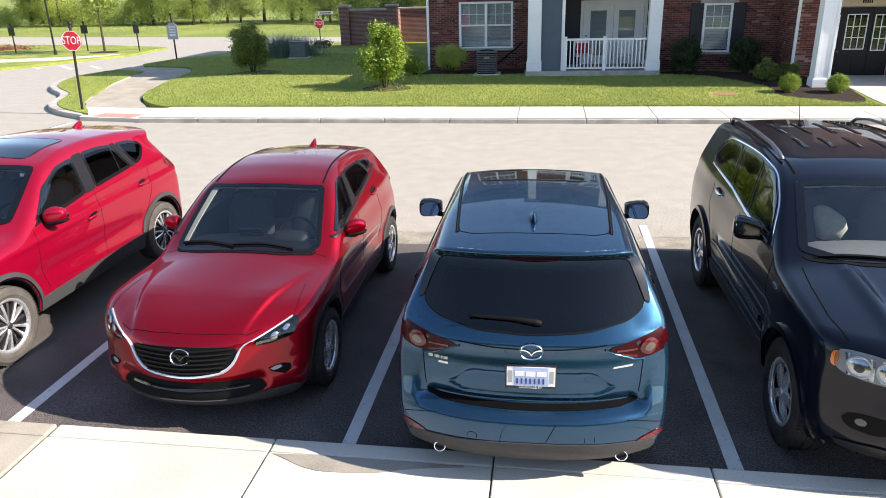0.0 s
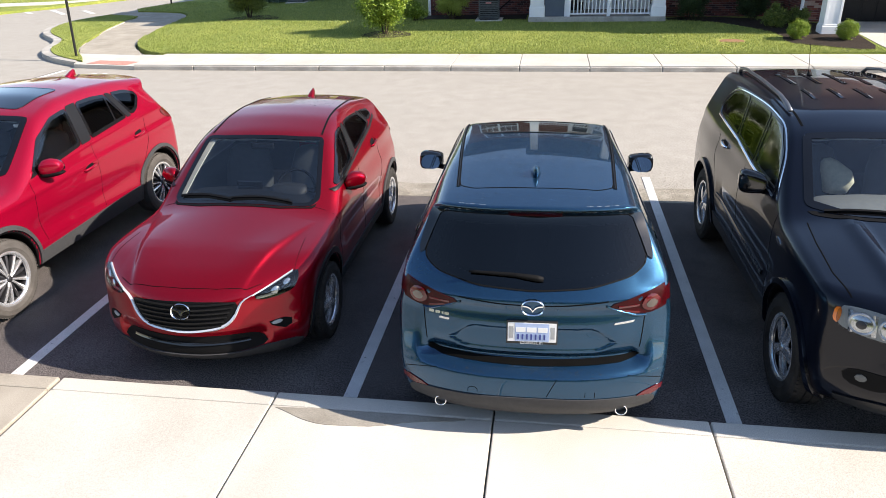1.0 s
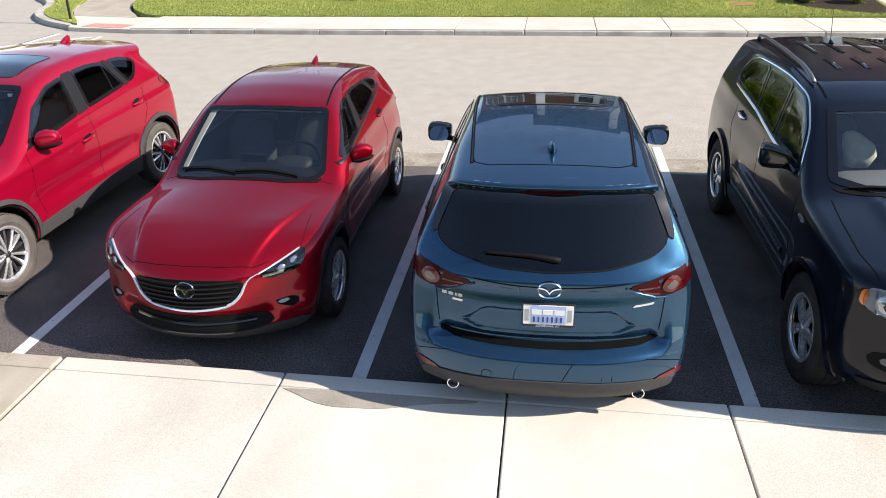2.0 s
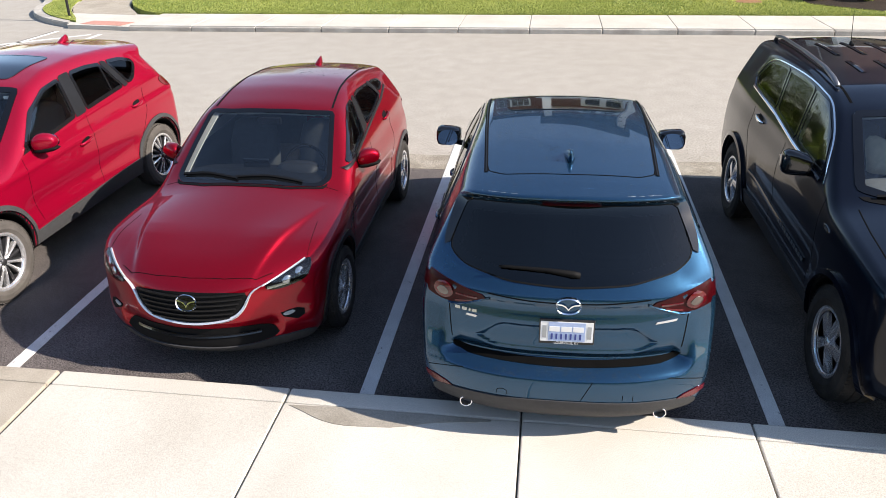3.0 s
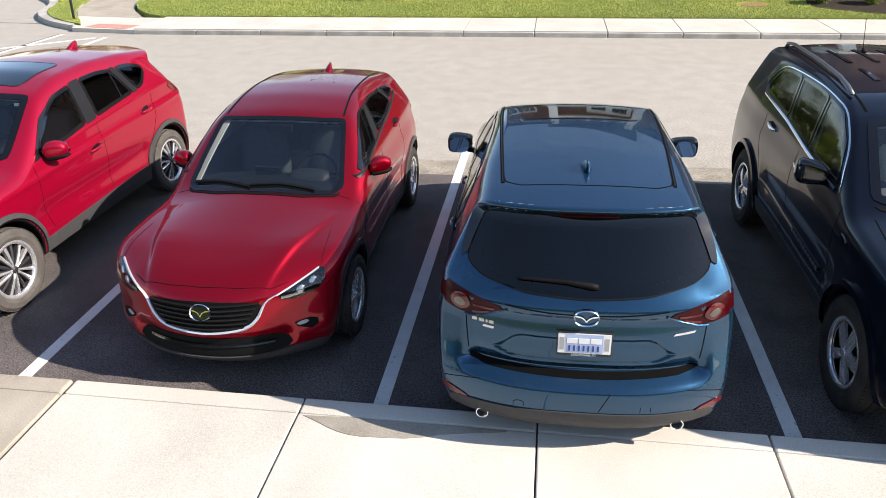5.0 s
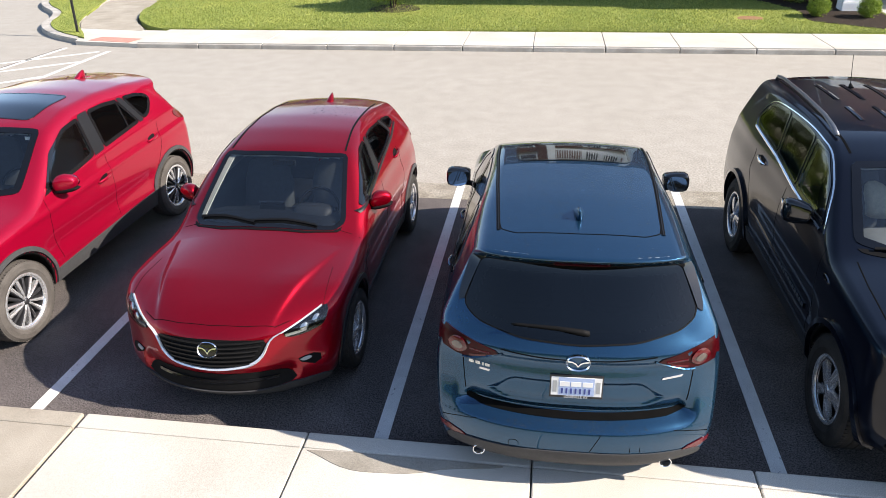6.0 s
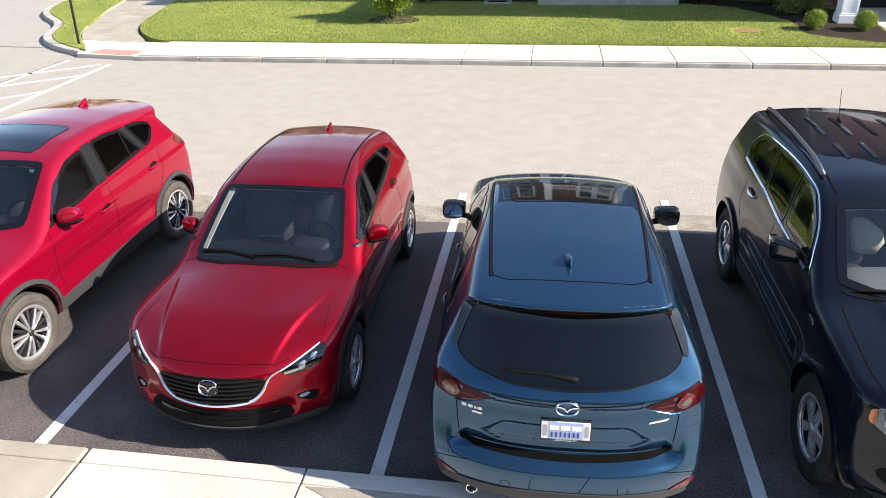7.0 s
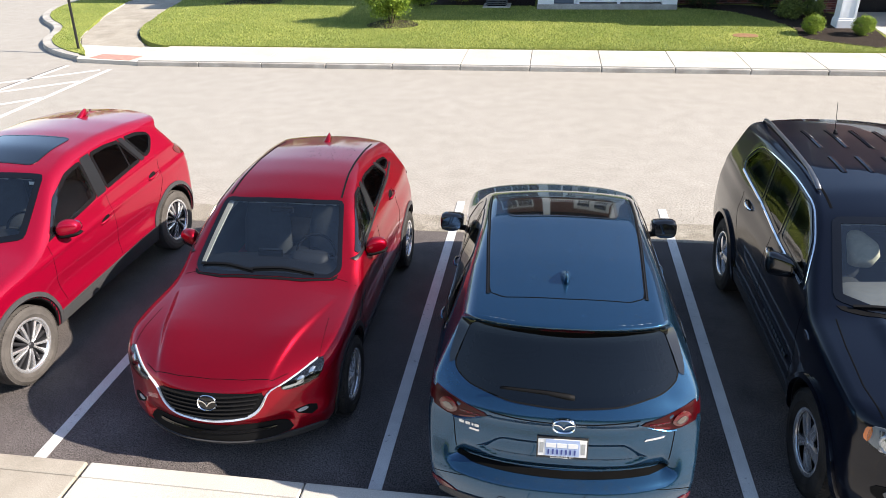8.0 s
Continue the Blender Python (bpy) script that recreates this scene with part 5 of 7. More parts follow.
def porch_chair(x, y, turn, cushion, label):
    c = thing("porch_chair", pose(x, y, 0.44, 0, 0, turn), label, "chair", "porch chairs")
    for sx in (-0.24, 0.24):
        for sy in (-0.22, 0.22):
            part("leg", rod((sx, sy, 0), (sx, sy, 0.40), 0.02, sides=8), SIGN_WHITE, c)
        part("armrest", block(sx - 0.03, sx + 0.03, -0.26, 0.24, 0.60, 0.63, 0.008), SIGN_WHITE, c)
    part("seat", block(-0.27, 0.27, -0.25, 0.25, 0.38, 0.42, 0.01), SIGN_WHITE, c)
    part("backrest", block(-0.26, 0.26, 0.22, 0.26, 0.42, 0.95, 0.015), SIGN_WHITE, c)
    if cushion:
        part("cushion", blob([((0, 0.13, 0.46), 0.20, 0.05, (1, 0, 0), (0, 1, 0)), ((0, 0.14, 0.60), 0.23, 0.08, (1, 0, 0), (0, 1, 0)), ((0, 0.18, 0.80), 0.20, 0.05, (1, 0, 0), (0, 1, 0))]), plain("red_cushion_cloth", (0.45, 0.04, 0.05), 0.9), c, "red cushion", smooth=True)


porch_chair(2.55, 21.4, 10, True, "white porch chair with a red cushion")
porch_chair(3.95, 21.3, -12, False, "white porch chair behind the railing")

# upper storeys, seen mirrored in the car roofs: white windows and balcony rails over the porch
for dz in (0.0, 2.85):
    for x0, x1 in ((-1.78, 0.09), (6.3, 7.5)):
        sash_window(x0, x1, 4.2 + dz, 5.8 + dz, 21.96, 2 if x1 - x0 > 1.5 else 1, house)
    balcony_door = part("balcony_door", block(2.55, 4.65, 21.93, 22.0, 3.62 + dz, 5.75 + dz, 0.01), WHITE_TRIM, house)
    for x in (2.75, 3.75):
        part("door_pane", block(x, x + 0.70, 21.92, 21.94, 3.95 + dz, 5.55 + dz), FRIT, balcony_door)
    part("balcony_floor", block(0.70, 4.95, 20.34, 22.0, 3.34 + dz, 3.58 + dz, 0.01), WHITE_TRIM, house)
    balcony_rail = part("balcony_rail", block(0.70, 4.95, 20.36, 20.44, 4.55 + dz, 4.62 + dz, 0.01), WHITE_TRIM, house, "white balcony railing")
    for k in range(34):
        x = 0.80 + k * 0.124
        part("baluster", block(x - 0.018, x + 0.018, 20.38, 20.42, 3.58 + dz, 4.55 + dz), WHITE_TRIM, balcony_rail)
    for x in (0.92, 4.75):
        part("balcony_post", block(x - 0.2, x + 0.2, 20.32, 20.70, 3.582 + dz, 6.185 + dz + (0.4 if dz else 0.0), 0.01), WHITE_TRIM, house)
part("roof", block(0.5, 5.2, 20.1, 21.2, 9.2, 9.5, 0.02), DARK_PAINT, house)

# air conditioner and its pipe
ac = thing("air_conditioner", pose(-0.68, 20.95, 0.28), "grey outdoor air-conditioner unit with louvred sides", "air conditioner")
part("pad", block(-0.45, 0.45, -0.42, 0.42, -0.05, 0.05, 0.01), CONCRETE, ac)
part("core", block(-0.30, 0.30, -0.30, 0.30, 0.05, 0.74), MATT_BLACK, ac)
for k in range(11):
    part("louvre", block(-0.335, 0.335, -0.335, 0.335, 0.09 + k * 0.058, 0.125 + k * 0.058, 0.006), METAL_GREY, ac)
part("top_cover", block(-0.35, 0.35, -0.35, 0.35, 0.74, 0.80, 0.02), METAL_GREY, ac)
part("fan_guard", lathe([(0.80, 0.02), (0.815, 0.24), (0.80, 0.25)], 28), MATT_BLACK, ac).matrix_local = Matrix.Rotation(radians(-90), 4, "Y")
part("maker_label", block(-0.09, 0.09, -0.342, -0.334, 0.56, 0.61), plain("pale_red_label", (0.55, 0.22, 0.22), 0.5), ac)
part("pipe", rod((0.34, 0, 0.35), (1.15, 1.4, 0.95), 0.02, sides=10), MATT_BLACK, ac)

# downpipes
for x, y, z0 in ((-2.93, 22.33, 0.15), (8.86, 19.76, 0.20)):
    dp = thing("downpipe", pose(x, y, z0), "white metal downpipe on the brick corner", "downpipe")
    part("pipe", block(-0.04, 0.04, -0.05, 0.03, 0.1, 8.9, 0.01), WHITE_TRIM, dp)
    part("shoe", block(-0.045, 0.045, -0.16, 0.03, 0.0, 0.12, 0.012), WHITE_TRIM, dp)

# entrance: canopy column, dark door with side lights
column(8.73, 9.22, 17.40, 17.85, 0.18, house, "white panelled entrance column")
column(13.0, 13.5, 17.40, 17.85, 0.18, house, "white panelled entrance column")
part("entrance_canopy", block(8.5, 13.7, 17.2, 19.82, 3.35, 3.9, 0.03), WHITE_TRIM, house, "white entrance canopy")
part("entrance_step", block(9.4, 13.2, 18.0, 19.82, 0.0, 0.20, 0.02), CONCRETE, house)
ed = part("door", block(9.90, 11.65, 19.84, 19.95, 2.30, 2.36, 0.006), DARK_PAINT, house, "near-black entrance door with white glazing bars")
part("door_header", block(9.80, 11.75, 19.78, 19.84, 2.33, 2.75, 0.01), TAN_STUCCO, ed, "tan panel over the door")
for k in range(5):
    part("number_bar", block(10.62 + k * 0.06, 10.66 + k * 0.06, 19.772, 19.782, 2.42, 2.52), DARK_PAINT, ed)


def bars(x0, x1, z0, z1, cols, rows, y, parent):
    for a, b, c, d in ((x0 - 0.03, x1 + 0.03, z0 - 0.03, z0), (x0 - 0.03, x1 + 0.03, z1, z1 + 0.03), (x0 - 0.03, x0, z0, z1), (x1, x1 + 0.03, z0, z1)):
        part("glazing_frame", block(a, b, y - 0.02, y + 0.01, c, d, 0.004), WHITE_TRIM, parent)
    for i in range(1, cols):
        x = x0 + (x1 - x0) * i / cols
        part("glazing_bar", block(x - 0.011, x + 0.011, y - 0.015, y + 0.005, z0, z1), WHITE_TRIM, parent)
    for i in range(1, rows):
        z = z0 + (z1 - z0) * i / rows
        part("glazing_bar", block(x0, x1, y - 0.014, y + 0.004, z - 0.011, z + 0.011), WHITE_TRIM, parent)
    part("pane", block(x0, x1, y + 0.008, y + 0.014, z0, z1), HOUSE_GLASS, parent)


part("door_leaf", wall_with_holes(10.08, 11.02, 19.87, 19.92, 0.21, 2.29, [(10.32, 10.86, 1.10, 2.08)]), DARK_PAINT, ed)
bars(10.32, 10.86, 1.10, 2.08, 3, 3, 19.87, ed)
part("side_panel", wall_with_holes(9.90, 10.08, 19.85, 19.92, 0.21, 2.30, [(9.95, 10.05, 1.12, 2.06)]), DARK_PAINT, ed)
bars(9.95, 10.05, 1.12, 2.06, 1, 3, 19.85, ed)
part("side_panel", wall_with_holes(11.02, 11.65, 19.85, 19.92, 0.21, 2.30, [(11.10, 11.45, 1.06, 2.06)]), DARK_PAINT, ed)
bars(11.10, 11.45, 1.06, 2.06, 2, 3, 19.85, ed)
for zz0, zz1 in ((0.35, 0.90),):
    for a, b in ((10.16, 10.50), (10.60, 10.94)):
        part("door_panel", block(a, b, 19.858, 19.872, zz0, zz1, 0.006), DARK_PAINT, ed)
part("door_handle", rod((10.14, 19.87, 1.02), (10.14, 19.80, 1.02), 0.035, 0.03, 14), METAL_GREY, ed)
# dimness behind the entrance glass, painted as a near-black board
part("hall_dark_backing", block(9.5, 12.2, 21.2, 21.25, 0.1, 2.6), DARK_PAINT, house)
box2 = thing("mailbox", pose(9.66, 19.72, 1.25), "small pale call box on the brick pier", "mailbox")
part("case", block(-0.05, 0.05, -0.06, 0.09, -0.12, 0.35, 0.01), SIGN_GREY, box2)

# brick garden wall behind the house
gw = thing("garden_wall", pose(0, 0, 0), "red-brick garden wall with stone-capped piers", "wall")
part("wall_run", block(-9.3, -6.9, 34.9, 35.15, 0.0, 2.05), BRICK_FAR, gw)
part("coping", block(-9.3, -6.9, 34.84, 35.21, 2.05, 2.15, 0.02), KERB, gw)
part("wall_run", block(-6.9, -3.0, 36.4, 36.65, 0.0, 2.05), BRICK_FAR, gw)
part("coping", block(-6.9, -3.0, 36.34, 36.71, 2.05, 2.15, 0.02), KERB, gw)
part("wall_run", block(-7.0, -6.75, 35.0, 36.5, 0.0, 2.05), BRICK_FAR, gw)
for x, y in ((-9.5, 35.0), (-6.9, 35.0)):
    pr = part("pier", block(x - 0.26, x + 0.26, y - 0.26, y + 0.26, 0.0, 2.25, 0.01), BRICK_FAR, gw)
    part("pier_cap", block(x - 0.32, x + 0.32, y - 0.32, y + 0.32, 2.25, 2.36, 0.03), KERB, pr)
shrub("bush", -10.6, 33.8, 0.15, 0.6, 0.55, 900, 0.09, LEAF_DARK, "low dark bush by the garden wall", seed=15)

# ---- signs and posts ----
def octagon(r):
    return [(r * math.cos(math.pi / 8 + k * math.pi / 4), r * math.sin(math.pi / 8 + k * math.pi / 4)) for k in range(8)]


def upright_plate(outline, y0, y1, bevel=0.0):
    bm = slab(outline, -y1, -y0, bevel)
    bmesh.ops.rotate(bm, verts=bm.verts, cent=(0, 0, 0), matrix=Matrix.Rotation(radians(90), 3, "X"))
    return bm


def stop_sign(x, y, z, centre, r, turn, post, label, finial=True):
    s = thing("stop_sign", pose(x, y, z, 0, 0, turn), label, "sign")
    part("post", rod((0, 0.035, -0.1), (0, 0.035, centre + r + 0.1), post, post, 12), BLACK_METAL, s)
    face = part("sign_face", upright_plate(octagon(r), -0.008, 0.008), STOP_RED, s, "red eight-sided face")
    face.location = (0, 0, centre)
    rim = bmesh.new()
    o, i = octagon(r * 0.985), octagon(r * 0.925)
    vo, vi = [rim.verts.new((a, -0.0095, b)) for a, b in o], [rim.verts.new((a, -0.0095, b)) for a, b in i]
    for k in range(8):
        rim.faces.new((vo[k], vo[(k + 1) % 8], vi[(k + 1) % 8], vi[k]))
    part("sign_border", rim, SIGN_WHITE, face)
    t = part("sign_letters", letters("STOP", r * 0.92, 0.001), SIGN_WHITE, face)
    t.matrix_local = Matrix.Translation((0, -0.0105, 0)) @ Matrix.Rotation(radians(90), 4, "X") @ Matrix.Diagonal((0.82, 1.15, 1, 1))
    if finial:
        bm = bmesh.new()
        bmesh.ops.create_uvsphere(bm, u_segments=16, v_segments=10, radius=0.065, matrix=Matrix.Translation((0, 0.035, centre + r + 0.17)))
        rod((0, 0.035, centre + r + 0.05), (0, 0.035, centre + r + 0.12), 0.06, 0.05, 12, bm)
        part("finial", bm, BLACK_METAL, s)
    return s


stop_sign(-11.62, 14.42, 0.14, 1.87, 0.285, 8, 0.034, "red stop sign on a black post in the grass island").rotation_euler.y = radians(2.6)
far_stop = stop_sign(-11.5, 36.6, -0.25, 1.62, 0.30, 0, 0.03, "distant red stop sign with a street-name plate", False)
part("street_plate", block(-0.02, 0.85, -0.01, 0.01, 2.10, 2.26), SIGN_WHITE, far_stop)
part("street_bar", block(0.10, 0.74, -0.014, -0.008, 2.15, 2.21), METAL_GREY, far_stop)
for x, y, turn in ((-29.1, 34.5, 0), (-25.3, 35.6, 10), (-21.6, 34.8, -10)):
    s = thing("sign_post", pose(x, y, 0.1, 0, 0, turn), "black sign seen from behind on a black post", "sign", "black sign posts")
    part("post", rod((0, 0.02, -0.1), (0, 0.02, 1.55), 0.036, sides=10), BLACK_METAL, s)
    part("sign_back", block(-0.19, 0.19, -0.012, 0.012, 0.98, 1.44, 0.005), BLACK_METAL, s)
    bm = bmesh.new()
    bmesh.ops.create_uvsphere(bm, u_segments=12, v_segments=8, radius=0.075, matrix=Matrix.Translation((0, 0.02, 1.60)))
    part("finial", bm, BLACK_METAL, s)
notice = thing("notice_sign", pose(-16.55, 29.4, 0.12, 0, 0, -6), "grey notice sign with white writing on a black post", "sign")
part("post", rod((0, 0.03, -0.1), (0, 0.03, 2.05), 0.04, sides=10), BLACK_METAL, notice)
face = part("sign_face", upright_plate([(-0.29, 0.95), (0.29, 0.95), (0.29, 1.55), (0.12, 1.72), (-0.12, 1.72), (-0.29, 1.55)], -0.01, 0.01), SIGN_GREY, notice)
for z, w, h in ((1.50, 0.20, 0.05), (1.40, 0.16, 0.04), (1.32, 0.20, 0.03), (1.25, 0.18, 0.03), (1.10, 0.17, 0.09)):
    part("writing_bar", block(-w, w, -0.014, -0.009, z, z + h), SIGN_WHITE, face)
bm = bmesh.new()
bmesh.ops.create_uvsphere(bm, u_segments=12, v_segments=8, radius=0.07, matrix=Matrix.Translation((0, 0.03, 2.1)))
part("finial", bm, BLACK_METAL, notice)
lp = thing("street_lamp", pose(-25.6, 33.1, 0.1), "tall black street-lamp post on the verge", "lamp")
part("pole", rod((0, 0, -0.1), (0, 0, 5.0), 0.052, 0.042, 12), BLACK_METAL, lp)
part("foot", rod((0, 0, -0.1), (0, 0, 0.25), 0.11, 0.08, 12), BLACK_METAL, lp)
part("lantern", rod((0, 0, 5.0), (0, 0, 5.5), 0.14, 0.22, 12), BLACK_METAL, lp)
tagged(leaf_cloud("flower_bed", clumps(30, (2.2, 1.0, 0.1), (-31.5, 37.0, 0.2), 31, 0.2), (0.3, 0.3, 0.08), 900, 0.12, leafy("red_flowers", (0.10, 0.05, 0.03), (0.40, 0.12, 0.10)), None, 0.6, 31), "bed of reddish flowers on the verge", "flowers", "", "stuff")

# loose stones along the crumbling joint
rng = np.random.default_rng(8)
verts, faces = [], []
for k in range(1500):
    x = rng.uniform(2.4, 4.2) if k < 500 else rng.uniform(-3, 6)
    y = 4.75 + abs(rng.normal(0, 0.55 if k < 500 else 0.25))
    s = rng.uniform(0.002, 0.008)
    n = len(verts)
    for p in ((-1, 0, 0), (0, -1, 0.1), (1, 0, 0), (0, 1, 0.1), (0, 0, 0.8)):
        verts.append((x + p[0] * s * rng.uniform(0.7, 1.3), y + p[1] * s * rng.uniform(0.7, 1.3), 0.003 + p[2] * s))
    faces += [(n, n + 1, n + 4), (n + 1, n + 2, n + 4), (n + 2, n + 3, n + 4), (n + 3, n, n + 4)]
tagged(mesh_object("gravel", verts, faces, OLD_CONCRETE), "loose crumbs of gravel on the lane", "gravel", "", "stuff")

# bricks of the entrance pier, one by one
v, f = brick_mesh(0, 0.203, 0, 0.06, 0)
unit = None
row, z = 0, 0.18
while z < 2.75:
    x = 9.02 - (0.1065 if row % 2 else 0)
    while x < 9.68:
        a, b = max(x, 8.86), min(x + 0.203, 9.69)
        if b - a > 0.19:
            if unit is None:
                unit = mesh_object("brick", v, f, per_piece("pier_brick", ((0.0, (0.10, 0.03, 0.028)), (0.4, (0.20, 0.055, 0.04)), (0.85, (0.29, 0.09, 0.06)), (1.0, (0.45, 0.36, 0.30))), 40), entry_wall)
                ob = unit
            else:
                ob = unit.copy()
                scene.collection.objects.link(ob)
            ob.location = (a, 19.82 - random.uniform(0, 0.004), z)
        x += 0.213
    z += 0.0675
    row += 1


# ---- the four parked cars ----
def both(fn):
    for view in ("side", "left"):
        fn(view, 1 if view == "side" else -1)


def arch_ring(shell, parent, ya, width, material, lo=-0.12, hi=math.pi + 0.12, off=0.012, label=""):
    r = shell.arch + width / 2 - 0.012
    path = [(ya - r * math.cos(a), shell.radius + r * math.sin(a)) for a in np.linspace(lo, hi, 40)]
    both(lambda view, s: band(shell, "arch_trim", path, view, width, material, parent, off=off, depth=0.04, ridge=0.006, label=label))


def wheel_wells(shell, parent):
    """Dark tubs behind the wheels."""
    for ya in shell.axles:
        for s in (-1, 1):
            bm = bmesh.new()
            n, r = 24, shell.arch - 0.004
            a0 = [bm.verts.new((s * 0.84, ya - r * math.cos(math.pi * k / n), shell.radius + r * math.sin(math.pi * k / n))) for k in range(n + 1)]
            a1 = [bm.verts.new((s * 0.545, v.co.y, v.co.z)) for v in a0]
            for k in range(n):
                bm.faces.new((a0[k], a0[k + 1], a1[k + 1], a1[k]))
            c0 = bm.verts.new((s * 0.545, ya + r, 0.12)), bm.verts.new((s * 0.545, ya - r, 0.12))
            bm.faces.new([*a1, *c0])
            part("wheel_well", bm, MATT_BLACK, parent)


def joint(shell, parent, path, view, width=0.004, closed=False):
    band(shell, "panel_joint", path, view, width, SHADOW_GAP, parent, off=0.0015, depth=0.006, closed=closed, step=0.03)


def handle(shell, parent, y, z, view, material, tilt=0.02):
    p, nr = shell.project([(y, z)], view)
    s = 1 if view == "side" else -1
    x = p[0][0]
    rows = []
    for q, h, out in ((0.0, 0.5, 0.004), (0.12, 0.9, 0.022), (0.5, 1.0, 0.032), (0.88, 0.9, 0.024), (1.0, 0.5, 0.006)):
        rows.append(((x + s * out, y - 0.10 + 0.20 * q, z + tilt * q), 0.011, 0.016 * h, (1, 0, 0), (0, 0, 1)))
    ob = part("door_handle", blob(rows, sides=10), material, parent, smooth=True)
    outline = chaikin([(y - 0.07, z - 0.02), (y + 0.07, z - 0.015 + tilt), (y + 0.07, z + 0.035 + tilt), (y - 0.07, z + 0.03)], 2)
    panel(shell, "handle_recess", outline, view, MATT_BLACK, ob, off=0.0015, depth=0.003, step=0.02)
    return ob


def side_window(shell, parent, outline, view, material, trim=0.034, name="side_window", chrome=None):
    o = fillet(outline, 0.045)
    ob = panel(shell, name, o, view, material, parent, off=0.002, depth=0.006, step=0.05)
    band(shell, "window_seal", inset(o, trim * 0.4), view, trim, GLOSS_BLACK, ob, off=0.006, depth=0.012, closed=True)
    return ob


# steel-blue crossover, parked tail first against the walk
def blue_crossover():
    def extra(sh, f, ax, y, z):
        # number-plate recess under the ridge, and the lower tailgate hollow
        side = np.where(z > 0.745, 0.535 - 1.25 * (z - 0.745), 0.535 - 1.7 * (0.745 - z))
        rise = lambda q: np.clip(q, 0, 1) ** 2 * (3 - 2 * np.clip(q, 0, 1))
        hollow = 0.018 * rise((0.872 - z) / 0.045) * rise((z - 0.672) / 0.05) * rise((side + 0.02 - ax) / 0.08)
        return f + hollow * (y > 3.9)
    sh = Shell(
        top=[(0, 0.70), (0.12, 0.86), (0.45, 0.98), (1.0, 1.07), (1.3, 1.13), (2.0, 1.555), (2.35, 1.635), (2.8, 1.655), (3.4, 1.63), (3.9, 1.590), (4.3, 1.545)],
        front=[(0.2, 0.15), (0.35, 0.02), (0.5, 0.0), (0.7, 0.05), (0.9, 0.2), (1.2, 0.6)],
        rear=[(0.15, 4.36), (0.28, 4.49), (0.36, 4.54), (0.50, 4.55), (0.575, 4.545), (0.600, 4.51), (0.612, 4.42), (0.638, 4.395), (0.668, 4.425), (0.75, 4.440), (0.88, 4.425), (0.955, 4.402), (0.985, 4.404), (1.008, 4.432), (1.03, 4.428), (1.07, 4.402), (1.12, 4.35), (1.49, 4.09), (1.515, 4.13), (1.53, 4.20), (1.62, 4.21)],
        width=[(0, 0.83), (0.5, 0.88), (0.93, 0.90), (1.6, 0.885), (2.8, 0.885), (3.6, 0.905), (4.1, 0.885), (4.55, 0.855)],
        tuck=[(0.1, 0.14), (0.25, 0.06), (0.45, 0.02), (0.75, 0.0), (0.9, 0.004), (1.05, 0.035), (1.3, 0.035)],
        belt=[(0, 0.97), (1.3, 1.02), (3.5, 1.09), (4.5, 1.12)],
        lean=[(0, 0.3), (1.4, 0.42), (3.3, 0.42), (4.3, 0.50)],
        crown=[(0, 0.05), (1.0, 0.05), (1.5, 0.07), (2.2, 0.045), (4.0, 0.05), (4.5, 0.05)],
        axles=(0.93, 3.63), radius=0.31, arch=0.405, bow=(0.35, 0.25, 2.5, 2.6), extra=extra)
    sh.corner = curve([(0.15, 4.36), (0.28, 4.49), (0.36, 4.54), (0.50, 4.55), (0.60, 4.53), (0.72, 4.47), (0.90, 4.42), (1.02, 4.42), (1.07, 4.40), (1.2, 4.3)], 0.03)
    car = thing("crossover_car", pose(1.231, 4.16, 0.05, 0, 0, 181.3), "steel-blue metallic crossover parked tail-first at the kerb", "car", "cars in the row")
    back_glass = fillet([(-0.60, 1.476), (0, 1.49), (0.60, 1.476), (0.705, 1.215), (0.61, 1.150), (0.35, 1.105), (0, 1.090), (-0.35, 1.105), (-0.61, 1.150), (-0.705, 1.215)], 0.05)
    w1 = [(1.60, 1.07), (2.38, 1.095), (2.33, 1.53), (2.10, 1.50), (1.85, 1.36)]
    w2 = [(2.44, 1.10), (3.22, 1.13), (3.18, 1.50), (2.80, 1.54), (2.39, 1.535)]
    w3 = [(3.28, 1.135), (3.68, 1.20), (3.72, 1.27), (3.52, 1.42), (3.24, 1.495)]
    screen = fillet([(-0.66, 1.42), (0.66, 1.42), (0.50, 1.98), (-0.50, 1.98)], 0.06)
    roof = fillet([(-0.425, 2.36), (0.425, 2.36), (0.415, 2.77), (-0.415, 2.77)], 0.07)
    holes = [("rear", inset(back_glass, 0.05)), ("top", inset(screen, 0.04))] + [("side", inset(fillet(w, 0.045), 0.014)) for w in (w1, w2, w3)]
    body_parts(sh, 4.55, holes, CAR_BLUE, car, "steel-blue metallic body shell with rain spots", step=0.0165)
    wheel_wells(sh, car)
    cabin_floor(car, 0.7, 1.2, 4.2, 0.50)
    g = panel(sh, "rear_window", back_glass, "rear", TINT_GLASS, car, off=0.003, depth=0.006, label="dark tinted rear window")
    band(sh, "window_edge", back_glass, "rear", 0.007, MATT_BLACK, g, off=0.005, depth=0.008, closed=True)
    panel(sh, "windscreen", screen, "top", CLEAR_GLASS, car, off=0.003, depth=0.006)
    sr = panel(sh, "sunroof", roof, "top", ROOF_GLASS, car, off=0.003, depth=0.006, label="black glass sunroof panel")
    band(sh, "sunroof_edge", roof, "top", 0.02, GLOSS_BLACK, sr, off=0.005, closed=True)
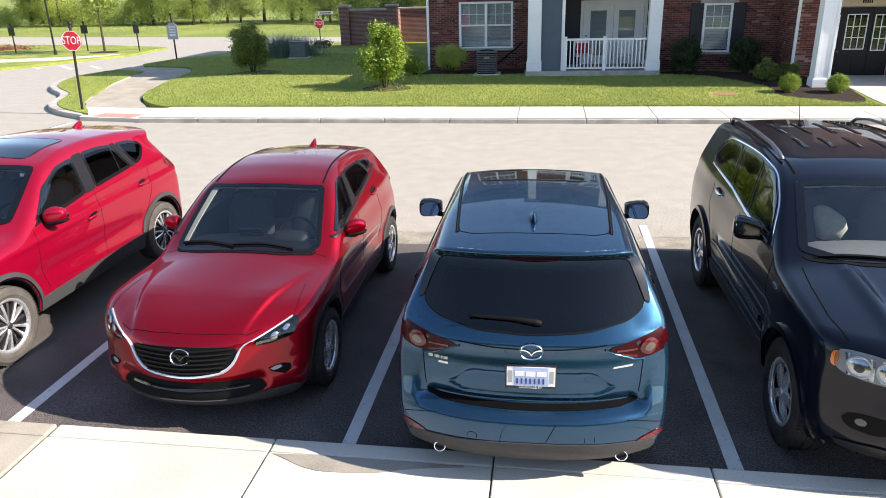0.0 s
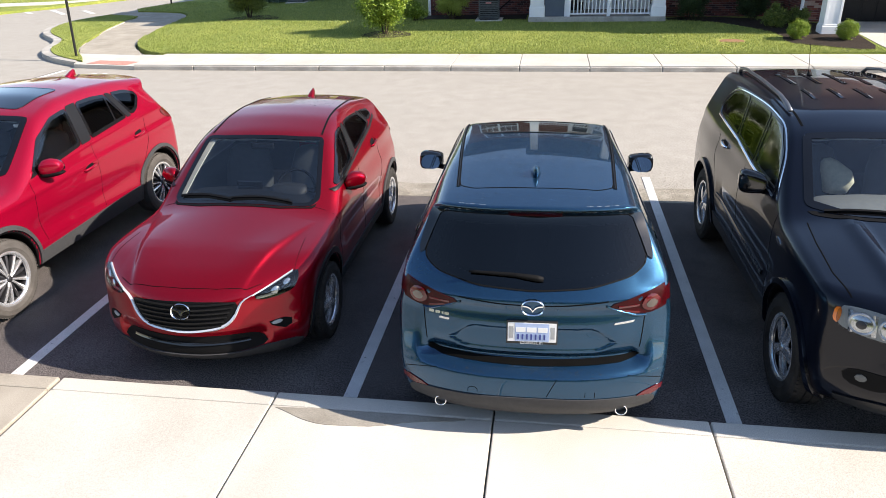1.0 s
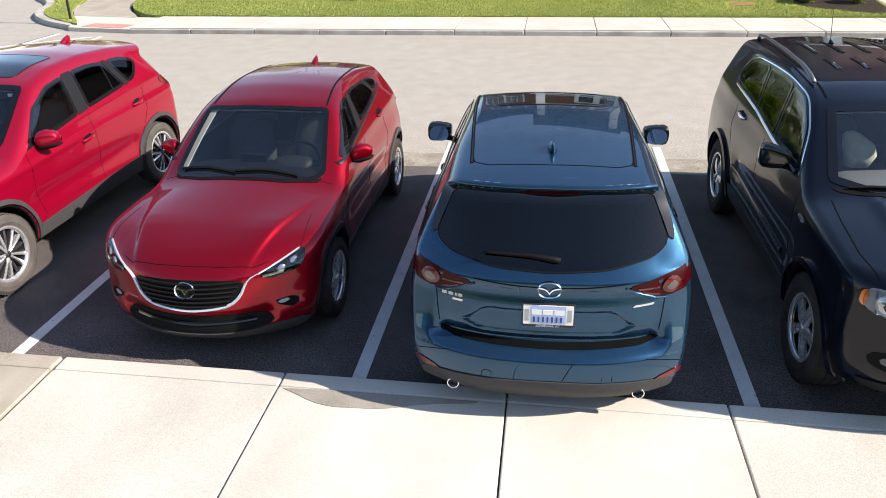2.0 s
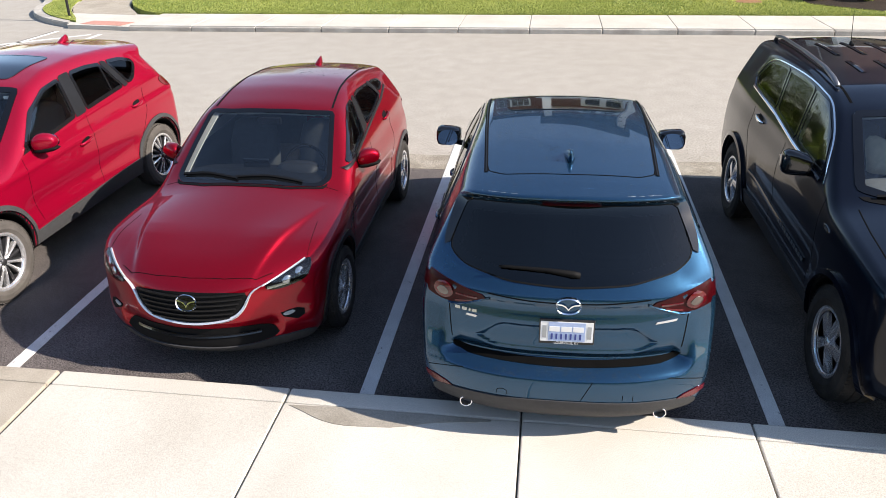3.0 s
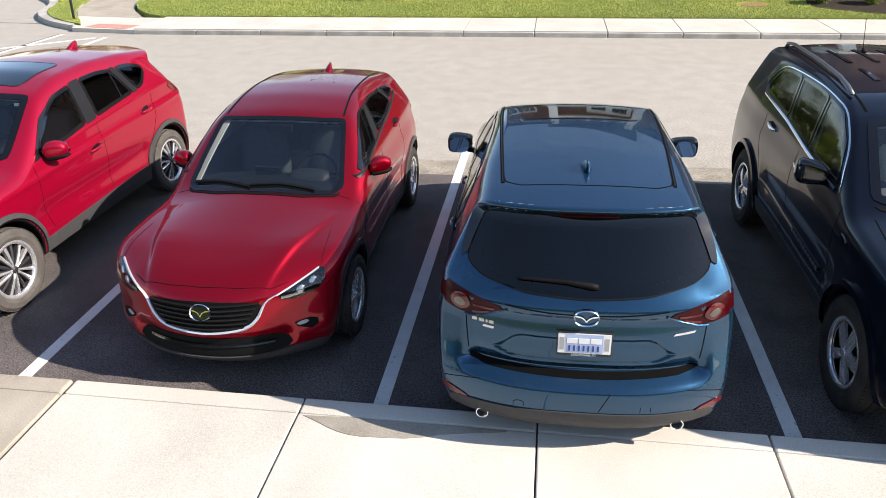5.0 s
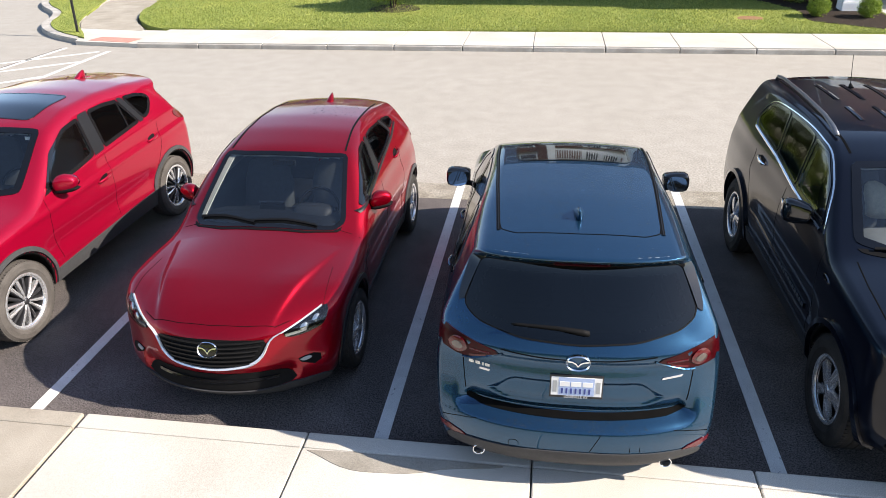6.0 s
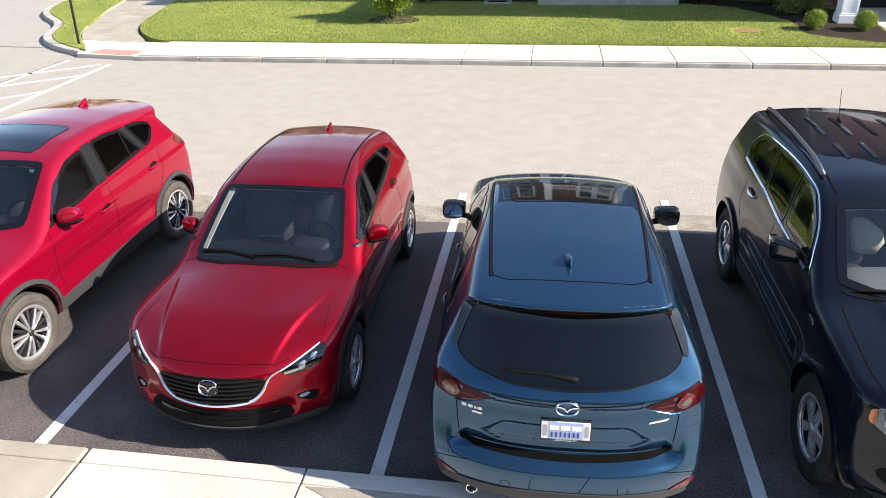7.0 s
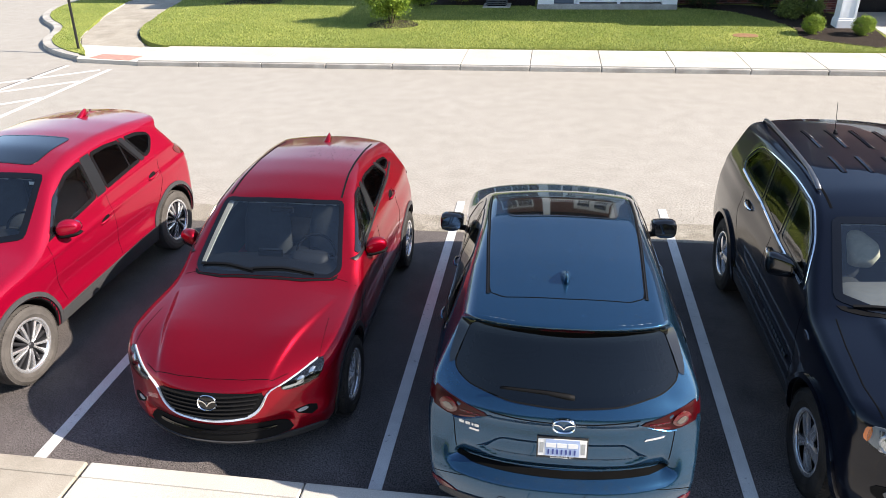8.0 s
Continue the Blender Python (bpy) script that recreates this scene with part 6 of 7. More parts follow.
    for w, mat in ((w1, SIDE_GLASS), (w2, TINT_GLASS), (w3, TINT_GLASS)):
        both(lambda view, s: side_window(sh, car, w, view, mat))
    both(lambda view, s: band(sh, "belt_trim", [(1.55, 1.055), (2.4, 1.08), (3.3, 1.115), (3.72, 1.19)], view, 0.018, CHROME, car, off=0.008))
    arch_ring(sh, car, 0.93, 0.075, CLADDING, label="grey plastic wheel-arch trim")
    arch_ring(sh, car, 3.63, 0.075, CLADDING, label="grey plastic wheel-arch trim")
    both(lambda view, s: panel(sh, "sill_cladding", [(1.38, 0.24), (3.18, 0.24), (3.20, 0.40), (1.36, 0.36)], view, CLADDING, car, off=0.012, depth=0.03))
    # roof seams and spoiler
    for s in (-1, 1):
        band(sh, "roof_channel", [(s * 0.575, 2.22), (s * 0.572, 2.6), (s * 0.546, 3.2), (s * 0.508, 3.84)], "top", 0.024, MATT_BLACK, car, off=0.003, depth=0.006)
        band(sh, "roof_channel_strip", [(s * 0.575, 2.22), (s * 0.572, 2.6), (s * 0.546, 3.2), (s * 0.508, 3.84)], "top", 0.007, PILLAR, car, off=0.006, depth=0.006)
    joint(sh, car, [(-0.515, 3.70), (-0.49, 3.83), (-0.40, 3.885), (0, 3.90), (0.40, 3.885), (0.49, 3.83), (0.515, 3.70)], "top", 0.007)
    for s in (-1, 1):
        panel(sh, "spoiler_wing", fillet([(s * 0.560, 1.490), (s * 0.660, 1.478), (s * 0.722, 1.30), (s * 0.738, 1.225), (s * 0.708, 1.215), (s * 0.660, 1.33), (s * 0.600, 1.462)], 0.012), "rear", GLOSS_BLACK, car, off=0.010, depth=0.018, label="gloss black wing beside the rear window")
    panel(sh, "brake_light", fillet([(-0.17, 1.497), (0.17, 1.497), (0.165, 1.482), (-0.165, 1.482)], 0.006), "rear", LAMP_DARK_RED, car, off=0.008, depth=0.012, step=0.02, label="high-mounted smoked brake light")
    fin(car, 3.55, sh.top(3.6) - 0.012, CAR_BLUE)
    both(lambda view, s: door_mirror(car, s * 0.82, 1.74, 1.10, s, GLOSS_BLACK, 0.21, None, 0.088, True))
    # tailgate seams
    joint(sh, car, [(-0.73, 1.06), (-0.70, 0.98), (-0.685, 0.80), (-0.675, 0.70)], "rear", 0.0055)
    joint(sh, car, [(0.73, 1.06), (0.70, 0.98), (0.685, 0.80), (0.675, 0.70)], "rear", 0.0055)
    joint(sh, car, [(-0.46, 1.035), (-0.2, 1.015), (0, 1.010), (0.2, 1.015), (0.46, 1.035)], "rear", 0.007)
    for s in (-1, 1):
        lamp = fillet([(s * 0.450, 1.008), (s * 0.56, 1.032), (s * 0.66, 1.056), (s * 0.75, 1.074), (s * 0.83, 1.096), (s * 0.87, 1.100), (s * 0.87, 0.975), (s * 0.80, 0.942), (s * 0.72, 0.922), (s * 0.64, 0.924), (s * 0.55, 0.957)], 0.025)
        tl = panel(sh, "tail_lamp", lamp, "rear", LAMP_DARK_RED, car, off=0.006, depth=0.02, label="smoked red tail lamp")
        ring = [(s * 0.725 + 0.060 * math.cos(a), 0.994 + 0.054 * math.sin(a)) for a in np.linspace(0, 2 * math.pi, 28, endpoint=False)]
        panel(sh, "lamp_ring", ring, "rear", LAMP_RED, tl, off=0.011, depth=0.008, step=0.02, dome=0.006)
        panel(sh, "lamp_core", inset(ring, 0.024), "rear", LAMP_CLEAR, tl, off=0.018, depth=0.008, step=0.02, dome=0.006)
        band(sh, "lamp_glow_bar", [(s * 0.52, 0.990), (s * 0.58, 0.988), (s * 0.650, 0.990)], "rear", 0.016, LAMP_RED, tl, off=0.009)
        band(sh, "lamp_foot_bar", [(s * 0.55, 0.962), (s * 0.60, 0.945), (s * 0.655, 0.935)], "rear", 0.012, LAMP_RED, tl, off=0.009)
        band(sh, "lamp_rim", [(s * 0.448, 1.004), (s * 0.50, 0.975), (s * 0.55, 0.950), (s * 0.64, 0.914), (s * 0.70, 0.912)], "rear", 0.012, CAR_BLUE, tl, off=0.006, ridge=0.005)
        wrap = chaikin([(4.08, 1.07), (4.24, 1.075), (4.28, 0.98), (4.18, 0.975)], 2)
        panel(sh, "lamp_wrap", wrap, "side" if s > 0 else "left", LAMP_DARK_RED, tl, off=0.006, depth=0.02)
        refl = chaikin([(s * 0.66, 0.405), (s * 0.84, 0.46), (s * 0.845, 0.41), (s * 0.68, 0.37)], 1)
        panel(sh, "bumper_reflector", refl, "rear", LAMP_RED, car, off=0.006, depth=0.012)
        pipe = part("exhaust_pipe", lathe([(4.40, 0.038), (4.555, 0.040), (4.56, 0.036), (4.555, 0.032), (4.42, 0.030)], 24), CHROME, car, smooth=True)
        pipe.matrix_local = Matrix(((0, -1, 0, s * 0.585), (1, 0, 0, -0.126), (0, 0, 1, 0.278), (0, 0, 0, 1)))
    # bumper skirt, shelf and bars
    panel(sh, "bumper_skirt", chaikin([(-0.80, 0.385), (-0.66, 0.398), (-0.45, 0.408), (0, 0.420), (0.45, 0.408), (0.66, 0.398), (0.80, 0.385), (0.78, 0.25), (0, 0.235), (-0.78, 0.25)], 1), "rear", CLADDING, car, off=0.008, depth=0.03)
    # shade in the gap below the tailgate, laid in as a near-black strip
    panel(sh, "tailgate_gap_shade", fillet([(-0.685, 0.672), (-0.60, 0.642), (0, 0.632), (0.60, 0.642), (0.685, 0.672), (0.67, 0.630), (0.58, 0.612), (0, 0.606), (-0.58, 0.612), (-0.67, 0.630)], 0.02), "rear", SHADOW_GAP, car, off=0.003, depth=0.01)
    for x0, z0, x1, z1 in ((-0.10, 0.43, -0.16, 0.56), (0.60, 0.56, 0.82, 0.50), (-0.60, 0.56, -0.82, 0.50)):
        joint(sh, car, [(x0, z0), ((x0 + x1) / 2, (z0 + z1) / 2 + 0.006), (x1, z1)], "rear", 0.004)
    joint(sh, car, [(0.335, 0.428), (0.335, 0.470), (0.395, 0.467), (0.395, 0.424)], "rear", 0.003)
    joint(sh, car, [(-0.34, 0.428), (-0.34, 0.468)], "rear", 0.003)
    joint(sh, car, [(-0.40, 0.424), (-0.40, 0.464)], "rear", 0.003)
    rain_drops(sh, car, -0.52, 0.52, 4.47, 4.535, 260, 8)
    rain_drops(sh, car, -0.47, 0.47, 2.8, 3.74, 620, 5)
    rain_drops(sh, car, -0.55, 0.55, 3.92, 4.05, 30, 6)
    winged_badge(car, (0, 4.435, 1.005), "rear", 0.145, CHROME, Matrix.Rotation(radians(180), 4, "Z") @ Matrix.Rotation(radians(97), 4, "X"), CAR_BLUE)
    # plate in its frame; the writing is kept as bars
    plate = part("number_plate", block(-0.158, 0.158, -0.010, 0.0, -0.080, 0.080, 0.004), PLATE_FRAME, car, "pale blue paper number plate in a black frame")
    plate.matrix_local = Matrix.Translation((0, 4.422, 0.828)) @ Matrix.Rotation(radians(180), 4, "Z") @ Matrix.Rotation(radians(-5), 4, "X")
    part("plate_sheet", block(-0.150, 0.150, -0.013, -0.009, -0.062, 0.066), SIGN_WHITE, plate)
    part("plate_field", block(-0.105, 0.105, -0.0145, -0.012, -0.058, 0.062), PLATE_BLUE, plate)
    for k in range(3):
        part("plate_sticker", block(-0.10 + k * 0.068, -0.04 + k * 0.068, -0.0165, -0.014, 0.004, 0.036), SIGN_WHITE, plate)
    for k in range(7):
        part("plate_bar", block(-0.090 + k * 0.027, -0.079 + k * 0.027, -0.0165, -0.014, -0.046, -0.010), INK_BLUE, plate)
    for s in (-1, 1):
        part("plate_strip_bar", block(s * 0.128 - 0.012, s * 0.128 + 0.012, -0.0145, -0.0125, -0.04, 0.04), SIGN_GREY, plate)
    bm = letters("LOUISVILLE, KY", 0.021, 0.0008)
    ob = part("plate_lettering", bm, SIGN_WHITE, plate)
    ob.matrix_local = Matrix.Translation((0, -0.0115, -0.0715)) @ Matrix.Rotation(radians(90), 4, "X")
    # model bars
    for k, (w, g) in enumerate(((0.036, 0), (0.036, 0.042), (0.014, 0.083), (0.034, 0.102))):
        xx = 0.655 - g
        panel(sh, "model_bar", [(xx, 0.889), (xx - w * 0.85, 0.887), (xx - w * 0.85, 0.906), (xx, 0.908)], "rear", ALLOY, car, off=0.005, depth=0.006, step=0.02)
    panel(sh, "model_bar", [(0.59, 0.862), (0.52, 0.860), (0.52, 0.874), (0.59, 0.876)], "rear", ALLOY, car, off=0.005, depth=0.006, step=0.02)
    panel(sh, "model_bar", [(-0.50, 0.871), (-0.63, 0.877), (-0.63, 0.889), (-0.50, 0.883)], "rear", ALLOY, car, off=0.005, depth=0.006, step=0.02)
    # wiper
    bm = blob([((-0.06, 4.345, 1.155), 0.020, 0.014, (0, 0.6, 0.8), (0, -0.8, 0.6)), ((-0.02, 4.352, 1.165), 0.022, 0.018, (0, 0.6, 0.8), (0, -0.8, 0.6)), ((0.12, 4.342, 1.180), 0.013, 0.012, (0, 0.6, 0.8), (0, -0.8, 0.6)), ((0.36, 4.325, 1.185), 0.008, 0.008, (0, 0.6, 0.8), (0, -0.8, 0.6)), ((0.40, 4.322, 1.185), 0.006, 0.006, (0, 0.6, 0.8), (0, -0.8, 0.6))])
    part("rear_wiper", bm, MATT_BLACK, car, smooth=True)
    for y in (0.93, 3.63):
        for s in (-1, 1):
            wheel(car, s * 0.80, y, 0.36, 0.225, s, 5, "plain")
    both(lambda view, s: (joint(sh, car, [(1.42, 1.02), (1.40, 0.7), (1.50, 0.42)], view), joint(sh, car, [(2.42, 1.07), (2.44, 0.42)], view), joint(sh, car, [(3.30, 1.10), (3.36, 0.85), (3.22, 0.62), (3.10, 0.42)], view)))
    both(lambda view, s: (handle(sh, car, 2.25, 0.93, view, CAR_BLUE), handle(sh, car, 3.18, 0.97, view, CAR_BLUE)))
    for x in (-0.36, 0.36):
        seat(car, x, 2.15, 0.66, SEAT_DARK)
        seat(car, x, 3.05, 0.68, SEAT_DARK)
    return car, sh


# deep red small crossover, nose to the kerb
def red_hatchback():
    def extra(sh, f, ax, y, z):
        # hood creases and a hollow below the lamp line
        d = ax - (0.392 + 0.275 * y)
        crease = 0.030 * 0.5 * (1 - np.tanh(d / 0.016)) * np.exp(-(np.minimum(d, 0) / 0.24) ** 2) * np.clip((y - 0.12) / 0.4, 0, 1) * np.clip((1.15 - y) / 0.5, 0, 1) * (z > 0.65)
        f = f - crease
        low = 0.05 * np.exp(-((z - 0.36) / 0.07) ** 2) * np.clip((0.62 - ax) / 0.08, 0, 1) * (y < 0.5)
        fender = 0.022 * np.exp(-((y - 0.9) / 0.45) ** 2) * np.exp(-((z - 0.80) / 0.10) ** 2) * np.clip((ax - 0.62) / 0.16, 0, 1)
        side = 0.020 * np.exp(-((z - 0.62 - 0.05 * np.sin(y * 1.2)) / 0.10) ** 2) * np.clip((y - 1.2) / 0.3, 0, 1) * np.clip((3.2 - y) / 0.3, 0, 1) * (ax > 0.5)
        return f + low - fender + side
    sh = Shell(
        top=[(0, 0.67), (0.10, 0.735), (0.25, 0.81), (0.55, 0.89), (0.95, 0.945), (1.25, 0.985), (1.38, 1.02), (1.64, 1.20), (2.04, 1.42), (2.4, 1.49), (2.75, 1.505), (3.2, 1.48), (3.7, 1.41), (4.0, 1.35)],
        front=[(0.12, 0.20), (0.18, 0.07), (0.26, 0.01), (0.38, 0.0), (0.46, 0.03), (0.55, 0.04), (0.67, 0.055), (0.73, 0.08), (0.82, 0.20), (1.2, 0.9)],
        rear=[(0.15, 4.06), (0.35, 4.21), (0.6, 4.23), (0.8, 4.18), (1.0, 4.12), (1.32, 3.90), (1.5, 3.85)],
        width=[(0, 0.84), (0.4, 0.865), (0.86, 0.880), (1.5, 0.862), (2.6, 0.862), (3.43, 0.884), (4.0, 0.85), (4.3, 0.80)],
        tuck=[(0.1, 0.12), (0.25, 0.05), (0.45, 0.015), (0.7, 0.0), (0.82, 0.006), (0.95, 0.04), (1.2, 0.04)],
        belt=[(0, 0.86), (0.8, 0.93), (1.3, 0.985), (3.3, 1.07), (4.2, 1.10)],
        lean=[(0, 0.5), (1.2, 0.5), (1.8, 0.46), (2.5, 0.52), (3.2, 0.62), (4.2, 0.75)],
        crown=[(0, 0.05), (0.6, 0.05), (1.1, 0.085), (1.6, 0.11), (2.1, 0.065), (2.6, 0.045), (4.0, 0.05)],
        axles=(0.90, 3.46), radius=0.282, arch=0.378, bow=(0.44, 0.45, 2.3, 2.4), extra=extra, under=0.115, edge=0.08)
    car = thing("hatchback_car", pose(-1.235, 0.10, 0.05, 0, 0, 0.3), "deep red small crossover parked nose to the kerb", "car", "cars in the row")
    screen = fillet([(-0.67, 1.44), (-0.60, 1.34), (-0.35, 1.27), (0, 1.25), (0.35, 1.27), (0.60, 1.34), (0.67, 1.44), (0.565, 2.05), (0.35, 2.01), (0, 1.995), (-0.35, 2.01), (-0.565, 2.05)], 0.05)
    w1 = [(1.60, 1.045), (1.90, 1.085), (2.19, 1.118), (2.385, 1.394), (2.20, 1.372), (2.02, 1.302), (1.80, 1.172)]
    w2 = [(2.37, 1.150), (2.78, 1.185), (3.06, 1.225), (3.07, 1.27), (2.96, 1.385), (2.65, 1.405), (2.48, 1.396)]
    w3 = [(3.14, 1.255), (3.34, 1.285), (3.31, 1.345), (3.04, 1.385)]
    holes = [("top", inset(screen, 0.026))] + [("side", inset(fillet(w, 0.045), 0.014)) for w in (w1, w2, w3)]
    body_parts(sh, 4.275, holes, SOUL_RED, car, "deep red metallic body shell", (0.98, 4.1), 0.0165)
    wheel_wells(sh, car)
    cabin_floor(car, 0.68, 1.1, 4.0, 0.48)
    ws = panel(sh, "windscreen", screen, "top", CLEAR_GLASS, car, off=0.003, depth=0.006, label="clear windscreen")
    band(sh, "windscreen_edge", inset(screen, 0.020), "top", 0.042, FRIT, ws, off=0.005, depth=0.008, closed=True)
    for w, mat in ((w1, SIDE_GLASS), (w2, TINT_GLASS), (w3, TINT_GLASS)):
        both(lambda view, s: side_window(sh, car, w, view, mat, 0.022))
    both(lambda view, s: (panel(sh, "pillar_trim", [(2.195, 1.120), (2.365, 1.145), (2.475, 1.400), (2.395, 1.400)], view, PILLAR, car, off=0.005, depth=0.01), panel(sh, "pillar_trim", [(3.065, 1.232), (3.135, 1.245), (3.035, 1.390), (2.965, 1.394)], view, PILLAR, car, off=0.005, depth=0.01)))
    both(lambda view, s: (band(sh, "belt_trim", [(1.56, 1.022), (1.90, 1.070), (2.40, 1.128), (3.06, 1.205), (3.36, 1.265)], view, 0.024, PILLAR, car, off=0.005, ridge=0.003, label="black belt strip")))
    # cowl and wipers
    panel(sh, "cowl_panel", fillet([(-0.66, 1.41), (-0.60, 1.335), (-0.36, 1.262), (0, 1.242), (0.36, 1.262), (0.60, 1.335), (0.66, 1.41), (0.635, 1.33), (0.36, 1.232), (0, 1.210), (-0.36, 1.232), (-0.635, 1.33)], 0.02), "top", MATT_BLACK, car, off=0.004, depth=0.01)
    for x0, x1, y0, y1 in ((0.45, -0.10, 1.34, 1.32), (-0.08, -0.60, 1.30, 1.42)):
        band(sh, "wiper", [(x0, y0), ((x0 + x1) / 2, (y0 + y1) / 2 + 0.02), (x1, y1)], "top", 0.020, MATT_BLACK, car, off=0.022, depth=0.014)
    arch_ring(sh, car, 0.90, 0.092, PILLAR, label="black plastic wheel-arch trim")
    arch_ring(sh, car, 3.46, 0.085, CLADDING, label="grey plastic wheel-arch trim")
    both(lambda view, s: panel(sh, "sill_cladding", [(1.28, 0.22), (3.02, 0.22), (3.02, 0.36), (1.26, 0.33)], view, CLADDING, car, off=0.010, depth=0.03))
    # grille with louvres, chrome wing and badge
    grille = fillet([(-0.415, 0.655), (-0.25, 0.668), (0, 0.672), (0.25, 0.668), (0.415, 0.655), (0.375, 0.535), (0.30, 0.475), (0, 0.440), (-0.30, 0.475), (-0.375, 0.535)], 0.02)
    gr = panel(sh, "grille", grille, "front", MATT_BLACK, car, off=0.004, depth=0.02, label="black louvred grille")
    for k in range(6):
        z = 0.478 + k * 0.034
        half = 0.285 + 0.022 * k
        band(sh, "louvre", [(-half, z + 0.006), (0, z - 0.006), (half, z + 0.006)], "front", 0.010, LOUVRE, gr, off=0.016, depth=0.014)
    wing = [(-0.51, 0.690), (-0.435, 0.662), (-0.405, 0.600), (-0.375, 0.535), (-0.30, 0.472), (-0.15, 0.448), (0, 0.434), (0.15, 0.448), (0.30, 0.472), (0.375, 0.535), (0.405, 0.600), (0.435, 0.662), (0.51, 0.690)]
    band(sh, "grille_trim", chaikin(wing, 2, False), "front", [0.005, 0.018, 0.023, 0.018, 0.018, 0.018, 0.023, 0.018, 0.005], SATIN, car, off=0.014, depth=0.02, ridge=0.008, label="chrome strip under the grille")
    winged_badge(car, (0, sh.project([(0, 0.60)], "front")[0][0][1] - 0.018, 0.605), "front", 0.155, CHROME, Matrix.Rotation(radians(74), 4, "X"))
    # lower intake, lip and fog lamps
    intake = chaikin([(-0.52, 0.385), (-0.36, 0.395), (0, 0.375), (0.36, 0.395), (0.52, 0.385), (0.60, 0.29), (0.40, 0.255), (0, 0.245), (-0.40, 0.255), (-0.60, 0.29)], 1)
    it = panel(sh, "lower_intake", intake, "front", MATT_BLACK, car, off=0.004, depth=0.02, label="black lower air intake")
    band(sh, "intake_bar", [(-0.46, 0.335), (0, 0.318), (0.46, 0.335)], "front", 0.022, GLOSS_BLACK, it, off=0.016, depth=0.016)
    lip = chaikin([(-0.80, 0.27), (-0.6, 0.285), (-0.40, 0.252), (0, 0.240), (0.40, 0.252), (0.6, 0.285), (0.80, 0.27), (0.74, 0.165), (0.4, 0.145), (0, 0.140), (-0.4, 0.145), (-0.74, 0.165)], 1)
    panel(sh, "bumper_lip", lip, "front", CLADDING, car, off=0.014, depth=0.03, label="grey plastic bumper lip")
    for s in (-1, 1):
        fog = chaikin([(s * 0.565, 0.452), (s * 0.70, 0.475), (s * 0.76, 0.43), (s * 0.72, 0.375), (s * 0.66, 0.405)], 1)
        fg = panel(sh, "fog_recess", fog, "front", MATT_BLACK, car, off=0.004, depth=0.02)
        panel(sh, "fog_lamp", chaikin([(s * 0.60, 0.452), (s * 0.675, 0.465), (s * 0.69, 0.44), (s * 0.63, 0.428)], 2), "front", SIGN_GREY, fg, off=0.010, depth=0.01, step=0.02, dome=0.006)
        lamp = fillet([(s * 0.50, 0.680), (s * 0.62, 0.730), (s * 0.74, 0.780), (s * 0.775, 0.785), (s * 0.79, 0.740), (s * 0.765, 0.670), (s * 0.66, 0.645), (s * 0.55, 0.642)], 0.03)
        hl = panel(sh, "headlamp", lamp, "front", GLOSS_BLACK, car, off=0.004, depth=0.02, label="slim clear headlamp with dark inside", step=0.03)
        for cx, cz, r in ((0.645, 0.692, 0.030), (0.715, 0.726, 0.026)):
            ring = [(s * cx + r * math.cos(a) * 0.9, cz + r * math.sin(a) * 0.8) for a in np.linspace(0, 2 * math.pi, 20, endpoint=False)]
            panel(sh, "lamp_bowl", ring, "front", LAMP_SILVER, hl, off=0.009, depth=0.008, step=0.015, dome=0.008)
        band(sh, "lamp_strip", [(s * 0.53, 0.664), (s * 0.60, 0.667), (s * 0.66, 0.672)], "front", 0.018, LAMP_SILVER, hl, off=0.009)
        band(sh, "lamp_brow", [(s * 0.50, 0.684), (s * 0.62, 0.731), (s * 0.74, 0.779)], "front", 0.010, SATIN, hl, off=0.010)
        panel(sh, "lamp_glass", inset(lamp, 0.003), "front", LAMP_COVER, hl, off=0.020, depth=0.014, step=0.03)
    # hood seams
    joint(sh, car, [(-0.56, 0.262), (-0.46, 0.190), (-0.25, 0.150), (0, 0.136), (0.25, 0.150), (0.46, 0.190), (0.56, 0.262)], "top", 0.0035)
    for s in (-1, 1):
        joint(sh, car, [(s * 0.752, 0.42), (s * 0.740, 0.60), (s * 0.715, 0.85)], "top", 0.0025)
    # cover only on the sunlit side; its missing twin stands for shade
    for s in (-1,):
        band(sh, "pillar_cover", [(s * 0.655, 1.47), (s * 0.60, 1.75), (s * 0.545, 2.02)], "top", 0.11, HEADLINER, car, off=-0.022, depth=0.01, label="cream inside cover of the windscreen pillar")
    for s in (-1, 1):
        band(sh, "roof_channel", [(s * 0.535, 2.08), (s * 0.505, 2.5), (s * 0.495, 3.0), (s * 0.49, 3.5)], "top", 0.016, MATT_BLACK, car, off=0.003, depth=0.006)
    for s in (-1, 1):
        side = "side" if s > 0 else "left"
        panel(sh, "tail_lamp", fillet([(3.70, 1.020), (3.90, 1.035), (3.98, 1.00), (3.95, 0.92), (3.84, 0.93)], 0.03), side, LAMP_RED, car, off=0.006, depth=0.02, step=0.03, label="red tail lamp on the haunch")
    rain_drops(sh, car, -0.05, 0.42, 2.75, 3.3, 110, 7)
    fin(car, 3.40, sh.top(3.45) - 0.012, SOUL_RED)
    both(lambda view, s: door_mirror(car, s * 0.77, 1.80, 1.035, s, SOUL_RED, 0.17, MATT_BLACK))
    both(lambda view, s: (handle(sh, car, 2.04, 0.90, view, SOUL_RED), handle(sh, car, 2.90, 1.07, view, SOUL_RED)))
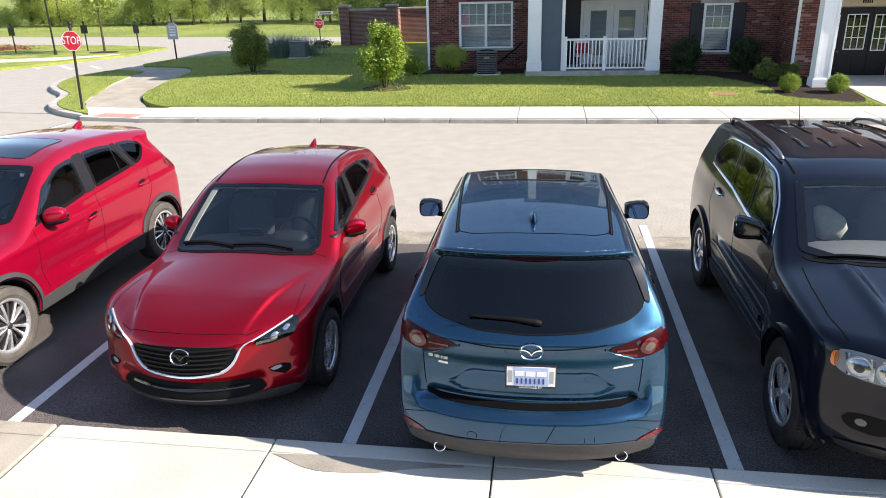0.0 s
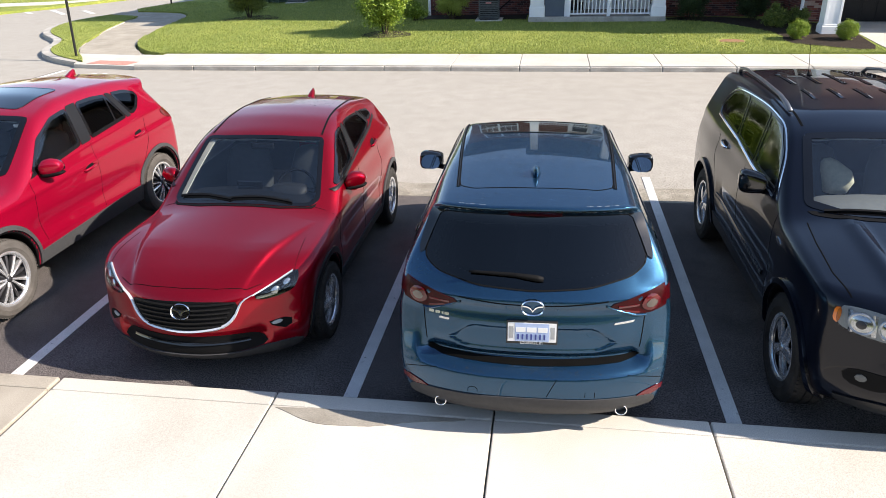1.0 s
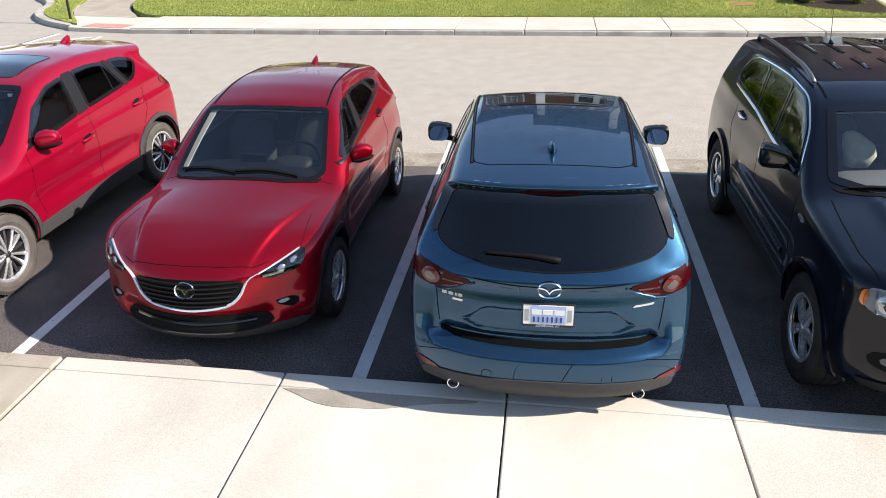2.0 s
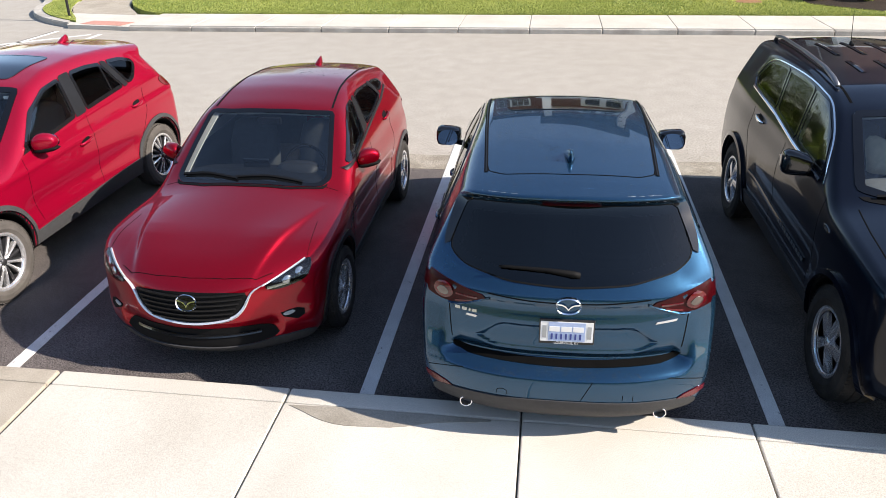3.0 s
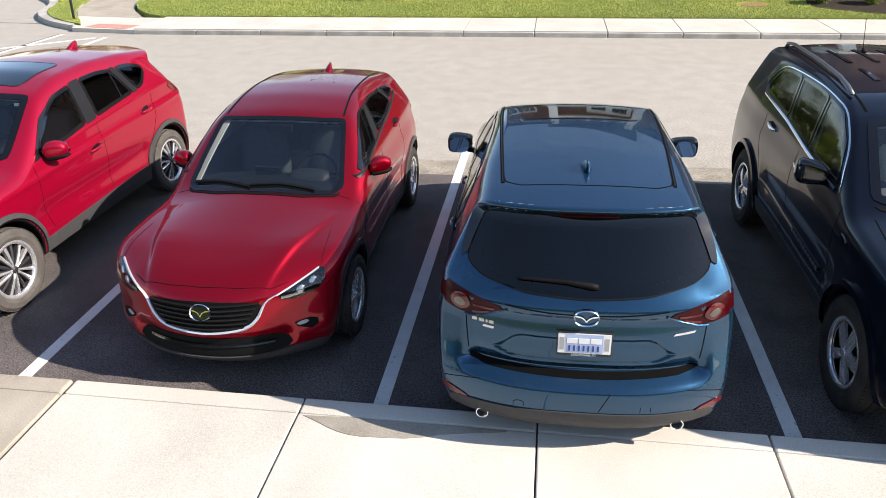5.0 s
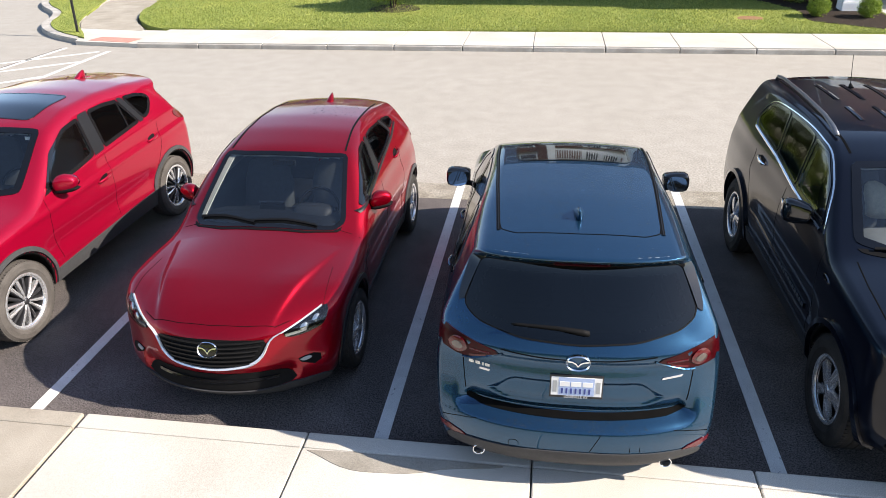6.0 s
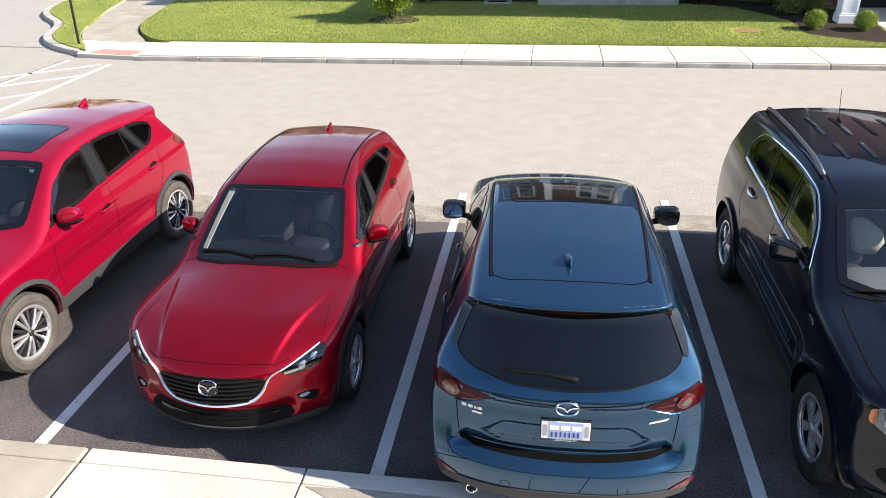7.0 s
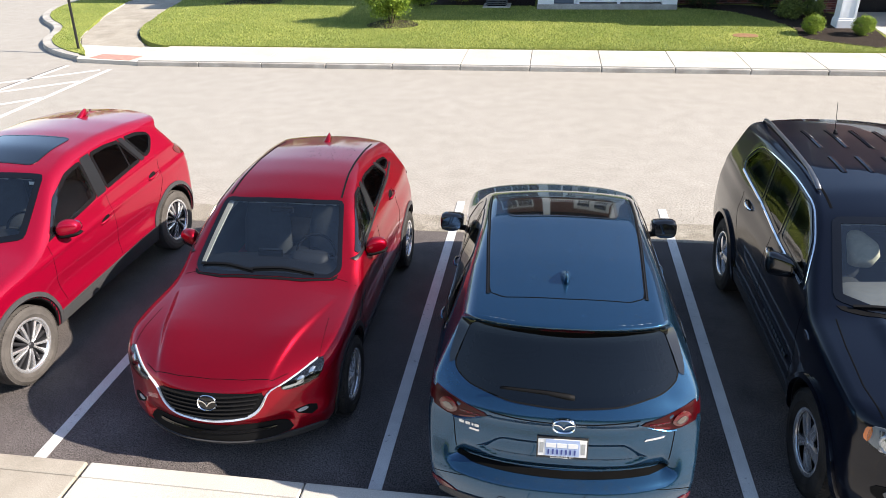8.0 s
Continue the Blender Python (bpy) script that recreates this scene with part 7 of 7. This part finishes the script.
    both(lambda view, s: (joint(sh, car, [(1.36, 0.98), (1.33, 0.7), (1.40, 0.38)], view), joint(sh, car, [(2.24, 1.04), (2.27, 0.38)], view), joint(sh, car, [(3.0, 1.12), (3.06, 0.85), (2.94, 0.60), (2.85, 0.38)], view)))
    for y in (0.90, 3.46):
        for s in (-1, 1):
            wheel(car, s * 0.775, y, 0.332, 0.212, s, 5, "plain", width=0.215)
    # cabin
    dash = part("dashboard", blob([((0, 1.34, 0.86), 0.62, 0.10, (1, 0, 0), (0, 0, 1)), ((0, 1.46, 0.90), 0.66, 0.11, (1, 0, 0), (0, 0, 1)), ((0, 1.62, 0.90), 0.66, 0.12, (1, 0, 0), (0, 0, 1)), ((0, 1.70, 0.84), 0.64, 0.10, (1, 0, 0), (0, 0, 1))]), MATT_BLACK, car, smooth=True)
    part("screen", block(-0.13, 0.10, 1.56, 1.58, 0.98, 1.09, 0.006), GLOSS_BLACK, dash)
    part("instrument_cowl", blob([((0.34, 1.50, 0.98), 0.13, 0.020, (1, 0, 0), (0, 0, 1)), ((0.34, 1.56, 1.005), 0.18, 0.050, (1, 0, 0), (0, 0, 1)), ((0.34, 1.64, 1.005), 0.17, 0.055, (1, 0, 0), (0, 0, 1))]), TRIM_DARK, dash, smooth=True)
    part("console", blob([((0.02, 1.70, 0.80), 0.10, 0.10, (1, 0, 0), (0, 0, 1)), ((0.02, 1.90, 0.74), 0.11, 0.10, (1, 0, 0), (0, 0, 1)), ((0.02, 2.20, 0.72), 0.10, 0.08, (1, 0, 0), (0, 0, 1))]), TRIM_DARK, dash, smooth=True)
    steering_wheel(car, 0.34, 1.76, 0.95)
    for x in (-0.34, 0.34):
        seat(car, x, 2.12, 0.62, SEAT_DARK)
        seat(car, x, 2.95, 0.64, SEAT_DARK)
    part("rear_view_mirror", block(-0.11, 0.11, 1.92, 1.945, 1.28, 1.34, 0.01), MATT_BLACK, car)
    return car, sh


# bright red older crossover, nose to the kerb
def red_crossover():
    def extra(sh, f, ax, y, z):
        side = 0.022 * np.exp(-((z - 0.60) / 0.12) ** 2) * np.clip((y - 1.2) / 0.3, 0, 1) * np.clip((3.4 - y) / 0.3, 0, 1) * (ax > 0.5)
        line = 0.010 * np.exp(-((z - 0.93 - 0.03 * (y - 1.4)) / 0.03) ** 2) * np.clip((y - 0.9) / 0.4, 0, 1) * (ax > 0.5)
        return f + side - line
    sh = Shell(
        top=[(0, 0.78), (0.12, 0.90), (0.5, 1.01), (1.0, 1.09), (1.3, 1.14), (2.0, 1.56), (2.4, 1.645), (2.9, 1.665), (3.4, 1.64), (3.9, 1.58), (4.15, 1.54)],
        front=[(0.2, 0.12), (0.32, 0.01), (0.5, 0.0), (0.7, 0.05), (0.85, 0.12), (1.2, 0.7)],
        rear=[(0.15, 4.38), (0.3, 4.50), (0.6, 4.55), (0.9, 4.55), (1.05, 4.50), (1.15, 4.38), (1.45, 4.06), (1.49, 4.13), (1.7, 4.15)],
        width=[(0, 0.86), (0.5, 0.905), (0.9, 0.922), (1.6, 0.902), (2.8, 0.902), (3.6, 0.926), (4.1, 0.905), (4.55, 0.86)],
        tuck=[(0.1, 0.12), (0.25, 0.05), (0.45, 0.015), (0.75, 0.0), (0.93, 0.004), (1.05, 0.035), (1.3, 0.035)],
        belt=[(0, 0.97), (1.3, 1.04), (2.4, 1.12), (3.5, 1.20), (4.5, 1.23)],
        lean=[(0, 0.35), (1.4, 0.42), (3.0, 0.44), (3.6, 0.52), (4.3, 0.65)],
        crown=[(0, 0.05), (1.0, 0.06), (1.6, 0.09), (2.2, 0.045), (4.0, 0.05), (4.5, 0.05)],
        axles=(0.90, 3.60), radius=0.315, arch=0.415, bow=(0.34, 0.47, 2.4, 2.6), extra=extra, under=0.22)
    car = thing("crossover_car", pose(-4.30, 0.15, 0.05, 0, 0, -1.2), "bright red crossover with dusty tyres beside the red hatchback", "car", "cars in the row")
    screen = fillet([(-0.70, 1.40), (-0.35, 1.24), (0, 1.20), (0.35, 1.24), (0.70, 1.40), (0.58, 2.02), (0, 1.96), (-0.58, 2.02)], 0.05)
    w1 = [(1.53, 1.085), (1.99, 1.115), (2.33, 1.160), (2.42, 1.515), (2.15, 1.480), (1.85, 1.352)]
    w2 = [(2.51, 1.172), (3.20, 1.238), (3.06, 1.515), (2.85, 1.535), (2.59, 1.532)]
    w4 = [(3.29, 1.242), (3.42, 1.275), (3.58, 1.395), (3.56, 1.450), (3.39, 1.500), (3.16, 1.518)]
    sunroof = fillet([(-0.40, 2.12), (0.40, 2.12), (0.42, 2.72), (-0.42, 2.72)], 0.07)
    holes = [("top", inset(screen, 0.045))] + [("side", inset(fillet(w, 0.045), 0.014)) for w in (w1, w2, w4)]
    body_parts(sh, 4.555, holes, LIGHT_RED, car, "bright red metallic body shell")
    wheel_wells(sh, car)
    cabin_floor(car, 0.7, 1.2, 4.2, 0.50)
    ws = panel(sh, "windscreen", screen, "top", CLEAR_GLASS, car, off=0.003, depth=0.006)
    band(sh, "windscreen_edge", inset(screen, 0.031), "top", 0.063, FRIT, ws, off=0.005, depth=0.008, closed=True)
    sr = panel(sh, "sunroof", sunroof, "top", ROOF_GLASS, car, off=0.003, depth=0.006, label="black glass sunroof")
    band(sh, "sunroof_edge", sunroof, "top", 0.02, GLOSS_BLACK, sr, off=0.005, closed=True)
    for w, mat in ((w1, SIDE_GLASS), (w2, TINT_GLASS), (w4, TINT_GLASS)):
        both(lambda view, s: side_window(sh, car, w, view, mat))
    both(lambda view, s: (panel(sh, "pillar_trim", [(2.335, 1.152), (2.505, 1.165), (2.585, 1.538), (2.425, 1.528)], view, PILLAR, car, off=0.005, depth=0.01), panel(sh, "mirror_sail", [(1.50, 1.06), (1.62, 1.075), (1.70, 1.20)], view, MATT_BLACK, car, off=0.004, depth=0.01), panel(sh, "pillar_trim", [(3.205, 1.232), (3.285, 1.236), (3.150, 1.524), (3.065, 1.522)], view, PILLAR, car, off=0.007, depth=0.01)))
    both(lambda view, s: band(sh, "window_divider", [(2.99, 1.222), (3.045, 1.52)], view, 0.022, GLOSS_BLACK, car, off=0.006))
    arch_ring(sh, car, 0.90, 0.085, CLADDING, label="grey plastic wheel-arch trim")
    arch_ring(sh, car, 3.60, 0.085, CLADDING, label="grey plastic wheel-arch trim")
    both(lambda view, s: panel(sh, "sill_cladding", [(1.36, 0.26), (3.14, 0.26), (3.16, 0.44), (1.38, 0.38)], view, CLADDING, car, off=0.014, depth=0.03, label="grey plastic sill cladding"))
    fin(car, 3.44, sh.top(3.5) - 0.010, LIGHT_RED)
    both(lambda view, s: door_mirror(car, s * 0.83, 1.66, 1.12, s, LIGHT_RED, 0.18, MATT_BLACK, 0.085))
    both(lambda view, s: (handle(sh, car, 2.31, 0.91, view, LIGHT_RED), handle(sh, car, 3.29, 1.01, view, LIGHT_RED)))
    both(lambda view, s: (joint(sh, car, [(1.46, 1.04), (1.43, 0.7), (1.50, 0.44)], view), joint(sh, car, [(2.46, 1.14), (2.46, 0.44)], view), joint(sh, car, [(3.46, 1.16), (3.44, 0.92), (3.26, 0.66), (3.12, 0.46)], view)))
    for s in (-1, 1):
        tl = panel(sh, "tail_lamp", chaikin([(3.78, 1.185), (4.06, 1.17), (4.18, 1.04), (3.98, 1.03)], 2), "side" if s > 0 else "left", LAMP_RED, car, off=0.006, depth=0.02, label="red tail lamp")
        panel(sh, "headlamp", chaikin([(0.28, 0.82), (0.62, 0.93), (0.60, 0.84), (0.36, 0.74)], 2), "side" if s > 0 else "left", LAMP_COVER, car, off=0.006, depth=0.02)
    for y in (0.90, 3.60):
        for s in (-1, 1):
            wheel(car, s * 0.80, y, 0.365, 0.245, s, 5, "twin", DUSTY_RUBBER)
    dash = part("dashboard", blob([((0, 1.32, 0.95), 0.64, 0.10, (1, 0, 0), (0, 0, 1)), ((0, 1.46, 0.99), 0.68, 0.11, (1, 0, 0), (0, 0, 1)), ((0, 1.66, 0.97), 0.68, 0.12, (1, 0, 0), (0, 0, 1)), ((0, 1.72, 0.92), 0.66, 0.10, (1, 0, 0), (0, 0, 1))]), TRIM_DARK, car, smooth=True)
    steering_wheel(car, 0.36, 1.80, 1.0)
    part("windscreen_sticker", block(0.44, 0.56, 1.955, 1.965, 1.43, 1.46), SIGN_WHITE, car)
    for x in (-0.36, 0.36):
        seat(car, x, 2.25, 0.68, SEAT_BEIGE if x > 0 else SEAT_DARK)
        seat(car, x, 3.10, 0.70, SEAT_DARK)
    return car, sh


# blue-black large off-roader, nose to the kerb
def black_offroader():
    def extra(sh, f, ax, y, z):
        side = 0.018 * np.exp(-((z - 0.66) / 0.12) ** 2) * np.clip((y - 1.3) / 0.2, 0, 1) * np.clip((3.3 - y) / 0.2, 0, 1) * (ax > 0.5)
        hood = 0.018 * np.exp(-((ax - 0.50) / 0.06) ** 2) * np.clip((y - 0.1) / 0.3, 0, 1) * np.clip((1.4 - y) / 0.2, 0, 1) * (z > 0.8)
        return f + side - hood
    sh = Shell(
        top=[(0, 0.98), (0.10, 1.03), (0.3, 1.07), (0.8, 1.13), (1.25, 1.18), (1.38, 1.20), (2.1, 1.605), (2.4, 1.68), (2.9, 1.71), (3.7, 1.705), (4.3, 1.67), (4.6, 1.62)],
        front=[(0.2, 0.26), (0.34, 0.13), (0.45, 0.085), (0.62, 0.08), (0.68, 0.09), (0.9, 0.10), (1.0, 0.13), (1.2, 0.34)],
        rear=[(0.2, 4.62), (0.35, 4.78), (0.6, 4.82), (0.9, 4.76), (1.1, 4.72), (1.6, 4.50), (1.75, 4.46)],
        width=[(0, 0.90), (0.4, 0.945), (0.9, 0.965), (1.6, 0.945), (3.0, 0.945), (3.8, 0.968), (4.4, 0.945), (4.82, 0.90)],
        tuck=[(0.1, 0.12), (0.28, 0.05), (0.5, 0.012), (0.8, 0.0), (1.0, 0.006), (1.13, 0.035), (1.4, 0.035)],
        belt=[(0, 1.03), (1.4, 1.12), (2.5, 1.17), (3.5, 1.20), (4.7, 1.22)],
        lean=[(0, 0.35), (1.5, 0.36), (3.3, 0.36), (4.5, 0.40)],
        crown=[(0, 0.03), (1.0, 0.04), (1.7, 0.07), (2.3, 0.035), (4.0, 0.035), (4.8, 0.04)],
        axles=(0.905, 3.82), radius=0.325, arch=0.432, bow=(0.28, 0.22, 3.2, 2.8), extra=extra, under=0.26, edge=0.06)
    car = thing("offroad_car", pose(4.03, -0.37, 0.07, 0, 0, 0.3), "blue-black large off-roader with chrome window trim", "car", "cars in the row")
    screen = fillet([(-0.75, 1.48), (-0.50, 1.325), (-0.25, 1.275), (0, 1.26), (0.25, 1.275), (0.50, 1.325), (0.75, 1.48), (0.64, 2.11), (0, 2.07), (-0.64, 2.11)], 0.05)
    w1 = [(1.70, 1.185), (2.395, 1.225), (2.580, 1.597), (2.26, 1.570), (1.97, 1.430)]
    w2 = [(2.425, 1.228), (3.025, 1.287), (3.225, 1.602), (2.85, 1.610), (2.610, 1.600)]
    w3 = [(3.055, 1.290), (3.74, 1.342), (3.82, 1.395), (3.70, 1.560), (3.50, 1.594), (3.255, 1.604)]
    holes = [("top", inset(screen, 0.045))] + [("side", inset(fillet(w, 0.045), 0.014)) for w in (w1, w2, w3)]
    body_parts(sh, 4.82, holes, CAR_BLACK, car, "blue-black gloss body shell", (1.2, 4.6))
    wheel_wells(sh, car)
    cabin_floor(car, 0.72, 1.3, 4.5, 0.56)
    ws = panel(sh, "windscreen", screen, "top", CLEAR_GLASS, car, off=0.003, depth=0.006, label="clear windscreen")
    band(sh, "windscreen_edge", inset(screen, 0.031), "top", 0.063, FRIT, ws, off=0.005, depth=0.008, closed=True)
    for w, mat in ((w1, SIDE_GLASS), (w2, TINT_GLASS), (w3, TINT_GLASS)):
        both(lambda view, s: side_window(sh, car, w, view, mat, 0.024))
    frame_line = chaikin([(3.77, 1.325), (3.87, 1.395), (3.74, 1.580), (3.50, 1.614), (2.90, 1.632), (2.56, 1.622), (2.24, 1.592), (1.95, 1.445), (1.70, 1.235), (1.64, 1.165)], 2, False)
    both(lambda view, s: band(sh, "window_surround", frame_line, view, 0.008, CHROME, car, off=0.008, label="chrome window surround"))
    both(lambda view, s: band(sh, "belt_trim", [(1.72, 1.165), (2.40, 1.206), (3.05, 1.269), (3.76, 1.319)], view, 0.022, CHROME, car, off=0.010, ridge=0.006, label="chrome belt trim"))
    arch_ring(sh, car, 0.905, 0.075, CAR_BLACK, off=0.026)
    arch_ring(sh, car, 3.82, 0.075, CAR_BLACK, off=0.026)
    both(lambda view, s: (panel(sh, "sill_cladding", [(1.42, 0.30), (3.32, 0.30), (3.34, 0.44), (1.44, 0.42)], view, CLADDING, car, off=0.014, depth=0.03), band(sh, "door_moulding", [(1.60, 0.577), (2.5, 0.60), (3.26, 0.635)], view, 0.04, CAR_BLACK, car, off=0.010, ridge=0.003)))
    for k in range(11):
        both(lambda view, s: panel(sh, "badge_bar", [(1.60 + k * 0.062, 0.565 + k * 0.0016), (1.64 + k * 0.062, 0.566 + k * 0.0016), (1.64 + k * 0.062, 0.590 + k * 0.0016), (1.60 + k * 0.062, 0.589 + k * 0.0016)], view, METAL_GREY, car, off=0.016, depth=0.006, step=0.02))
    for s in (-1, 1):
        rail = part("roof_rail", blob([((s * 0.66, 2.42, 1.670), 0.020, 0.010, (1, 0, 0), (0, 0, 1)), ((s * 0.665, 2.52, 1.705), 0.020, 0.016, (1, 0, 0), (0, 0, 1)), ((s * 0.66, 2.75, 1.735), 0.017, 0.013, (1, 0, 0), (0, 0, 1)), ((s * 0.655, 3.3, 1.745), 0.017, 0.013, (1, 0, 0), (0, 0, 1)), ((s * 0.64, 4.0, 1.725), 0.017, 0.013, (1, 0, 0), (0, 0, 1)), ((s * 0.62, 4.25, 1.685), 0.020, 0.016, (1, 0, 0), (0, 0, 1)), ((s * 0.61, 4.32, 1.640), 0.020, 0.012, (1, 0, 0), (0, 0, 1))], sides=10), plain("satin_rail", (0.16, 0.165, 0.18), 0.3, 0.7), car, "satin grey roof rail", smooth=True)
        band(sh, "roof_channel", [(s * 0.62, 2.2), (s * 0.63, 3.0), (s * 0.61, 4.2)], "top", 0.018, SHADOW_GAP, car, off=0.002, depth=0.005)
        lampo = chaikin([(s * 0.50, 0.955), (s * 0.66, 0.985), (s * 0.80, 0.985), (s * 0.855, 0.965), (s * 0.86, 0.86), (s * 0.80, 0.835), (s * 0.62, 0.815), (s * 0.50, 0.82)], 2)
        hl = panel(sh, "headlamp", lampo, "front", SIGN_GREY, car, off=0.004, depth=0.02, label="large clear headlamp with amber corner", step=0.03)
        for cx, r in ((0.605, 0.060), (0.745, 0.058)):
            ring = [(s * cx + r * math.cos(a), 0.898 + r * math.sin(a)) for a in np.linspace(0, 2 * math.pi, 24, endpoint=False)]
            panel(sh, "lamp_bowl", ring, "front", LAMP_SILVER, hl, off=0.010, depth=0.012, step=0.018, dome=0.014)
            band(sh, "lamp_bezel", ring, "front", 0.012, SATIN, hl, off=0.014, closed=True, step=0.015, ridge=0.004)
            panel(sh, "bulb_cover", [(s * cx + r * 0.42 * math.cos(a), 0.898 + r * 0.42 * math.sin(a)) for a in np.linspace(0, 2 * math.pi, 16, endpoint=False)], "front", DARK_ALLOY, hl, off=0.027, depth=0.01, step=0.012, dome=0.006)
        for q in range(6):
            band(sh, "lamp_facet", [(s * (0.53 + 0.052 * q), 0.835), (s * (0.52 + 0.056 * q), 0.965)], "front", 0.022, LAMP_SILVER, hl, off=0.0075, ridge=0.006)
        panel(sh, "corner_reflector", chaikin([(s * 0.835, 0.965), (s * 0.868, 0.955), (s * 0.875, 0.875), (s * 0.845, 0.86)], 1), "front", AMBER, hl, off=0.010, depth=0.012, step=0.02)
        panel(sh, "lamp_glass", inset(lampo, 0.003), "front", LAMP_COVER, hl, off=0.024, depth=0.018, step=0.03)
        fogr = chaikin([(s * 0.52, 0.60), (s * 0.78, 0.61), (s * 0.80, 0.50), (s * 0.56, 0.47)], 1)
        fg = panel(sh, "fog_recess", fogr, "front", MATT_BLACK, car, off=0.004, depth=0.02)
        ring = [(s * 0.70 + 0.030 * math.cos(a), 0.552 + 0.026 * math.sin(a)) for a in np.linspace(0, 2 * math.pi, 20, endpoint=False)]
        panel(sh, "fog_lamp", ring, "front", METAL_GREY, fg, off=0.008, depth=0.01, step=0.02, dome=0.006)
        joint(sh, car, [(s * 0.79, 0.36), (s * 0.82, 0.62), (s * 0.805, 1.0), (s * 0.775, 1.30)], "top", 0.008)
        for k in range(4):
            cx = s * (0.055 + k * 0.11)
            panel(sh, "grille_slot", chaikin([(cx - 0.035, 0.965), (cx + 0.035, 0.965), (cx + 0.035, 0.79), (cx - 0.035, 0.79)], 1), "front", MATT_BLACK, car, off=0.006, depth=0.012, step=0.03)
    panel(sh, "lower_intake", chaikin([(-0.48, 0.60), (0.48, 0.60), (0.44, 0.42), (-0.44, 0.42)], 1), "front", MATT_BLACK, car, off=0.004, depth=0.02)
    panel(sh, "bumper_lip", chaikin([(-0.82, 0.40), (0, 0.38), (0.82, 0.40), (0.76, 0.30), (0, 0.285), (-0.76, 0.30)], 1), "front", PILLAR, car, off=0.012, depth=0.03)
    panel(sh, "cowl_panel", chaikin([(-0.75, 1.45), (-0.50, 1.315), (-0.25, 1.265), (0, 1.25), (0.25, 1.265), (0.50, 1.315), (0.75, 1.45), (0.73, 1.38), (0.45, 1.255), (0, 1.195), (-0.45, 1.255), (-0.73, 1.38)], 2), "top", MATT_BLACK, car, off=0.004, depth=0.01)
    for x0, x1, y0, y1 in ((0.50, -0.10, 1.345, 1.325), (-0.06, -0.64, 1.30, 1.40)):
        band(sh, "wiper", [(x0, y0), ((x0 + x1) / 2, (y0 + y1) / 2 + 0.01), (x1, y1)], "top", 0.022, MATT_BLACK, car, off=0.022, depth=0.014)
    both(lambda view, s: door_mirror(car, s * 0.86, 1.93, 1.20, s, GLOSS_BLACK, 0.19, None, 0.095, True))
    both(lambda view, s: (handle(sh, car, 2.40, 1.06, view, CHROME), handle(sh, car, 3.27, 1.13, view, CHROME)))
    both(lambda view, s: (joint(sh, car, [(1.50, 1.12), (1.47, 0.8), (1.50, 0.44)], view), joint(sh, car, [(2.55, 1.16), (2.56, 0.44)], view), joint(sh, car, [(3.50, 1.19), (3.50, 0.98), (3.36, 0.72), (3.28, 0.44)], view)))
    both(lambda view, s: panel(sh, "fender_badge", chaikin([(1.24, 0.96), (1.36, 0.975), (1.36, 1.0), (1.24, 0.99)], 1), view, CHROME, car, off=0.006, depth=0.01, step=0.02))
    for x in (-0.38, -0.16, 0.06, 0.28):  # pressed ribs of the roof
        for y0, y1 in ((2.76, 3.12), (3.36, 3.92)):
            band(sh, "roof_rib", [(x + 0.026, y0), (x + 0.026, y1)], "top", 0.04, CAR_BLACK, car, off=0.004, ridge=0.004)
            band(sh, "roof_rib_groove", [(x, y0 + 0.01), (x, y1 - 0.01)], "top", 0.010, SHADOW_GAP, car, off=0.002, depth=0.005)
    bm = rod((-0.09, 3.82, 1.69), (-0.09, 3.92, 1.98), 0.0035, 0.0025, 8)
    rod((-0.09, 3.80, 1.69), (-0.09, 3.83, 1.725), 0.028, 0.010, 14, bm)
    part("roof_aerial", bm, MATT_BLACK, car)
    for y in (0.905, 3.82):
        for s in (-1, 1):
            wheel(car, s * 0.83, y, 0.395, 0.235, s, 5, "wide", width=0.25, lift=0.07)
    dash = part("dashboard", blob([((0, 1.46, 1.02), 0.68, 0.10, (1, 0, 0), (0, 0, 1)), ((0, 1.60, 1.06), 0.72, 0.11, (1, 0, 0), (0, 0, 1)), ((0, 1.82, 1.05), 0.72, 0.12, (1, 0, 0), (0, 0, 1)), ((0, 1.88, 1.0), 0.70, 0.10, (1, 0, 0), (0, 0, 1))]), DASH_PALE, car, "pale dashboard", smooth=True)
    steering_wheel(car, 0.38, 1.95, 1.07)
    for x in (-0.34, 0.38):
        st = seat(car, x, 2.45, 0.74, SEAT_DARK)
        seat(car, x, 3.35, 0.76, SEAT_DARK)
        if x < 0:
            part("seat_cover", blob([((-0.13, 2.58, 0.93), 0.10, 0.09, (1, 0, 0), (0, 1, 0)), ((-0.11, 2.60, 1.02), 0.13, 0.11, (1, 0, 0), (0, 1, 0)), ((-0.13, 2.63, 1.10), 0.13, 0.10, (1, 0, 0), (0, 1, 0)), ((-0.18, 2.66, 1.17), 0.08, 0.06, (1, 0, 0), (0, 1, 0)), ((-0.20, 2.66, 1.20), 0.03, 0.03, (1, 0, 0), (0, 1, 0))], sides=18), PALE_CLOTH, st, "cream cloth draped over the seat back", smooth=True)
    return car, sh


blue_crossover()
red_hatchback()
red_crossover()
black_offroader()
